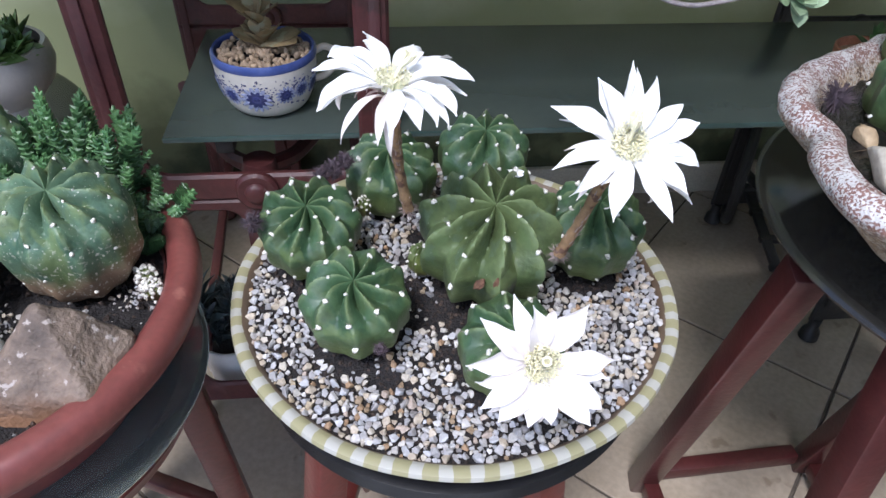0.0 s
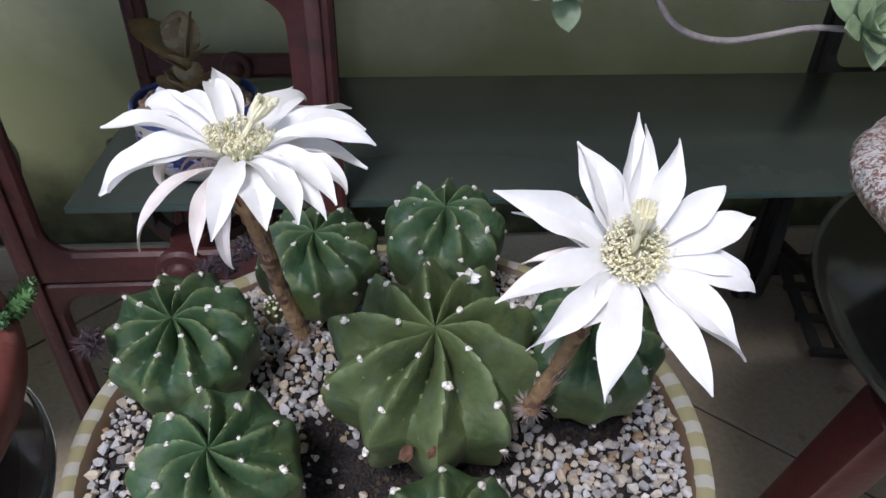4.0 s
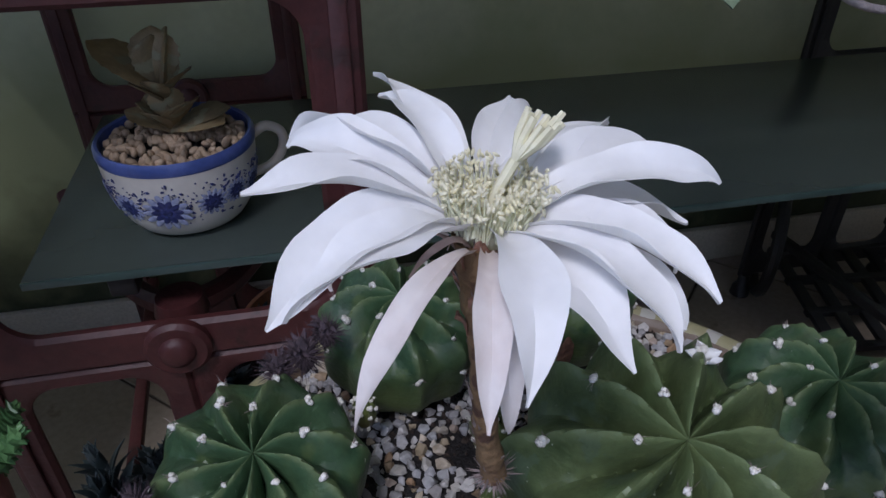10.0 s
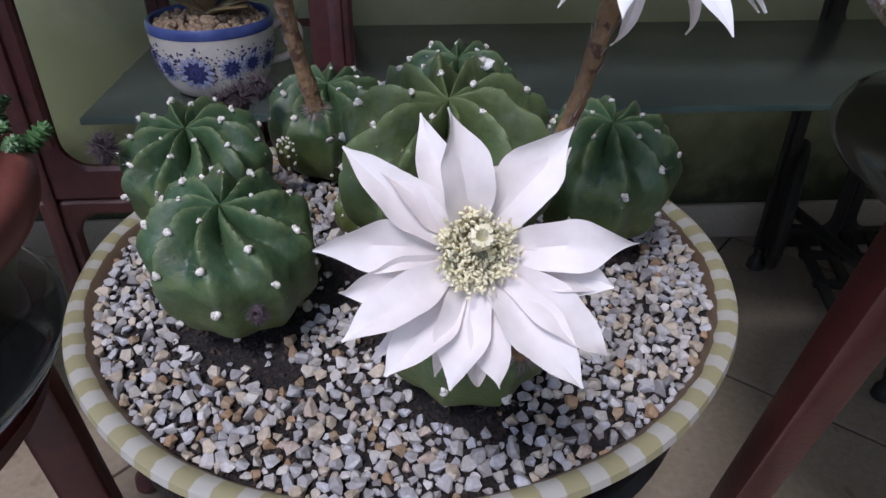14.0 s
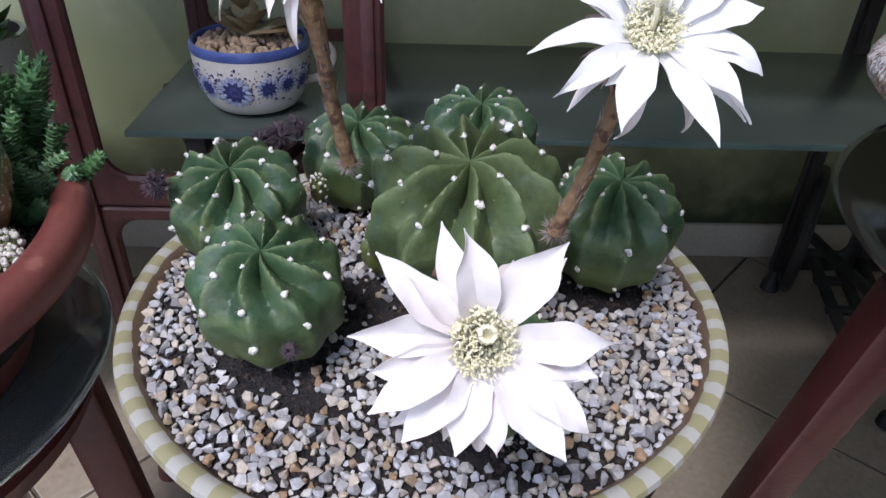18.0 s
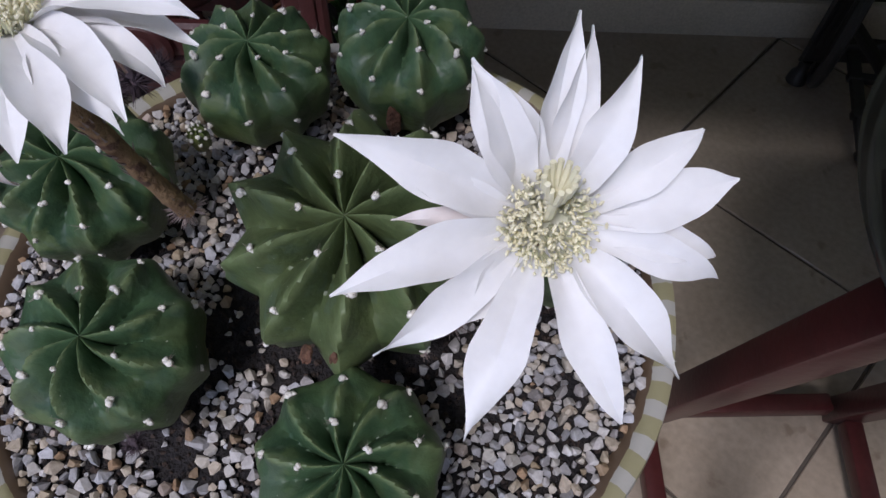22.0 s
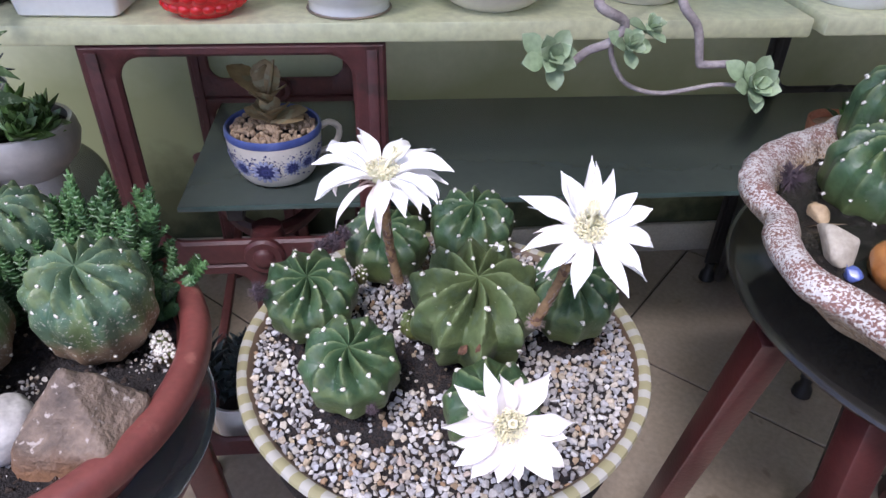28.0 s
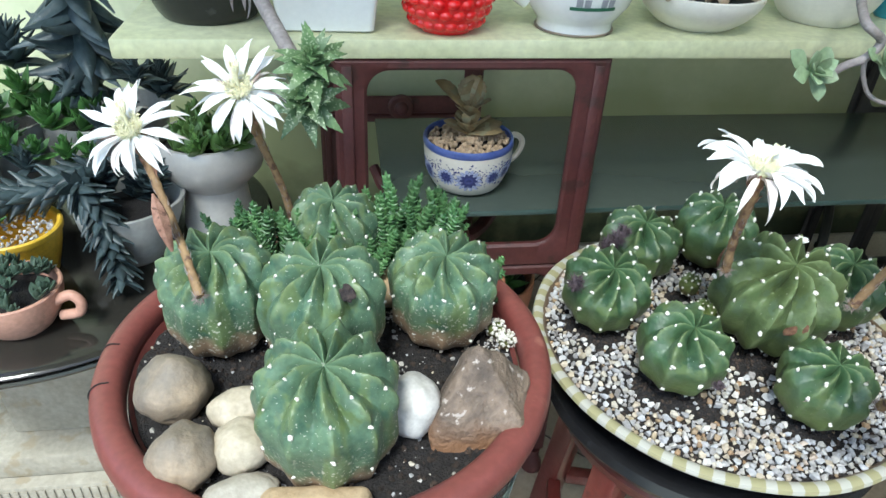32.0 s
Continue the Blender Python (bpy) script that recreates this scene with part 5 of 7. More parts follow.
def finger_mesh(seed, length, r):
    """A thin stem with rows of short upturned teeth, all one skin."""
    rng = random.Random(seed)
    bend, head = rng.uniform(0.05, 0.40), rng.uniform(0, 6.28)
    bm = bmesh.new()
    rings, rows = [], 46
    step = length / rows
    for j in range(rows + 1):
        s = j / rows
        c = Vector((math.cos(head), math.sin(head), 0)) * bend * length * s * s + Vector((0, 0, length * s))
        rr = r * (0.80 + 0.45 * math.sin(s * 2.7)) * (1 if s < 0.88 else max(0.15, math.sqrt(max(0, 1 - ((s - 0.88) / 0.12) ** 2))))
        ring = []
        for k in range(8):
            a = k * math.pi / 4 + s * 0.7
            tooth = j % 2 == 0 and k % 2 == (j // 2) % 2
            q = rr * (1.50 if tooth else 0.84)
            ring.append(bm.verts.new(c + Vector((math.cos(a) * q, math.sin(a) * q, step * 1.5 if tooth else 0.0))))
        rings.append(ring)
    for lo, hi in zip(rings, rings[1:]):
        for k in range(8):
            bm.faces.new((lo[k], lo[(k + 1) % 8], hi[(k + 1) % 8], hi[k]))
    bm.faces.new(rings[0][::-1])
    bm.faces.new(rings[-1])
    return mesh_of("stem", bm, M["finger"])


fingers = [finger_mesh(300 + k, 0.07, 0.0041) for k in range(8)]


def finger_clump(label, centre, spread, n, seed, low, high, base_z, tilt=0.35):
    rng = random.Random(seed)
    ob = thing("finger_succulent", label, "succulent", Matrix.Translation((*centre, base_z)), "finger succulents")
    for i in range(n):
        a, d = rng.uniform(0, 6.28), math.sqrt(rng.random())
        x, y = spread[0] * d * math.cos(a), spread[1] * d * math.sin(a)
        s = rng.uniform(low, high) * (1.05 - 0.3 * d)
        put("stem", fingers[rng.randrange(8)], ob, Matrix.LocRotScale((x, y, -0.004), Euler((-y / spread[1] * tilt + rng.uniform(-0.25, 0.25), x / spread[0] * tilt + rng.uniform(-0.25, 0.25), rng.uniform(0, 6.28))), (rng.uniform(0.8, 1.15),) * 2 + (s,)))
    return ob


finger_clump("dense clump of toothed bright green finger-like stems", (-0.275, 0.545), (0.055, 0.034), 100, 1, 0.8, 1.75, 0.654)
finger_clump("clump of toothed green finger-like stems", (-0.365, 0.500), (0.060, 0.022), 62, 2, 0.8, 1.75, 0.654)
finger_clump("clump of thin green finger-like stems by the rim", (-0.420, 0.545), (0.040, 0.030), 45, 3, 0.7, 1.5, 0.654)
finger_clump("trailing green finger-like stems at the pot's edge", (-0.218, 0.510), (0.022, 0.036), 34, 4, 0.5, 1.0, 0.656, 0.9)

# ---- treadle stands, boards and the glass shelf ----


def frame_ring(x0, x1, z0, z1, hx0, hx1, hz0, hz1, rad, y0, y1, inset=0.004):
    """A flat cast frame with one round-cornered hole, in the plane of x and z."""
    pts = []
    for cx, cz, a0 in ((hx1 - rad, hz1 - rad, 0), (hx0 + rad, hz1 - rad, 90), (hx0 + rad, hz0 + rad, 180), (hx1 - rad, hz0 + rad, 270)):
        for k in range(9):
            a = radians(a0 + 90 * k / 8)
            pts.append((cx + rad * math.cos(a), cz + rad * math.sin(a), a0, k))
    outer = []
    for x, z, a0, k in pts:
        if a0 == 0:
            o = (x1, z) if k < 4 else ((x1, z1) if k == 4 else (x, z1))
        elif a0 == 90:
            o = (x, z1) if k < 4 else ((x0, z1) if k == 4 else (x0, z))
        elif a0 == 180:
            o = (x0, z) if k < 4 else ((x0, z0) if k == 4 else (x, z0))
        else:
            o = (x, z0) if k < 4 else ((x1, z0) if k == 4 else (x1, z))
        outer.append(o)
    bm = bmesh.new()
    n = len(pts)
    cxm, czm = (hx0 + hx1) / 2, (hz0 + hz1) / 2

    def loop(src, y, grow):
        return [bm.verts.new((x + (grow if x > cxm else -grow), y, z + (grow if z > czm else -grow))) for x, z in src]
    inn = [(x, z) for x, z, _, _ in pts]
    loops = [loop(inn, y0 + inset, 0), loop(inn, y0, inset), loop(outer, y0, -inset), loop(outer, y0 + inset, 0), loop(outer, y1 - inset, 0), loop(outer, y1, -inset), loop(inn, y1, inset), loop(inn, y1 - inset, 0)]
    for q in range(8):
        a, b = loops[q], loops[(q + 1) % 8]
        for i in range(n):
            j = (i + 1) % n
            try:
                bm.faces.new((a[i], a[j], b[j], b[i]))
            except ValueError:
                pass
    bmesh.ops.remove_doubles(bm, verts=bm.verts[:], dist=0.0002)
    return bm


def treadle_end(parent, ox, oy, material):
    """One cast end frame of a sewing-machine stand."""
    part("upper_frame", frame_ring(ox - 0.342, ox + 0.021, 0.487, 0.812, ox - 0.300, ox - 0.021, 0.527, 0.797, 0.030, oy, oy + 0.014), material, parent)
    part("lower_frame", frame_ring(ox - 0.342, ox - 0.1605, 0.055, 0.4865, ox - 0.305, ox - 0.187, 0.10, 0.468, 0.030, oy + 0.001, oy + 0.013), material, parent)
    part("lower_frame", frame_ring(ox - 0.1600, ox + 0.021, 0.055, 0.4865, ox - 0.134, ox - 0.016, 0.10, 0.468, 0.030, oy + 0.001, oy + 0.013), material, parent)
    for x in (ox - 0.325, ox + 0.004):
        part("post_rib", box(x - 0.007, x + 0.007, oy - 0.004, oy, 0.10, 0.805, 0.0018), material, parent)
        part("foot", lathe([(0.010, 0.0), (0.020, 0.004), (0.018, 0.022), (0.011, 0.034), (0.012, 0.056)], 18), material, parent, "", Matrix.Translation((x, oy + 0.007, 0.001)))
    hub = lathe([(0.029, 0.0), (0.029, 0.007), (0.025, 0.011), (0.016, 0.011), (0.014, 0.016), (0.008, 0.019)], 40)
    part("hub", hub, material, parent, "round cast boss", pose(ox - 0.162, oy - 0.0005, 0.505, 90, 0, 0))


def treadle_stand(label, ox, oy, length, material):
    ob = thing("treadle_stand", label, "table stand", Matrix.Identity(4))
    treadle_end(ob, ox, oy, material)
    treadle_end(ob, ox - 0.045, oy + length, material)
    for x in (ox - 0.30, ox - 0.04):
        part("tie_bar", beam((x, oy + 0.03, 0.16), (x - 0.04, oy + length - 0.005, 0.16), 0.018, 0.018), material, ob)
    for s in (-1, 1):
        pts = smooth_path([(ox - 0.165, oy + 0.05, 0.505), (ox - 0.165 + s * 0.05, oy + 0.10, 0.50), (ox - 0.165 + s * 0.10, oy + 0.16, 0.535), (ox - 0.165 + s * 0.12, oy + 0.2, 0.562)], 8)
        part("brace", tube(pts, lambda q: 0.013 - 0.004 * q, 8), material, ob, "curved cast brace")
    part("brace_hub", lathe([(0.022, 0), (0.026, 0.01), (0.022, 0.026)], 20), material, ob, "", pose(ox - 0.165, oy + 0.055, 0.492, 0, 0, 0))
    return ob


treadle_stand("oxide red cast iron sewing-machine stand under the shelf", 0.0, 0.788, 0.606, M["iron"])
black = treadle_stand("black cast iron sewing-machine stand by the wall", 1.205, 0.90, 0.40, M["black_iron"])
pedal = thing("treadle_pedal", "black cast iron lattice treadle pedal on the floor", "treadle", pose(1.09, 1.17, 0.07, 8, 0, -8))
for k in range(9):
    part("bar", box(-0.20 + 0.05 * k - 0.011, -0.20 + 0.05 * k + 0.011, -0.13, 0.13, -0.006, 0.006, 0.002), M["black_iron"], pedal)
for k in range(4):
    part("bar", box(-0.215, 0.215, -0.13 + 0.087 * k - 0.008, -0.13 + 0.087 * k + 0.008, -0.0075, 0.0075, 0.002), M["black_iron"], pedal)
wheel = ring_of([(0.13 + 0.012 * math.cos(q), 0.012 * math.sin(q)) for q in [k * 0.785 for k in range(8)]], 48)
solo("flywheel", wheel, M["black_iron"], "black iron flywheel leaning by the stand", "wheel", pose(0.88, 1.33, 0.145, 90, 0, 60))

tagged(part("shelf_board", box(-0.600, 0.556, 0.785, 1.30, 0.813, 0.838, 0.004), M["board"], None), "long pale green painted shelf board with worn edges", "shelf")
tagged(part("shelf_board", box(0.566, 1.6, 0.775, 1.30, 0.818, 0.842, 0.004), M["board"], None), "second pale green painted shelf board", "shelf")
glass_shelf = thing("glass_shelf", "long smoked glass shelf resting on the iron stands", "glass shelf", pose(0, 0, 0))
part("pane", box(-0.275, 1.22, 0.8062, 1.157, 0.570, 0.578, 0.0012), M["shelf_glass"], glass_shelf)
part("polished_edge", box(-0.275, 1.22, 0.8026, 0.8060, 0.5702, 0.5778, 0.0012), M["edge_glass"], glass_shelf, "pale green polished edge")
for x, y in ((-0.20, 0.98), (0.98, 0.98)):
    solo("shelf_prop", box(x - 0.012, x + 0.012, y - 0.17, y + 0.17, 0.5475, 0.5695, 0.003), M["black_iron"], "dark iron bar that carries the glass shelf", "bracket")

# ---- painted cup planter on the glass ----
CUP = Vector((-0.144, 0.894, 0.5785))


def cup_r(z):
    """Outside radius of the cup at height z."""
    s = max(0.0, min(1.0, z / 0.080))
    return 0.041 + 0.0275 * math.sin(s ** 0.55 * math.pi / 2)


cup = thing("cup_planter", "white painted ceramic cup planter with a blue rim and blue flowers", "cup planter", Matrix.Translation(CUP))
prof = [(0.0005, 0.0), (0.036, 0.0), (0.041, 0.002)] + [(cup_r(z * 0.01), z * 0.01) for z in (0.5, 1, 1.5, 2, 2.5, 3, 4, 5, 6, 7)] + [(0.0685, 0.0715)]
part("body", ring_of(prof + [(0.064, 0.0715), (0.060, 0.05), (0.045, 0.02), (0.02, 0.008), (0.0005, 0.007)], 72), M["cream_glaze"], cup)
part("rim", ring_of([(0.0688, 0.0718), (0.0695, 0.074), (0.0692, 0.080), (0.0672, 0.0832), (0.0645, 0.082), (0.0635, 0.0725)], 72), M["blue_glaze"], cup, "cobalt blue rim band")
hp = smooth_path([(0.0655, 0.0, 0.064), (0.082, 0.0, 0.070), (0.096, 0.0, 0.060), (0.095, 0.0, 0.043), (0.082, 0.0, 0.029), (0.0600, 0.0, 0.024)], 8)
part("handle", tube(hp, 0.0048, 12), M["handle_glaze"], cup, "curved cream handle", Matrix.Rotation(radians(18), 4, "Z"))


def on_cup(angle, z, lift=0.0009):
    r = cup_r(z) + lift
    a = radians(angle)
    nrm = Vector((math.cos(a), math.sin(a), -0.25 if z > 0.03 else -0.6)).normalized()
    return Matrix.LocRotScale((r * math.cos(a), r * math.sin(a), z), nrm.to_track_quat("Z", "Y"), None)


def dab(w, l, t=0.0006):
    bm = bmesh.new()
    bmesh.ops.create_icosphere(bm, subdivisions=2, radius=1, matrix=Matrix.Diagonal((w, l, t, 1)))
    return bm


rng = random.Random(5)
wash_leaf = mesh_of("brushmark", dab(0.0017, 0.0046), M["pale_blue"])
dab_leaf, dab_dot = mesh_of("brushmark", dab(0.0016, 0.0046), M["dark_blue"]), mesh_of("brushmark", dab(0.0011, 0.0013), M["dark_blue"])
for ang, z, s in ((-97, 0.041, 1.25), (-63, 0.044, 0.85), (-42, 0.046, 0.75), (-128, 0.042, 0.9), (-160, 0.041, 0.9), (-20, 0.044, 0.8)):
    base = on_cup(ang, z - 0.004)
    s *= 1.25
    for k in range(14):
        a = k * 0.449
        put("brushmark", wash_leaf, cup, base @ Matrix.LocRotScale((math.cos(a) * 0.0088 * s, math.sin(a) * 0.0088 * s, -0.0006), Euler((0, 0, a - 1.5708)), (1.2 * s, s, 1)))
    for k in range(10):
        a = k * 0.628
        put("brushmark", dab_leaf, cup, base @ Matrix.LocRotScale((math.cos(a) * 0.0046 * s, math.sin(a) * 0.0046 * s, -0.0002), Euler((0, 0, a - 1.5708)), (1.3 * s, s, 1)))
    part("brushmark", dab(0.0030 * s, 0.0030 * s, 0.0009), M["dark_blue"], cup, "", base)
for i in range(420):
    ang, z = rng.uniform(-175, 0), rng.gauss(0.045, 0.010)
    if not 0.014 < z < 0.064:
        continue
    put("brushmark", dab_leaf if rng.random() < 0.28 else dab_dot, cup, on_cup(ang, z, 0.0006) @ Matrix.LocRotScale((0, 0, 0), Euler((0, 0, rng.uniform(0, 6.28))), (0.75, 0.75 * rng.uniform(0.5, 1), 1)))
solo("potting_soil", disc_sheet(CUP.x, CUP.y, 0.0605, lambda x, y: CUP.z + 0.0725, 6, CUP.z + 0.052), M["soil"], "soil in the painted cup", "soil", kind="stuff")
peb = bmesh.new()
bmesh.ops.create_icosphere(peb, subdivisions=2, radius=1)
peb_mesh = mesh_of("pebble", peb, M["tan_pebble"])
pebble_layer = thing("pebble_layer", "layer of smooth tan pebbles on top of the cup planter", "pebbles", Matrix.Translation(CUP), kind="stuff")
for i in range(230):
    a, d = rng.uniform(0, 6.28), 0.0585 * math.sqrt(rng.random())
    put("pebble", peb_mesh, pebble_layer, Matrix.LocRotScale((d * math.cos(a), d * math.sin(a), 0.0755 + 0.006 * (1 - d / 0.06) + rng.uniform(-0.001, 0.002)), Euler([rng.uniform(0, 6.28) for _ in range(3)]), (rng.uniform(0.0042, 0.0066), rng.uniform(0.0032, 0.0048), rng.uniform(0.0026, 0.0038))))


def leaf_mesh(name, length, width, thick, material, e0=60, e1=0, seed=1, teeth=0.0, point=1.6, cupping=0.25, broad=0.5, foot=0.55):
    """A fleshy pointed leaf along +x; e0, e1: its rise at foot and tip."""
    rng = random.Random(seed)
    ns, seg = 16, 10
    bm = bmesh.new()
    rings = []
    x = z = 0.0
    for i in range(ns + 1):
        s = i / ns
        e = radians(e0 + (e1 - e0) * s)
        if i:
            x += math.cos(e) * length / ns
            z += math.sin(e) * length / ns
        w = width * (foot + (1 - foot) * math.sin(min(1, s / broad) * math.pi / 2) ** (1.6 if foot < 0.5 else 1)) if s < broad else width * max(0.02, 1 - ((s - broad) / (1 - broad)) ** point)
        if teeth and 0 < i < ns:
            w *= 1 + teeth * (i % 2)
        t = thick * max(0.12, 1 - 0.75 * s)
        ring = []
        for k in range(seg):
            a = 2 * math.pi * k / seg
            yy, zz = w * math.cos(a), t * math.sin(a) + cupping * w * (math.cos(a) ** 2)
            ring.append(bm.verts.new((x - math.sin(e) * zz, yy, z + math.cos(e) * zz)))
        rings.append(ring)
    for lo, hi in zip(rings, rings[1:]):
        for k in range(seg):
            bm.faces.new((lo[k], lo[(k + 1) % seg], hi[(k + 1) % seg], hi[k]))
    bm.faces.new(rings[0][::-1])
    bm.faces.new(rings[-1])
    return mesh_of(name, bm, material)


def rosette(parent, m, leaves, n, low, high, seed, size=1.0, stem=0.0, jitter=0.12):
    """Leaves round a centre, the inner ones steeper and smaller. leaves: shared leaf meshes."""
    rng = random.Random(seed)
    for i in range(n):
        s = i / max(1, n - 1)
        tilt = radians(low + (high - low) * s) + rng.uniform(-jitter, jitter)
        k = size * (1.0 - 0.45 * s) * rng.uniform(0.88, 1.1)
        put("leaf", leaves[rng.randrange(len(leaves))], parent, m @ Matrix.Translation((0, 0, stem * s)) @ Matrix.Rotation(i * 2.39996 + rng.uniform(-0.15, 0.15), 4, "Z") @ Matrix.Rotation(-tilt, 4, "Y") @ Matrix.Diagonal((k, k, k, 1)))


brown_leaves = [leaf_mesh("leaf", 0.042, 0.0160, 0.0032, M["leaf_brown"], 16, -10 + 14 * k, k, 0.09, 2.8, 0.10, 0.58, 0.22) for k in range(3)]
kal = thing("bronze_succulent", "bronze-green succulent with leathery toothed leaves", "succulent", Matrix.Translation(CUP + Vector((0.000, -0.002, 0.068))))
part("stalk", tube(smooth_path([(0, 0, 0), (0.003, 0.0, 0.025), (0.0, 0, 0.045), (0.002, 0.0, 0.062)], 6), 0.0055, 10), M["leaf_brown"], kal, "thick bare stalk")
for az, z, tilt, q in ((170, 0.048, 40, 1.75), (140, 0.048, 58, 1.0), (80, 0.056, 82, 1.25), (-60, 0.054, 80, 1.15), (15, 0.054, 66, 1.30), (-25, 0.050, 38, 0.95), (-110, 0.046, 30, 0.8), (-150, 0.044, 30, 0.85), (60, 0.050, 60, 1.0),
                       (-22, 0.016, 10, 1.25), (8, 0.016, 14, 1.30), (-48, 0.020, 38, 0.95), (-30, 0.024, 30, 1.0), (165, 0.016, 16, 1.05), (190, 0.018, 32, 0.9), (-125, 0.020, 25, 0.85), (-80, 0.024, 62, 0.9), (130, 0.02, 30, 0.9)):
    put("leaf", brown_leaves[(az + 400) % 3], kal, Matrix.Translation((0, 0, z)) @ Matrix.Rotation(radians(az), 4, "Z") @ Matrix.Rotation(-radians(tilt), 4, "Y") @ Matrix.Diagonal((q, q, q, 1)))

# ---- pots on the pale green board ----
TOP = 0.8385


def bowl_profile(r0, r1, h, t=0.005, belly=0.6):
    out = [(0.0005, 0.0), (r0 * 0.96, 0.0), (r0, 0.002)]
    for k in range(1, 11):
        s = k / 10
        out.append((r0 + (r1 - r0) * math.sin(s ** belly * math.pi / 2), h * s))
    inn = [(r - t, max(z, 0.008)) for r, z in out[3:][::-1]]
    return out + [(r1 - t * 0.3, h + 0.0015)] + inn + [(0.0005, 0.007)]


def rect_pot(w0, w1, h, t=0.006):
    bm = bmesh.new()
    loops = []
    for w, z in ((w0 * 0.92, 0), (w0, 0.003), (w1, h), (w1 - t, h), (w0 - t, 0.01)):
        n = 6
        pts = []
        for cx, cy, a0 in ((1, 1, 0), (-1, 1, 90), (-1, -1, 180), (1, -1, 270)):
            for k in range(n):
                a = radians(a0 + 90 * k / (n - 1))
                pts.append(bm.verts.new((cx * (w - 0.008) + 0.008 * math.cos(a), cy * (w - 0.008) * 0.8 + 0.008 * math.sin(a), z)))
        loops.append(pts)
    for a, b in zip(loops, loops[1:]):
        for i in range(len(a)):
            j = (i + 1) % len(a)
            bm.faces.new((a[i], a[j], b[j], b[i]))
    bm.faces.new(loops[0][::-1])
    bm.faces.new(loops[-1])
    return bm


solo("flower_pot", rect_pot(0.059, 0.072, 0.11), M["white_glaze"], "tapered square white ceramic pot on the shelf", "pot", pose(-0.345, 0.858, TOP, 0, 0, -3), "pots on the shelf")
redp = thing("strawberry_pot", "bright red knobbly glazed pot", "pot", pose(-0.195, 0.835, TOP), "pots on the shelf")
part("body", ring_of(bowl_profile(0.036, 0.064, 0.085, 0.005, 0.75), 64), M["red_glaze"], redp)
knob = bmesh.new()
bmesh.ops.create_icosphere(knob, subdivisions=3, radius=0.0092)
knob_mesh = mesh_of("knob", knob, M["red_glaze"])
for row in range(5):
    z = 0.014 + row * 0.0145
    r = 0.036 + 0.028 * math.sin((z / 0.085) ** 0.75 * math.pi / 2)
    for k in range(20):
        a = 2 * math.pi * (k + 0.5 * (row % 2)) / 20
        put("knob", knob_mesh, redp, Matrix.LocRotScale(((r - 0.0048) * math.cos(a), (r - 0.0048) * math.sin(a), z), None, (1, 1, 0.8)))
tea = thing("enamel_pot", "white enamel teapot planter with a worn foot ring", "teapot planter", pose(-0.022, 0.842, TOP), "pots on the shelf")
part("body", ring_of([(0.0005, 0.004), (0.046, 0.0), (0.050, 0.001), (0.050, 0.012), (0.053, 0.016), (0.068, 0.036), (0.074, 0.058), (0.070, 0.082), (0.060, 0.098), (0.057, 0.098), (0.066, 0.08), (0.069, 0.058), (0.06, 0.03), (0.0005, 0.012)], 72), M["white_glaze"], tea)
part("foot_ring", ring_of([(0.0512 + 0.0015 * math.cos(q), 0.002 + 0.0015 * math.sin(q)) for q in [k * 1.047 for k in range(6)]], 60), M["stone_brown"], tea, "worn brown foot ring")
part("spout", tube(smooth_path([(-0.066, 0, 0.036), (-0.088, 0, 0.05), (-0.10, 0, 0.075), (-0.115, 0, 0.095)], 6), lambda s: 0.013 - 0.006 * s, 12), M["white_glaze"], tea)
part("handle", tube(smooth_path([(0.070, 0, 0.045), (0.092, 0, 0.05), (0.105, 0, 0.075), (0.09, 0, 0.1), (0.06, 0, 0.095)], 6), 0.0045, 10), M["black_gloss"], tea, "black handle")
for ang, z, w, h, mt in ((-90, 0.040, 0.030, 0.0022, "print_green"), (-105, 0.0475, 0.004, 0.005, "print_grey"), (-97, 0.047, 0.004, 0.005, "print_grey"), (-80, 0.0475, 0.004, 0.005, "print_grey"), (-72, 0.047, 0.004, 0.005, "print_grey")):
    n = 8
    bm = bmesh.new()
    lo, hi = [], []
    for k in range(n + 1):
        a = radians(ang) + (k / n - 0.5) * w * 2 / 0.07
        for lst, zz in ((lo, z - h), (hi, z + h)):
            rr = np.interp(zz, (0.016, 0.036, 0.058, 0.082), (0.053, 0.068, 0.074, 0.070)) + 0.0007
            lst.append(bm.verts.new((rr * math.cos(a), rr * math.sin(a), zz)))
    for k in range(n):
        bm.faces.new((lo[k], lo[k + 1], hi[k + 1], hi[k]))
    part("printed_mark", bm, M[mt], tea, "small printed picture, green and grey")
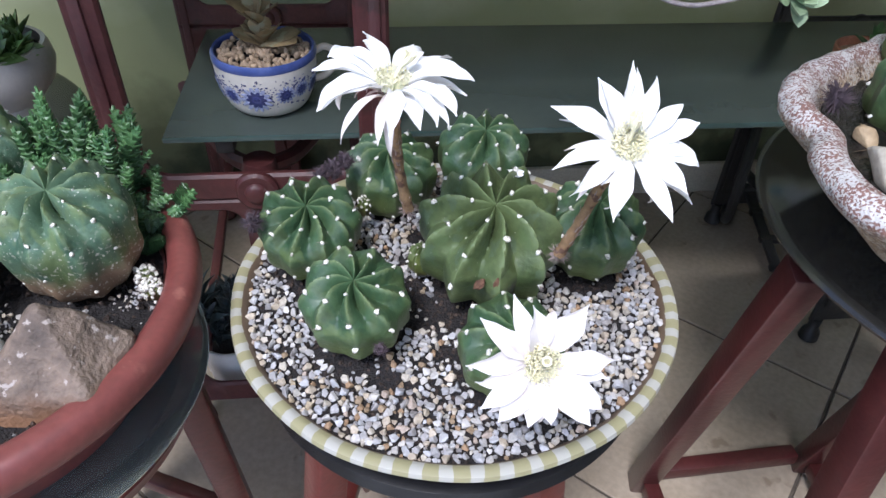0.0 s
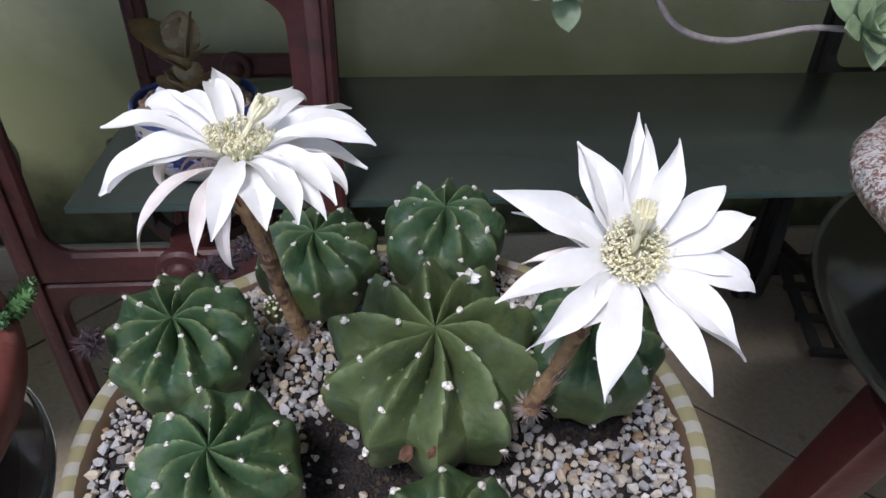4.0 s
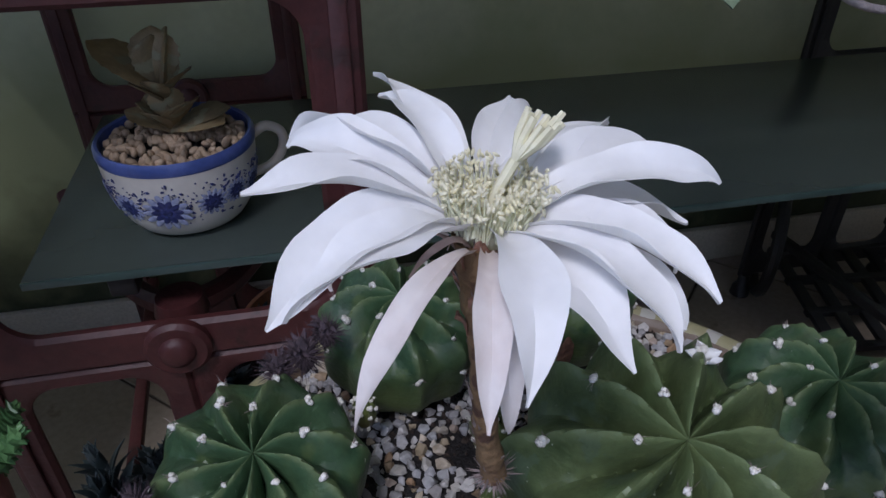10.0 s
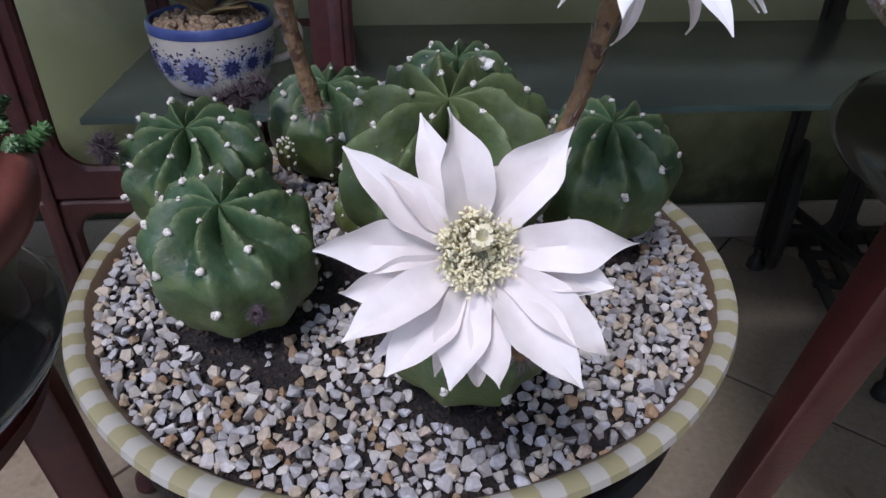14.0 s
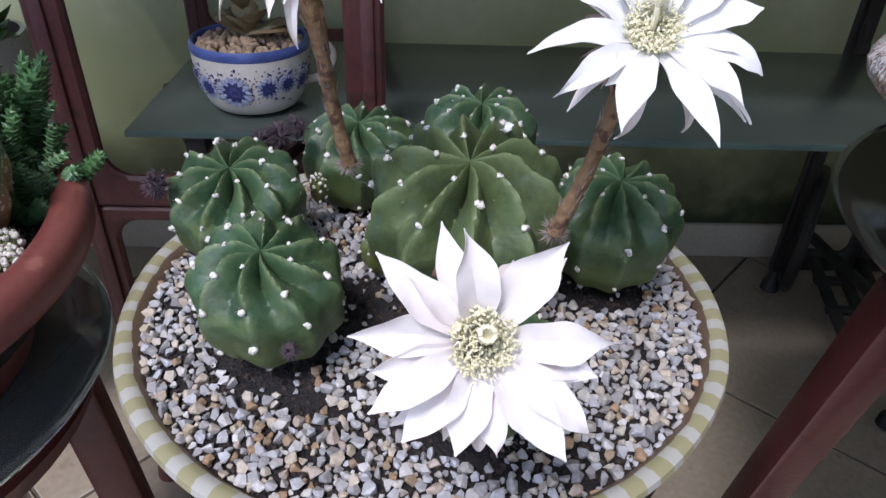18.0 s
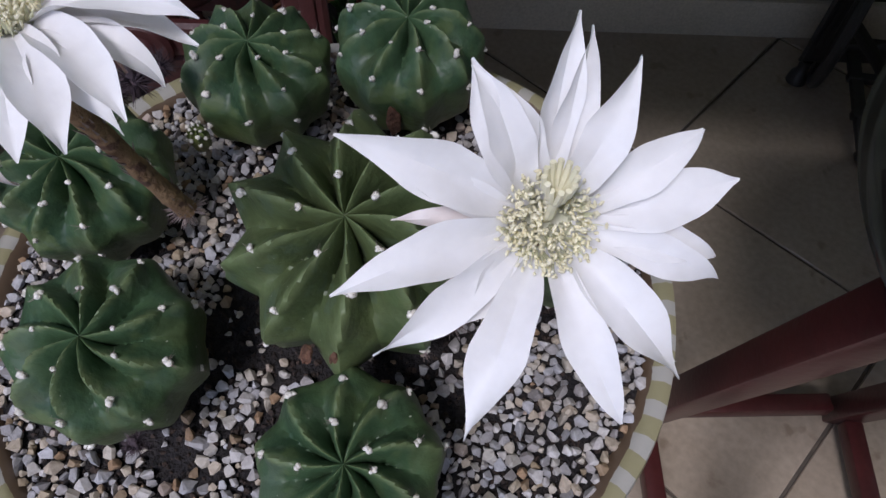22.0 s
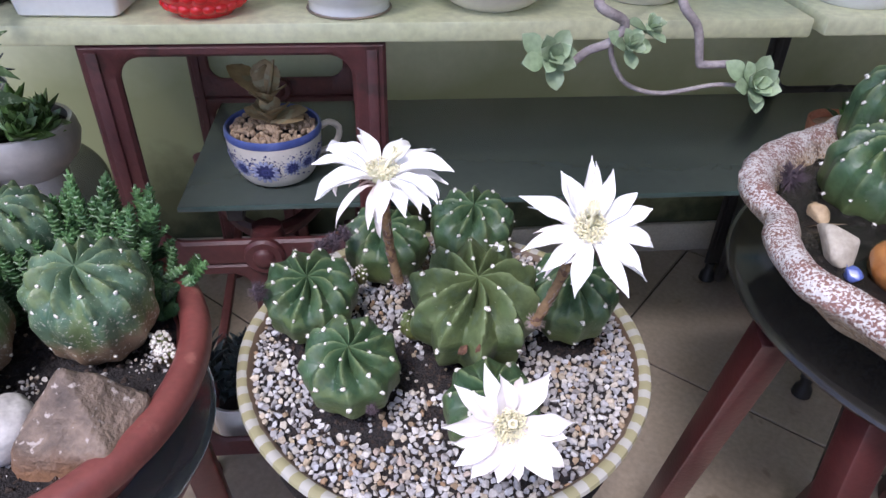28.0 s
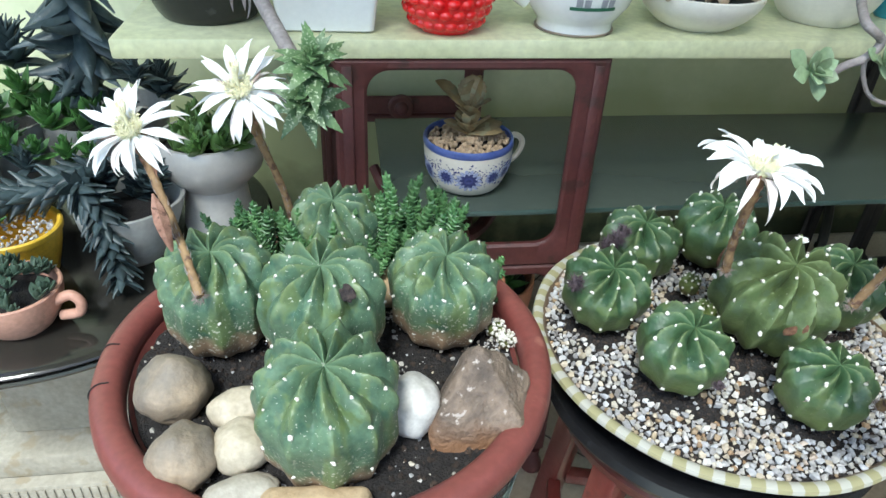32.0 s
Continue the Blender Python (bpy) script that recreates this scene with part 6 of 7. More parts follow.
for x, y, r0, r1, h, lab in ((0.158, 0.860, 0.046, 0.084, 0.046, "wide cream ceramic bowl with pieces of driftwood"), (0.362, 0.890, 0.050, 0.082, 0.07, "cream ceramic bowl holding a branching succulent")):
    b = thing("bowl_planter", lab, "bowl", pose(x, y, TOP), "pots on the shelf")
    part("bowl", ring_of(bowl_profile(r0, r1, h, 0.006, 0.9), 64), M["cream_glaze"], b)
    part("filling", lathe([(r1 * 0.7, h * 0.62), (r1 * 0.86, h * 0.78), (r1 * 0.5, h * 0.86), (0.004, h * 0.88)], 32), M["soil"], b, "dark soil")
    if r0 < 0.05:
        for k, (px, py, ln, aa) in enumerate(((-0.05, -0.045, 0.05, 20), (-0.01, -0.062, 0.035, 100), (0.03, -0.05, 0.06, -15), (0.0, -0.03, 0.07, 170), (0.05, -0.03, 0.05, 30))):
            u = Vector((math.cos(radians(aa)), math.sin(radians(aa)), 0)) * ln / 2
            c = Vector((px, py, h + 0.002))
            part("driftwood", tube(smooth_path([c - u, c + Vector((0, 0, 0.006)), c + u - Vector((0, 0, 0.006))], 5), lambda s: 0.006 - 0.003 * s, 8), M["wood_bits"], b, "short weathered piece of wood")
for x, s in ((0.500, 1.0), (0.575, 1.05)):
    solo("flower_pot", ring_of(bowl_profile(0.030 * s, 0.038 * s, 0.075, 0.004, 1.0), 48), M["sky_blue"], "small light blue glazed pot on the shelf", "pot", pose(x, 0.905, TOP if x < 0.55 else 0.8425), "pots on the shelf")
solo("flower_pot", ring_of(bowl_profile(0.050, 0.066, 0.075, 0.006, 0.8), 56), M["white_glaze"], "white ribbed ceramic pot at the board's end", "pot", pose(0.640, 0.850, 0.8425), "pots on the shelf")
blackpot = thing("aloe_pot", "black pot with a drooping spotted aloe", "potted aloe", pose(-0.498, 0.895, TOP), "pots on the shelf")
part("pot", ring_of(bowl_profile(0.060, 0.088, 0.10, 0.006, 0.9), 64), M["black_gloss"], blackpot)
aloe_leaves = [leaf_mesh("leaf", 0.062, 0.0105, 0.004, M["leaf_aloe"], 35, -10 - 12 * k, k, 0.20, 1.3, 0.4, 0.3) for k in range(3)]
part("stem", tube(smooth_path([(0.02, -0.03, 0.09), (0.06, -0.100, 0.075), (0.10, -0.20, 0.040), (0.130, -0.285, 0.016)], 6), 0.008, 10), M["branch"], blackpot, "bare hanging stem")
grey_leaves = [leaf_mesh("leaf", 0.055, 0.006, 0.003, M["branch"], 10, -50, k, 0.15, 1.3, 0.3, 0.3) for k in range(2)]
rosette(blackpot, Matrix.Translation((0.055, -0.10, 0.068)), grey_leaves, 7, -60, 20, 3, 0.9)
rosette(blackpot, Matrix.Translation((0.138, -0.300, 0.024)) @ Matrix.Rotation(radians(35), 4, "X") @ Matrix.Rotation(radians(10), 4, "Y"), aloe_leaves, 22, -20, 70, 4, 0.85, 0.02)
rosette(blackpot, Matrix.Translation((0.132, -0.300, -0.010)) @ Matrix.Rotation(radians(50), 4, "X"), aloe_leaves, 22, -25, 60, 5, 0.80, 0.02)

clay_pot = thing("clay_pot", "small round clay pot with a green plant", "pot", pose(0.735, 0.905, 0.5785), "pots on the glass shelf")
part("pot", ring_of(bowl_profile(0.030, 0.050, 0.058, 0.005, 0.7), 48), M["clay"], clay_pot)
part("filling", lathe([(0.030, 0.036), (0.044, 0.047), (0.02, 0.051), (0.002, 0.052)], 28), M["tan_pebble"], clay_pot, "tan grit")
clay_leaves = [leaf_mesh("leaf", 0.035, 0.008, 0.003, M["leaf_green"], 40, 10, k, 0, 1.8, 0.3, 0.5) for k in range(2)]
clay_plant = thing("small_succulent", "small green plant in a clay pot", "succulent", pose(0.735, 0.905, 0.630), "pots on the glass shelf")
rosette(clay_plant, pose(0, 0, 0), clay_leaves, 16, 10, 80, 21, 1.0, 0.03)

# ---- bare branches with pale rosettes that hang before the board ----
pale = [leaf_mesh("leaf", 0.030, 0.0085, 0.0030, M["leaf_pale"], 25 - 14 * k, -6 + 16 * k, k, 0, 2.2, 0.42, 0.62, 0.22) for k in range(3)]
suc = thing("branching_succulent", "succulent with bare mauve branches and pale green rosettes", "succulent", pose(0.33, 0.80, 0.90))
BR = [
    [(0.10, 0.07, 0.0), (-0.03, -0.06, 0.02), (-0.107, -0.18, 0.010), (-0.078, -0.18, -0.012), (-0.089, -0.18, -0.031), (-0.111, -0.18, -0.040), (-0.126, -0.175, -0.054), (-0.150, -0.175, -0.050)],
    [(0.10, 0.07, 0.0), (0.03, -0.06, 0.035), (-0.021, -0.17, 0.009), (-0.003, -0.18, -0.018), (0.007, -0.18, -0.052), (0.012, -0.182, -0.055), (0.045, -0.185, -0.055), (0.055, -0.19, -0.068)],
    [(-0.089, -0.18, -0.033), (-0.083, -0.18, -0.052), (-0.064, -0.18, -0.076), (-0.026, -0.18, -0.086), (0.027, -0.182, -0.077), (0.052, -0.19, -0.075)],
]
for k, b in enumerate(BR):
    part("branch", tube(smooth_path(b, 7), lambda s, q=(0.0055, 0.005, 0.0028)[k]: q * (1 - 0.25 * s), 10), M["branch"], suc)
for at, n, size, tip in (((-0.150, -0.178, -0.049), 13, 1.30, (0.1, -0.85, 0.5)), ((-0.075, -0.185, -0.035), 11, 0.95, (0.1, -0.8, 0.6)), ((0.058, -0.195, -0.074), 15, 1.20, (0.1, -0.8, 0.55)), ((-0.055, -0.18, -0.022), 9, 0.8, (0.3, -0.5, 0.8))):
    rosette(suc, Matrix.Translation(at) @ Vector(tip).to_track_quat("Z", "Y").to_matrix().to_4x4(), pale, n, -8, 62, int(n * 7), size, 0.008)

# ---- shell dish on the dark stand ----
STAND = 0.656
round_stool("dark wooden plant stand with a round dark glass top", (0.644, 0.458), STAND, 0.272, M["dark_glass"], M["dark_wood"], 4, 0.215, 0.235, 0.022, 0.016, 0.010, 12.0, 0.2,
            bars=(("leg", (0.420, 0.605, 0.002), (0.400, 0.448, 0.630), 0.036), ("leg", (0.715, 0.618, 0.002), (0.690, 0.470, 0.628), 0.036), ("leg", (0.450, 0.300, 0.002), (0.452, 0.352, 0.628), 0.036), ("leg", (0.92, 0.66, 0.002), (0.86, 0.56, 0.628), 0.036),
                  ("rail", (0.448, 0.606, 0.036), (0.690, 0.617, 0.036), 0.026), ("rail", (0.712, 0.590, 0.036), (0.690, 0.300, 0.036), 0.026), ("rail", (0.422, 0.578, 0.036), (0.425, 0.300, 0.036), 0.026)))
SC = Vector((0.600, 0.440, STAND + 0.001))
# heading and reach of the dish's scalloped edge
SCALLOPS = [(20, .262), (40, .246), (60, .262), (80, .240), (97, .234), (118, .224), (134, .232), (148, .249), (159, .255), (167, .257), (174, .241), (180, .258), (187, .270), (198, .288), (204, .277), (213, .283), (228, .290), (240, .270), (255, .288), (270, .268), (288, .284), (305, .262), (325, .276), (345, .256), (360, .270)]


def shell_reach(a):
    d = (math.degrees(a) % 360)
    xs, ys = [q[0] - 360 for q in SCALLOPS[-3:]] + [q[0] for q in SCALLOPS], [q[1] for q in SCALLOPS[-3:]] + [q[1] for q in SCALLOPS]
    return sum(float(np.interp(d + o, xs, ys)) for o in (-3, -1, 0, 1, 3)) / 5


def shell_dish(prof, closed=False):
    """A fan-shaped dish: a thick wavy lip that rises and falls, over a mottled outer wall."""
    bm = bmesh.new()
    seg, loops = 300, []
    for k, off, z in prof:
        ring = []
        for i in range(seg):
            a = 2 * math.pi * i / seg
            r = shell_reach(a) * k + off
            p = Vector((r * math.cos(a), r * math.sin(a), z))
            if z > 0.05:
                p.z += 0.006 * (shell_reach(a) - 0.25) / 0.03 - 0.030 * max(0.0, 1 - abs((math.degrees(a) - 72) / 24)) ** 0.7
                p += Vector((math.cos(a), math.sin(a), 0.7)) * (0.0022 * noise.noise(p * 38) + 0.0012 * noise.noise(p * 120))
            ring.append(bm.verts.new(p))
        loops.append(ring)
    for lo, hi in zip(loops, loops[1:] + (loops[:1] if closed else [])):
        for i in range(seg):
            bm.faces.new((lo[i], lo[(i + 1) % seg], hi[(i + 1) % seg], hi[i]))
    if not closed:
        bm.faces.new(loops[0][::-1])
        bm.faces.new(loops[-1])
    return bm


shell = thing("shell_planter", "large scalloped shell dish, red clay with crackled white wash", "planter dish", Matrix.Translation(SC))
part("dish", shell_dish(((0.42, 0, 0.0), (0.52, 0, 0.004), (0.76, 0, 0.046), (0.90, 0, 0.076), (1, -0.010, 0.090), (1, -0.014, 0.0935), (1, -0.030, 0.090), (1, -0.044, 0.078), (0.4, 0, 0.066))), M["shell"], shell)
part("lip", shell_dish(((1, -0.009, 0.0905), (1, -0.001, 0.099), (1, 0.0, 0.106), (1, -0.004, 0.113), (1, -0.012, 0.1175), (1, -0.021, 0.116), (1, -0.030, 0.108), (1, -0.036, 0.098), (1, -0.040, 0.090), (1, -0.024, 0.0925)), True), M["shell"], shell, "thick wavy lip with a crackled white wash")
solo("potting_soil", disc_sheet(SC.x, SC.y, 0.222, lambda x, y: SC.z + 0.089 + 0.004 * noise.noise(Vector((x * 60, y * 60, 2))) + 0.002 * noise.noise(Vector((x * 250, y * 250, 2))), 50, SC.z + 0.067), M["wet_soil"], "dark wet soil in the shell dish", "soil", kind="stuff")
cactus("bright green ribbed globe cactus in the shell dish", (0.492, 0.500, 0.812), 0.054, 0.098, 11, 5, 41, M["cactus"], 0.15, 1.3, 2.7, 0.2, group="cacti in the shell dish")
sc2 = cactus("small green cactus with a withered stem in the shell dish", (0.545, 0.590, 0.842), 0.040, 0.115, 10, 3, 43, M["cactus"], 0.15, 1.3, 2.6, 0.2, group="cacti in the shell dish")
withered("withered brown stem leaning on a cactus", (0.528, 0.575, 0.856), 0.016, 8)
withered("withered dark bloom by the shell's edge", (0.410, 0.520, 0.766), 0.016, 9)
for sd, at, sz, mt, lab in ((31, (0.408, 0.425, 0.756), (0.032, 0.020, 0.014), "stone_beige", "pale pink angular quartz piece"), (32, (0.440, 0.380, 0.757), (0.034, 0.026, 0.020), "amber", "glossy rounded orange brown stone"), (33, (0.400, 0.388, 0.751), (0.011, 0.009, 0.007), "blue_glaze", "small cobalt blue glass pebble"),
                            (34, (0.420, 0.478, 0.752), (0.014, 0.012, 0.010), "stone_tan", "small tan stone by the edge")):
    solo("stone", cut_rock(sd, *sz) if mt != "amber" else rounded_stone(sd, *sz), M[mt], lab, "stone", pose(*at, 0, 10, sd * 20), "stones in the shell dish")

# ---- left: glass table with pots ----
lt = thing("glass_side_table", "round glass side table on a pale concrete pedestal", "side table", pose(-0.82, 0.985, 0))
part("top", lathe([(0.2, 0.450), (0.350, 0.450), (0.357, 0.4525), (0.36, 0.456), (0.357, 0.4595), (0.350, 0.462), (0.2, 0.462)], 96), M["dark_glass"], lt, "dark greenish glass top with a double edge")
part("edge_ring", ring_of([(0.352 + 0.0055 * math.cos(q), 0.4435 + 0.0055 * math.sin(q)) for q in [k * 0.785 for k in range(8)]], 96), M["dark_glass"], lt)
part("column", box(-0.085, 0.125, -0.16, 0.05, 0.155, 0.4375, 0.006), M["concrete"], lt)
part("slab", box(-0.145, 0.165, -0.215, 0.10, 0.105, 0.1545, 0.008), M["concrete"], lt)
part("slab", box(-0.165, 0.185, -0.235, 0.12, 0.050, 0.1045, 0.008), M["concrete"], lt)
for x in (-0.14, 0.14):
    for y in (-0.21, 0.085):
        part("foot", box(x - 0.035, x + 0.035, y - 0.02, y + 0.03, 0.001, 0.0495, 0.004), M["concrete"], lt)
for k in range(25):
    x = -0.158 + 0.0139 * k
    part("groove_rib", box(x - 0.005, x + 0.005, -0.2375, -0.2345, 0.058, 0.097, 0.001), M["concrete"], lt)

LT = 0.4625
mug = thing("mug_planter", "pinkish clay mug planter with a round handle", "mug planter", pose(-0.775, 0.735, LT), "pots on the glass table")
part("body", ring_of(bowl_profile(0.036, 0.062, 0.062, 0.006, 0.85), 56), M["pink_clay"], mug)
part("handle", tube(smooth_path([(0.057, 0, 0.046), (0.078, 0.002, 0.056), (0.090, 0.002, 0.045), (0.084, 0.002, 0.028), (0.060, 0, 0.022)], 7), 0.007, 12), M["pink_clay"], mug, "round clay handle", Matrix.Rotation(radians(-12), 4, "Z"))
part("filling", lathe([(0.030, 0.035), (0.053, 0.046), (0.03, 0.050), (0.002, 0.051)], 28), M["soil"], mug, "dark soil")
small_dark = [leaf_mesh("leaf", 0.020, 0.0055, 0.0026, M["leaf_grey"], 30, 60, k, 0, 1.8, 0.3, 0.5) for k in range(2)]
rng = random.Random(6)
mplant = thing("small_succulent", "low clump of dark blue-green rosettes in the mug", "succulent", pose(-0.775, 0.735, LT + 0.050), "succulents on the glass table")
for k in range(34):
    a, d = rng.uniform(0, 6.28), 0.052 * math.sqrt(rng.random())
    rosette(mplant, pose(d * math.cos(a), d * math.sin(a), 0.004 + 0.030 * (1 - (d / 0.052) ** 2) + rng.uniform(0, 0.006), rng.uniform(-25, 25), rng.uniform(-25, 25), 0), small_dark, 12, 5, 75, k, rng.uniform(0.8, 1.2))

yel = thing("yellow_pot", "yellow pot topped with white gravel", "pot", pose(-0.815, 0.862, LT), "pots on the glass table")
part("body", ring_of(bowl_profile(0.046, 0.064, 0.078, 0.005, 1.2), 56), M["yellow_glaze"], yel)
part("rim", ring_of([(0.0655, 0.070), (0.0675, 0.073), (0.0675, 0.081), (0.065, 0.083), (0.0600, 0.081), (0.0600, 0.071)], 56), M["yellow_glaze"], yel)
top_chips = [(*CHIPS[i % 10], any_pose((0.055 * math.sqrt(rng.random()) * math.cos(i * 2.4), 0.055 * math.sqrt(rng.random()) * math.sin(i * 2.4), 0.072 + rng.uniform(0, 0.004)), rng, rng.uniform(0.6, 1.0))) for i in range(170)]
joined("gravel", top_chips, M["chip_joined"], yel, "white gravel topping")["kind"] = "stuff"
mid_leaves = [leaf_mesh("leaf", 0.045, 0.0095, 0.0035, M["leaf_green"], 25, 35, k, 0, 1.6, 0.35, 0.4) for k in range(3)]
yp = thing("small_succulent", "green pointed rosette in the yellow pot", "succulent", pose(-0.850, 0.855, LT + 0.074), "succulents on the glass table")
rosette(yp, pose(0, 0, 0), mid_leaves, 16, 10, 75, 8, 1.0, 0.008)

urn = thing("urn_planter", "grey-white glazed bowl planter on a foot", "urn planter", pose(-0.545, 0.985, LT), "pots on the glass table")
part("body", ring_of([(0.0005, 0.0), (0.056, 0.0), (0.058, 0.012), (0.052, 0.050), (0.050, 0.082), (0.060, 0.092), (0.078, 0.112), (0.086, 0.138), (0.083, 0.158), (0.079, 0.166), (0.073, 0.166), (0.074, 0.150), (0.06, 0.12), (0.0005, 0.11)], 64), M["grey_glaze"], urn)
part("filling", lathe([(0.055, 0.130), (0.072, 0.150), (0.03, 0.156), (0.003, 0.157)], 28), M["soil"], urn, "dark soil")
fresh_leaves = [leaf_mesh("leaf", 0.045, 0.0115, 0.0035, M["leaf_fresh"], 25, 30, k, 0, 1.6, 0.35, 0.42) for k in range(3)]
up = thing("green_succulent", "clump of glossy green pointed rosettes", "succulent", pose(-0.545, 0.985, LT + 0.154), "succulents on the glass table")
for k in range(22):
    a, d = rng.uniform(0, 6.28), 0.064 * math.sqrt(rng.random())
    rosette(up, pose(d * math.cos(a), d * math.sin(a), rng.uniform(0, 0.012), rng.uniform(-30, 30), rng.uniform(-30, 30), 0), fresh_leaves, 12, 5, 70, k + 40, rng.uniform(0.75, 1.1), 0.006)

dark_leaves = [leaf_mesh("leaf", 0.044, 0.0088, 0.0048, M["leaf_dark"], 32, 62, k, 0, 1.5, 0.3, 0.38) for k in range(3)]
long_dark = [leaf_mesh("leaf", 0.074, 0.0125, 0.0055, M["leaf_dark"], 30, -20 + 30 * k, k, 0, 1.4, 0.4, 0.34) for k in range(3)]


def tail(parent, pts, n, seed, size, leaves):
    """A long leafy shoot: leaves overlap along a curve, tips forward."""
    rng = random.Random(seed)
    path = smooth_path(pts, 10)
    part("stem", tube(path, 0.006, 8), M["leaf_dark"], parent)
    for i in range(n):
        s = i / n
        k = min(len(path) - 2, int(s * (len(path) - 1)))
        d = (path[k + 1] - path[k]).normalized()
        q = d.to_track_quat("Z", "Y").to_matrix().to_4x4()
        z = size * (0.75 + 0.35 * math.sin(s * 3.0)) * rng.uniform(0.9, 1.1)
        put("leaf", leaves[rng.randrange(len(leaves))], parent, Matrix.Translation(path[k]) @ q @ Matrix.Rotation(i * 2.39996, 4, "Z") @ Matrix.Rotation(-radians(rng.uniform(-18, 12)), 4, "Y") @ Matrix.Diagonal((z, z, z, 1)))


def pale_pot(label, at, r0, r1, h, mt="cream_glaze", turn=0.0):
    b = thing("bowl_planter", label, "bowl", pose(*at, 0, 0, turn), "pots on the glass table")
    part("bowl", ring_of(bowl_profile(r0, r1, h, 0.006, 0.9), 56, lambda a, r, z: 1 + 0.18 * (z / h) ** 2 * max(0, math.cos(a)) ** 5), M[mt], b)
    part("filling", lathe([(r1 * 0.6, h * 0.6), (r1 * 0.85, h * 0.82), (r1 * 0.4, h * 0.9), (0.003, h * 0.9)], 28), M["soil"], b, "dark soil")
    return b


pale_pot("white duck-shaped ceramic planter with a pale beak-like spout", (-0.925, 0.985, LT), 0.042, 0.055, 0.165, "white_glaze", 190)
pale_pot("pale grey glazed bowl planter", (-0.665, 0.905, LT), 0.045, 0.074, 0.095, "dull_glaze", 20)
pale_pot("grey white planter higher at the back", (-0.930, 1.10, LT), 0.06, 0.095, 0.15, "dull_glaze", 0)
pale_pot("pale bowl planter behind the others", (-0.745, 1.13, LT), 0.07, 0.10, 0.15, "dull_glaze", 40)
tp = thing("trailing_succulent", "dark blue-green succulent with long overlapping leafy shoots", "succulent", pose(-0.690, 0.930, LT + 0.08), "succulents on the glass table")
tail(tp, [(-0.005, 0.0, 0.02), (-0.023, -0.06, 0.060), (0.002, -0.080, 0.033), (0.018, -0.105, -0.012), (0.037, -0.145, -0.055)], 120, 3, 0.95, dark_leaves)
tail(tp, [(-0.004, 0.0, 0.02), (-0.004, -0.03, 0.068), (-0.072, -0.03, 0.040), (-0.141, -0.03, 0.025), (-0.200, -0.04, 0.012)], 130, 4, 1.0, dark_leaves)
tail(tp, [(0.03, 0.01, 0.0), (0.05, 0.0, 0.035), (0.06, -0.01, 0.055)], 80, 5, 1.0, dark_leaves)
hp2 = thing("spiky_succulent", "tall dark blue-grey succulent with drooping spiky leaves", "succulent", pose(-0.735, 1.10, LT + 0.14), "succulents on the glass table")
tail(hp2, [(0.030, -0.03, 0.36), (0.020, -0.05, 0.26), (0.012, -0.05, 0.16), (0.0, -0.04, 0.07)], 80, 6, 1.25, long_dark)
rosette(hp2, pose(0.11, -0.02, 0.05), long_dark, 44, -5, 75, 7, 0.85, 0.04)
rosette(hp2, pose(-0.10, -0.04, 0.11), long_dark, 44, -5, 75, 8, 1.0, 0.04)
rosette(hp2, pose(-0.21, -0.03, 0.08), long_dark, 34, -5, 75, 9, 0.9, 0.04)
gp = thing("green_succulent", "clump of mid-green pointed rosettes", "succulent", pose(-0.82, 1.02, LT + 0.15), "succulents on the glass table")
for k in range(34):
    a, d = rng.uniform(0, 6.28), math.sqrt(rng.random())
    rosette(gp, pose(0.13 * d * math.cos(a), 0.06 * d * math.sin(a), rng.uniform(0, 0.05), rng.uniform(-30, 30), rng.uniform(-30, 30), 0), mid_leaves, 13, 5, 70, k + 70, rng.uniform(0.7, 1.1), 0.006)
pale_leaves = [leaf_mesh("leaf", 0.046, 0.0125, 0.0045, M["leaf_green"], 20, 40, k, 0, 1.4, 0.35, 0.45) for k in range(2)]
for x, y, z, n, sz, lv in ((-0.848, 0.985, 0.665, 18, 0.95, "pale"), (-0.765, 0.965, 0.650, 18, 0.95, "pale"), (-0.700, 0.975, 0.640, 22, 0.55, "dark"), (-0.735, 1.02, 0.680, 24, 0.6, "dark"), (-0.655, 0.905, 0.600, 24, 0.52, "dark"), (-0.615, 0.915, 0.590, 22, 0.5, "dark"), (-0.640, 1.01, 0.700, 26, 0.65, "dark"), (-0.805, 0.94, 0.590, 22, 0.6, "dark"), (-0.905, 0.95, 0.580, 20, 0.6, "dark"),
                           (-0.885, 0.955, 0.640, 16, 0.8, "mid"), (-0.825, 0.95, 0.615, 18, 0.85, "mid"), (-0.790, 0.955, 0.605, 18, 0.8, "mid"), (-0.745, 0.95, 0.600, 18, 0.85, "mid"), (-0.860, 0.94, 0.600, 16, 0.75, "mid"), (-0.710, 0.945, 0.610, 16, 0.7, "mid"), (-0.800, 1.00, 0.690, 16, 0.9, "mid")):
    c = thing("small_succulent", {"pale": "pale green star-shaped rosette among darker ones", "dark": "dense dark blue-green rosette of pointed leaves", "mid": "small mid-green rosette crowded among the pots"}[lv], "succulent", pose(x, y, z), "succulents on the glass table")
    rosette(c, pose(0, 0, 0, rng.uniform(5, 25), rng.uniform(-15, 15), 0), {"pale": pale_leaves, "dark": long_dark, "mid": mid_leaves}[lv], n, -5, 78, n, sz, 0.03)

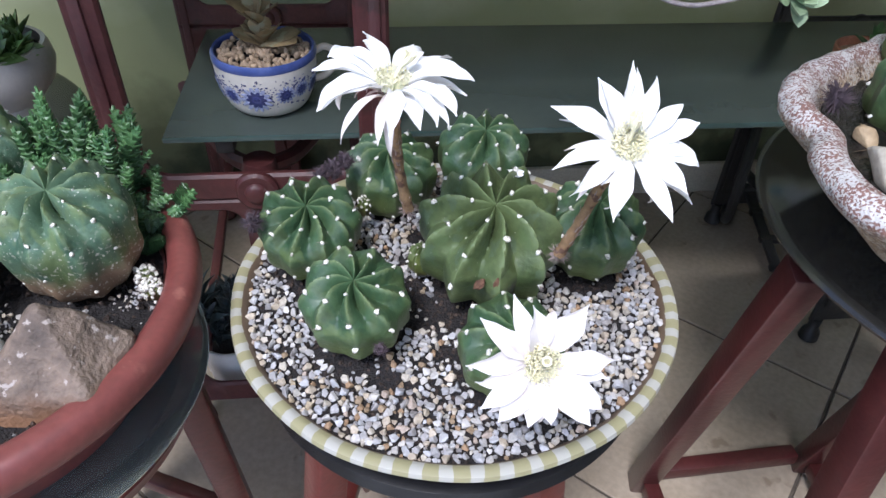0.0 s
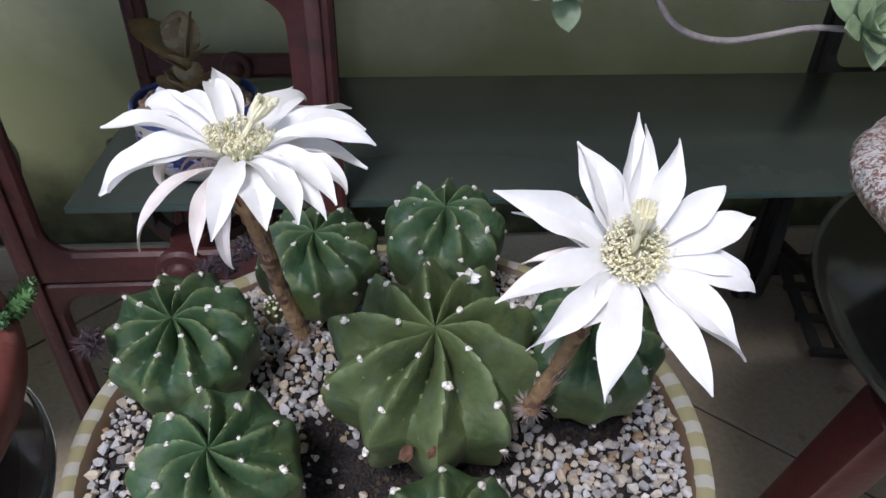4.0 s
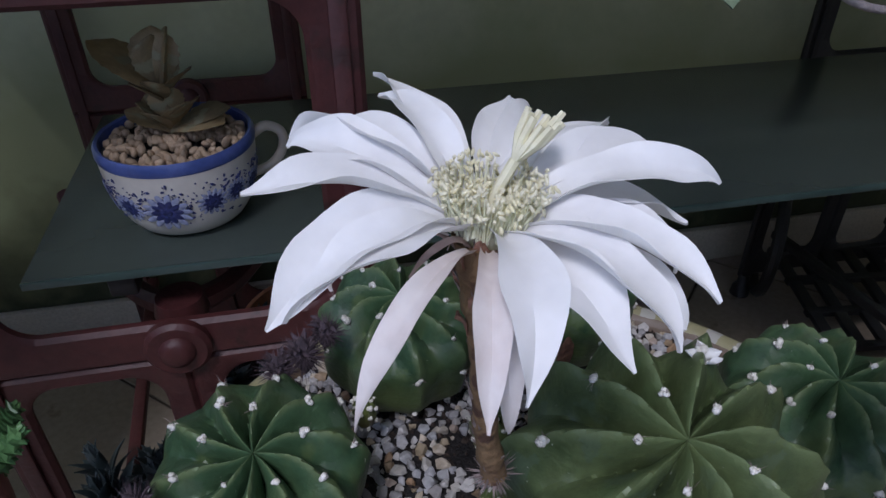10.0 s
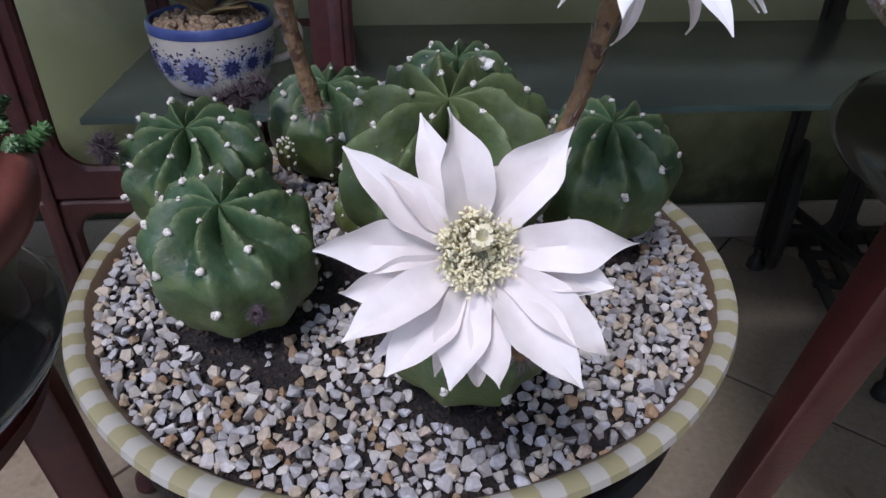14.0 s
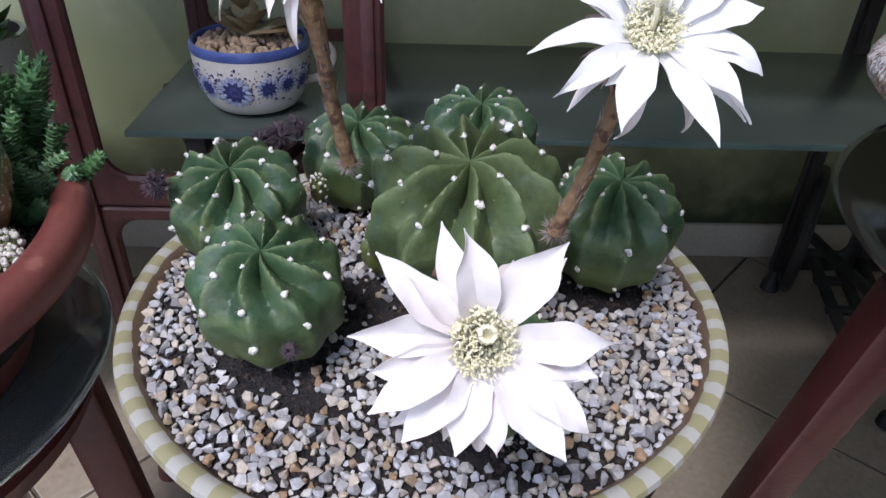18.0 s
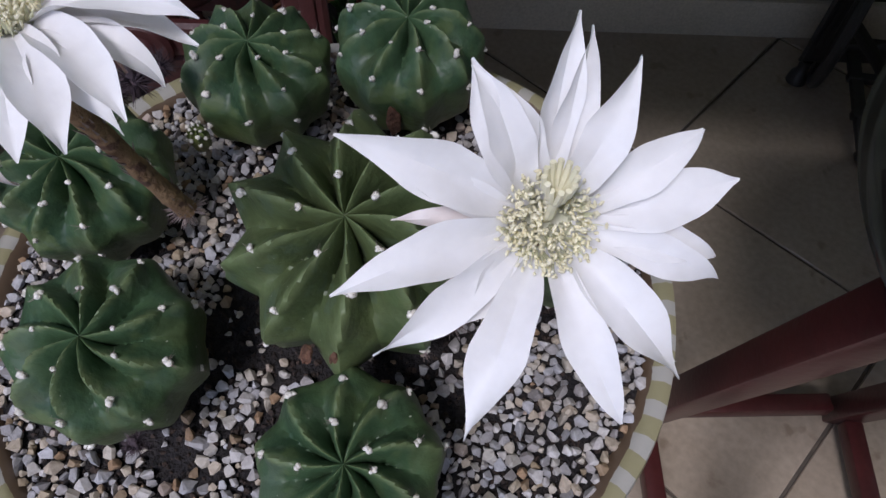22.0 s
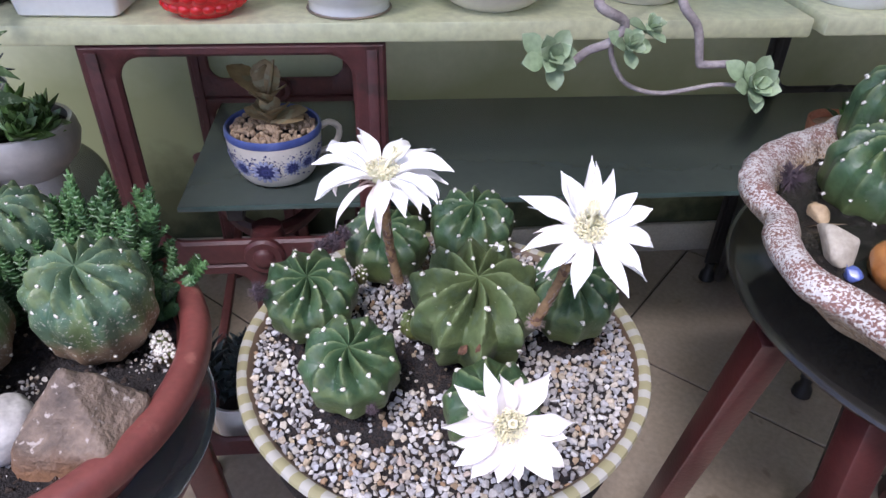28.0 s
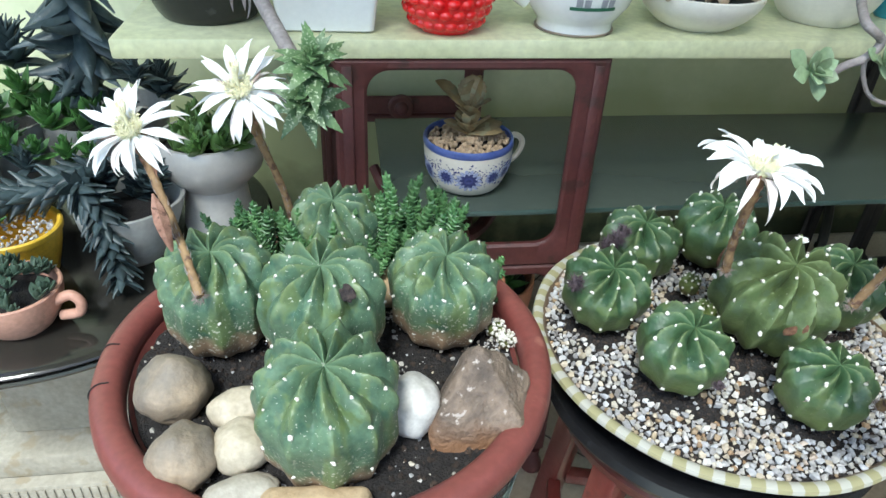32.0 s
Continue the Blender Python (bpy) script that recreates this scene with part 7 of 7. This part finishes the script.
# ---- pots on the floor behind the red iron stand ----
for x, y, r0, r1, h, mt, lab, lm in ((-0.135, 0.930, 0.050, 0.082, 0.36, "clay", "orange clay pot on the floor under the shelf", "leaf_dark"), (-0.272, 0.882, 0.046, 0.058, 0.13, "white_glaze", "small white pot on the floor with dark leaves", "leaf_dark"), (-0.05, 1.15, 0.09, 0.12, 0.22, "clay", "clay pot on the floor near the wall", "leaf_green")):
    fp = thing("floor_pot", lab, "pot", pose(x, y, 0.0005), "pots on the floor")
    part("pot", ring_of(bowl_profile(r0, r1, h, 0.007, 1.3), 56), M[mt], fp)
    part("filling", lathe([(r1 * 0.6, h * 0.8), (r1 * 0.86, h * 0.9), (0.003, h * 0.92)], 28), M["soil"], fp, "dark soil")
    lv = [leaf_mesh("leaf", 0.06, 0.009, 0.003, M[lm], 50, 10, k, 0.1, 1.6, 0.3, 0.4) for k in range(3)]
    pl = thing("potted_plant", "dark leafy plant growing in a floor pot", "plant", pose(x, y, h * 0.9), "plants on the floor")
    bushy = mt == "white_glaze"
    for k in range(26 if bushy else 7):
        a, d = rng.uniform(0, 6.28), r1 * (0.95 if bushy else 0.6) * math.sqrt(rng.random())
        rosette(pl, pose(d * math.cos(a), d * math.sin(a), rng.uniform(0.0, 0.09) if bushy else 0, rng.uniform(-30, 30), rng.uniform(-30, 30), 0), lv, 14, 5, 75, k + 90, rng.uniform(0.8, 1.2), 0.03)

# ---- floor tiles, laid on the diagonal ----
TILE, A = 0.474, radians(-42.8)
tile_bm = box(-TILE / 2 + 0.003, TILE / 2 - 0.003, -TILE / 2 + 0.003, TILE / 2 - 0.003, -0.012, 0.0, 0.0015, 1)
tile_mesh = mesh_of("floor_tile", tile_bm, M["tile"])
ux, uy = Vector((math.cos(A), math.sin(A), 0)), Vector((-math.sin(A), math.cos(A), 0))
org = Vector((0.0, 0.0, 0.0)) + uy * (1.150 - TILE / 2) + ux * (-0.363 - TILE / 2)
ROOM = (-2.46, 1.75, -1.9, 1.455)
for i in range(-10, 11):
    for j in range(-10, 9):
        c = org + ux * (i * TILE) + uy * (j * TILE)
        corners = [c + ux * (p * TILE / 2) + uy * (q * TILE / 2) for p in (-1, 1) for q in (-1, 1)]
        out = [k for k, (n, d) in enumerate((((-1, 0), -ROOM[0]), ((1, 0), ROOM[1]), ((0, -1), -ROOM[2]), ((0, 1), ROOM[3]))) if any(v.x * n[0] + v.y * n[1] > d for v in corners)]
        if not out:
            put("floor_tile", tile_mesh, floor, Matrix.LocRotScale((c.x, c.y, 0.0), Euler((0, 0, A)), None))
            continue
        # tiles cut along the walls
        place = Matrix.LocRotScale((c.x, c.y, 0.0), Euler((0, 0, A)), None)
        bm = bmesh.new()
        bm.from_mesh(tile_mesh)
        bm.transform(place)
        for k in out:
            n = ((-1, 0, 0), (1, 0, 0), (0, -1, 0), (0, 1, 0))[k]
            at = ((ROOM[0], 0, 0), (ROOM[1], 0, 0), (0, ROOM[2], 0), (0, ROOM[3], 0))[k]
            geom = bm.verts[:] + bm.edges[:] + bm.faces[:]
            cut = bmesh.ops.bisect_plane(bm, geom=geom, plane_co=at, plane_no=n, clear_outer=True)
            bmesh.ops.contextual_create(bm, geom=[e for e in cut["geom_cut"] if isinstance(e, bmesh.types.BMEdge)])
        if bm.faces:
            bm.transform(place.inverted())
            put("floor_tile", mesh_of("floor_tile", bm, M["tile"]), floor, place)
        else:
            bm.free()
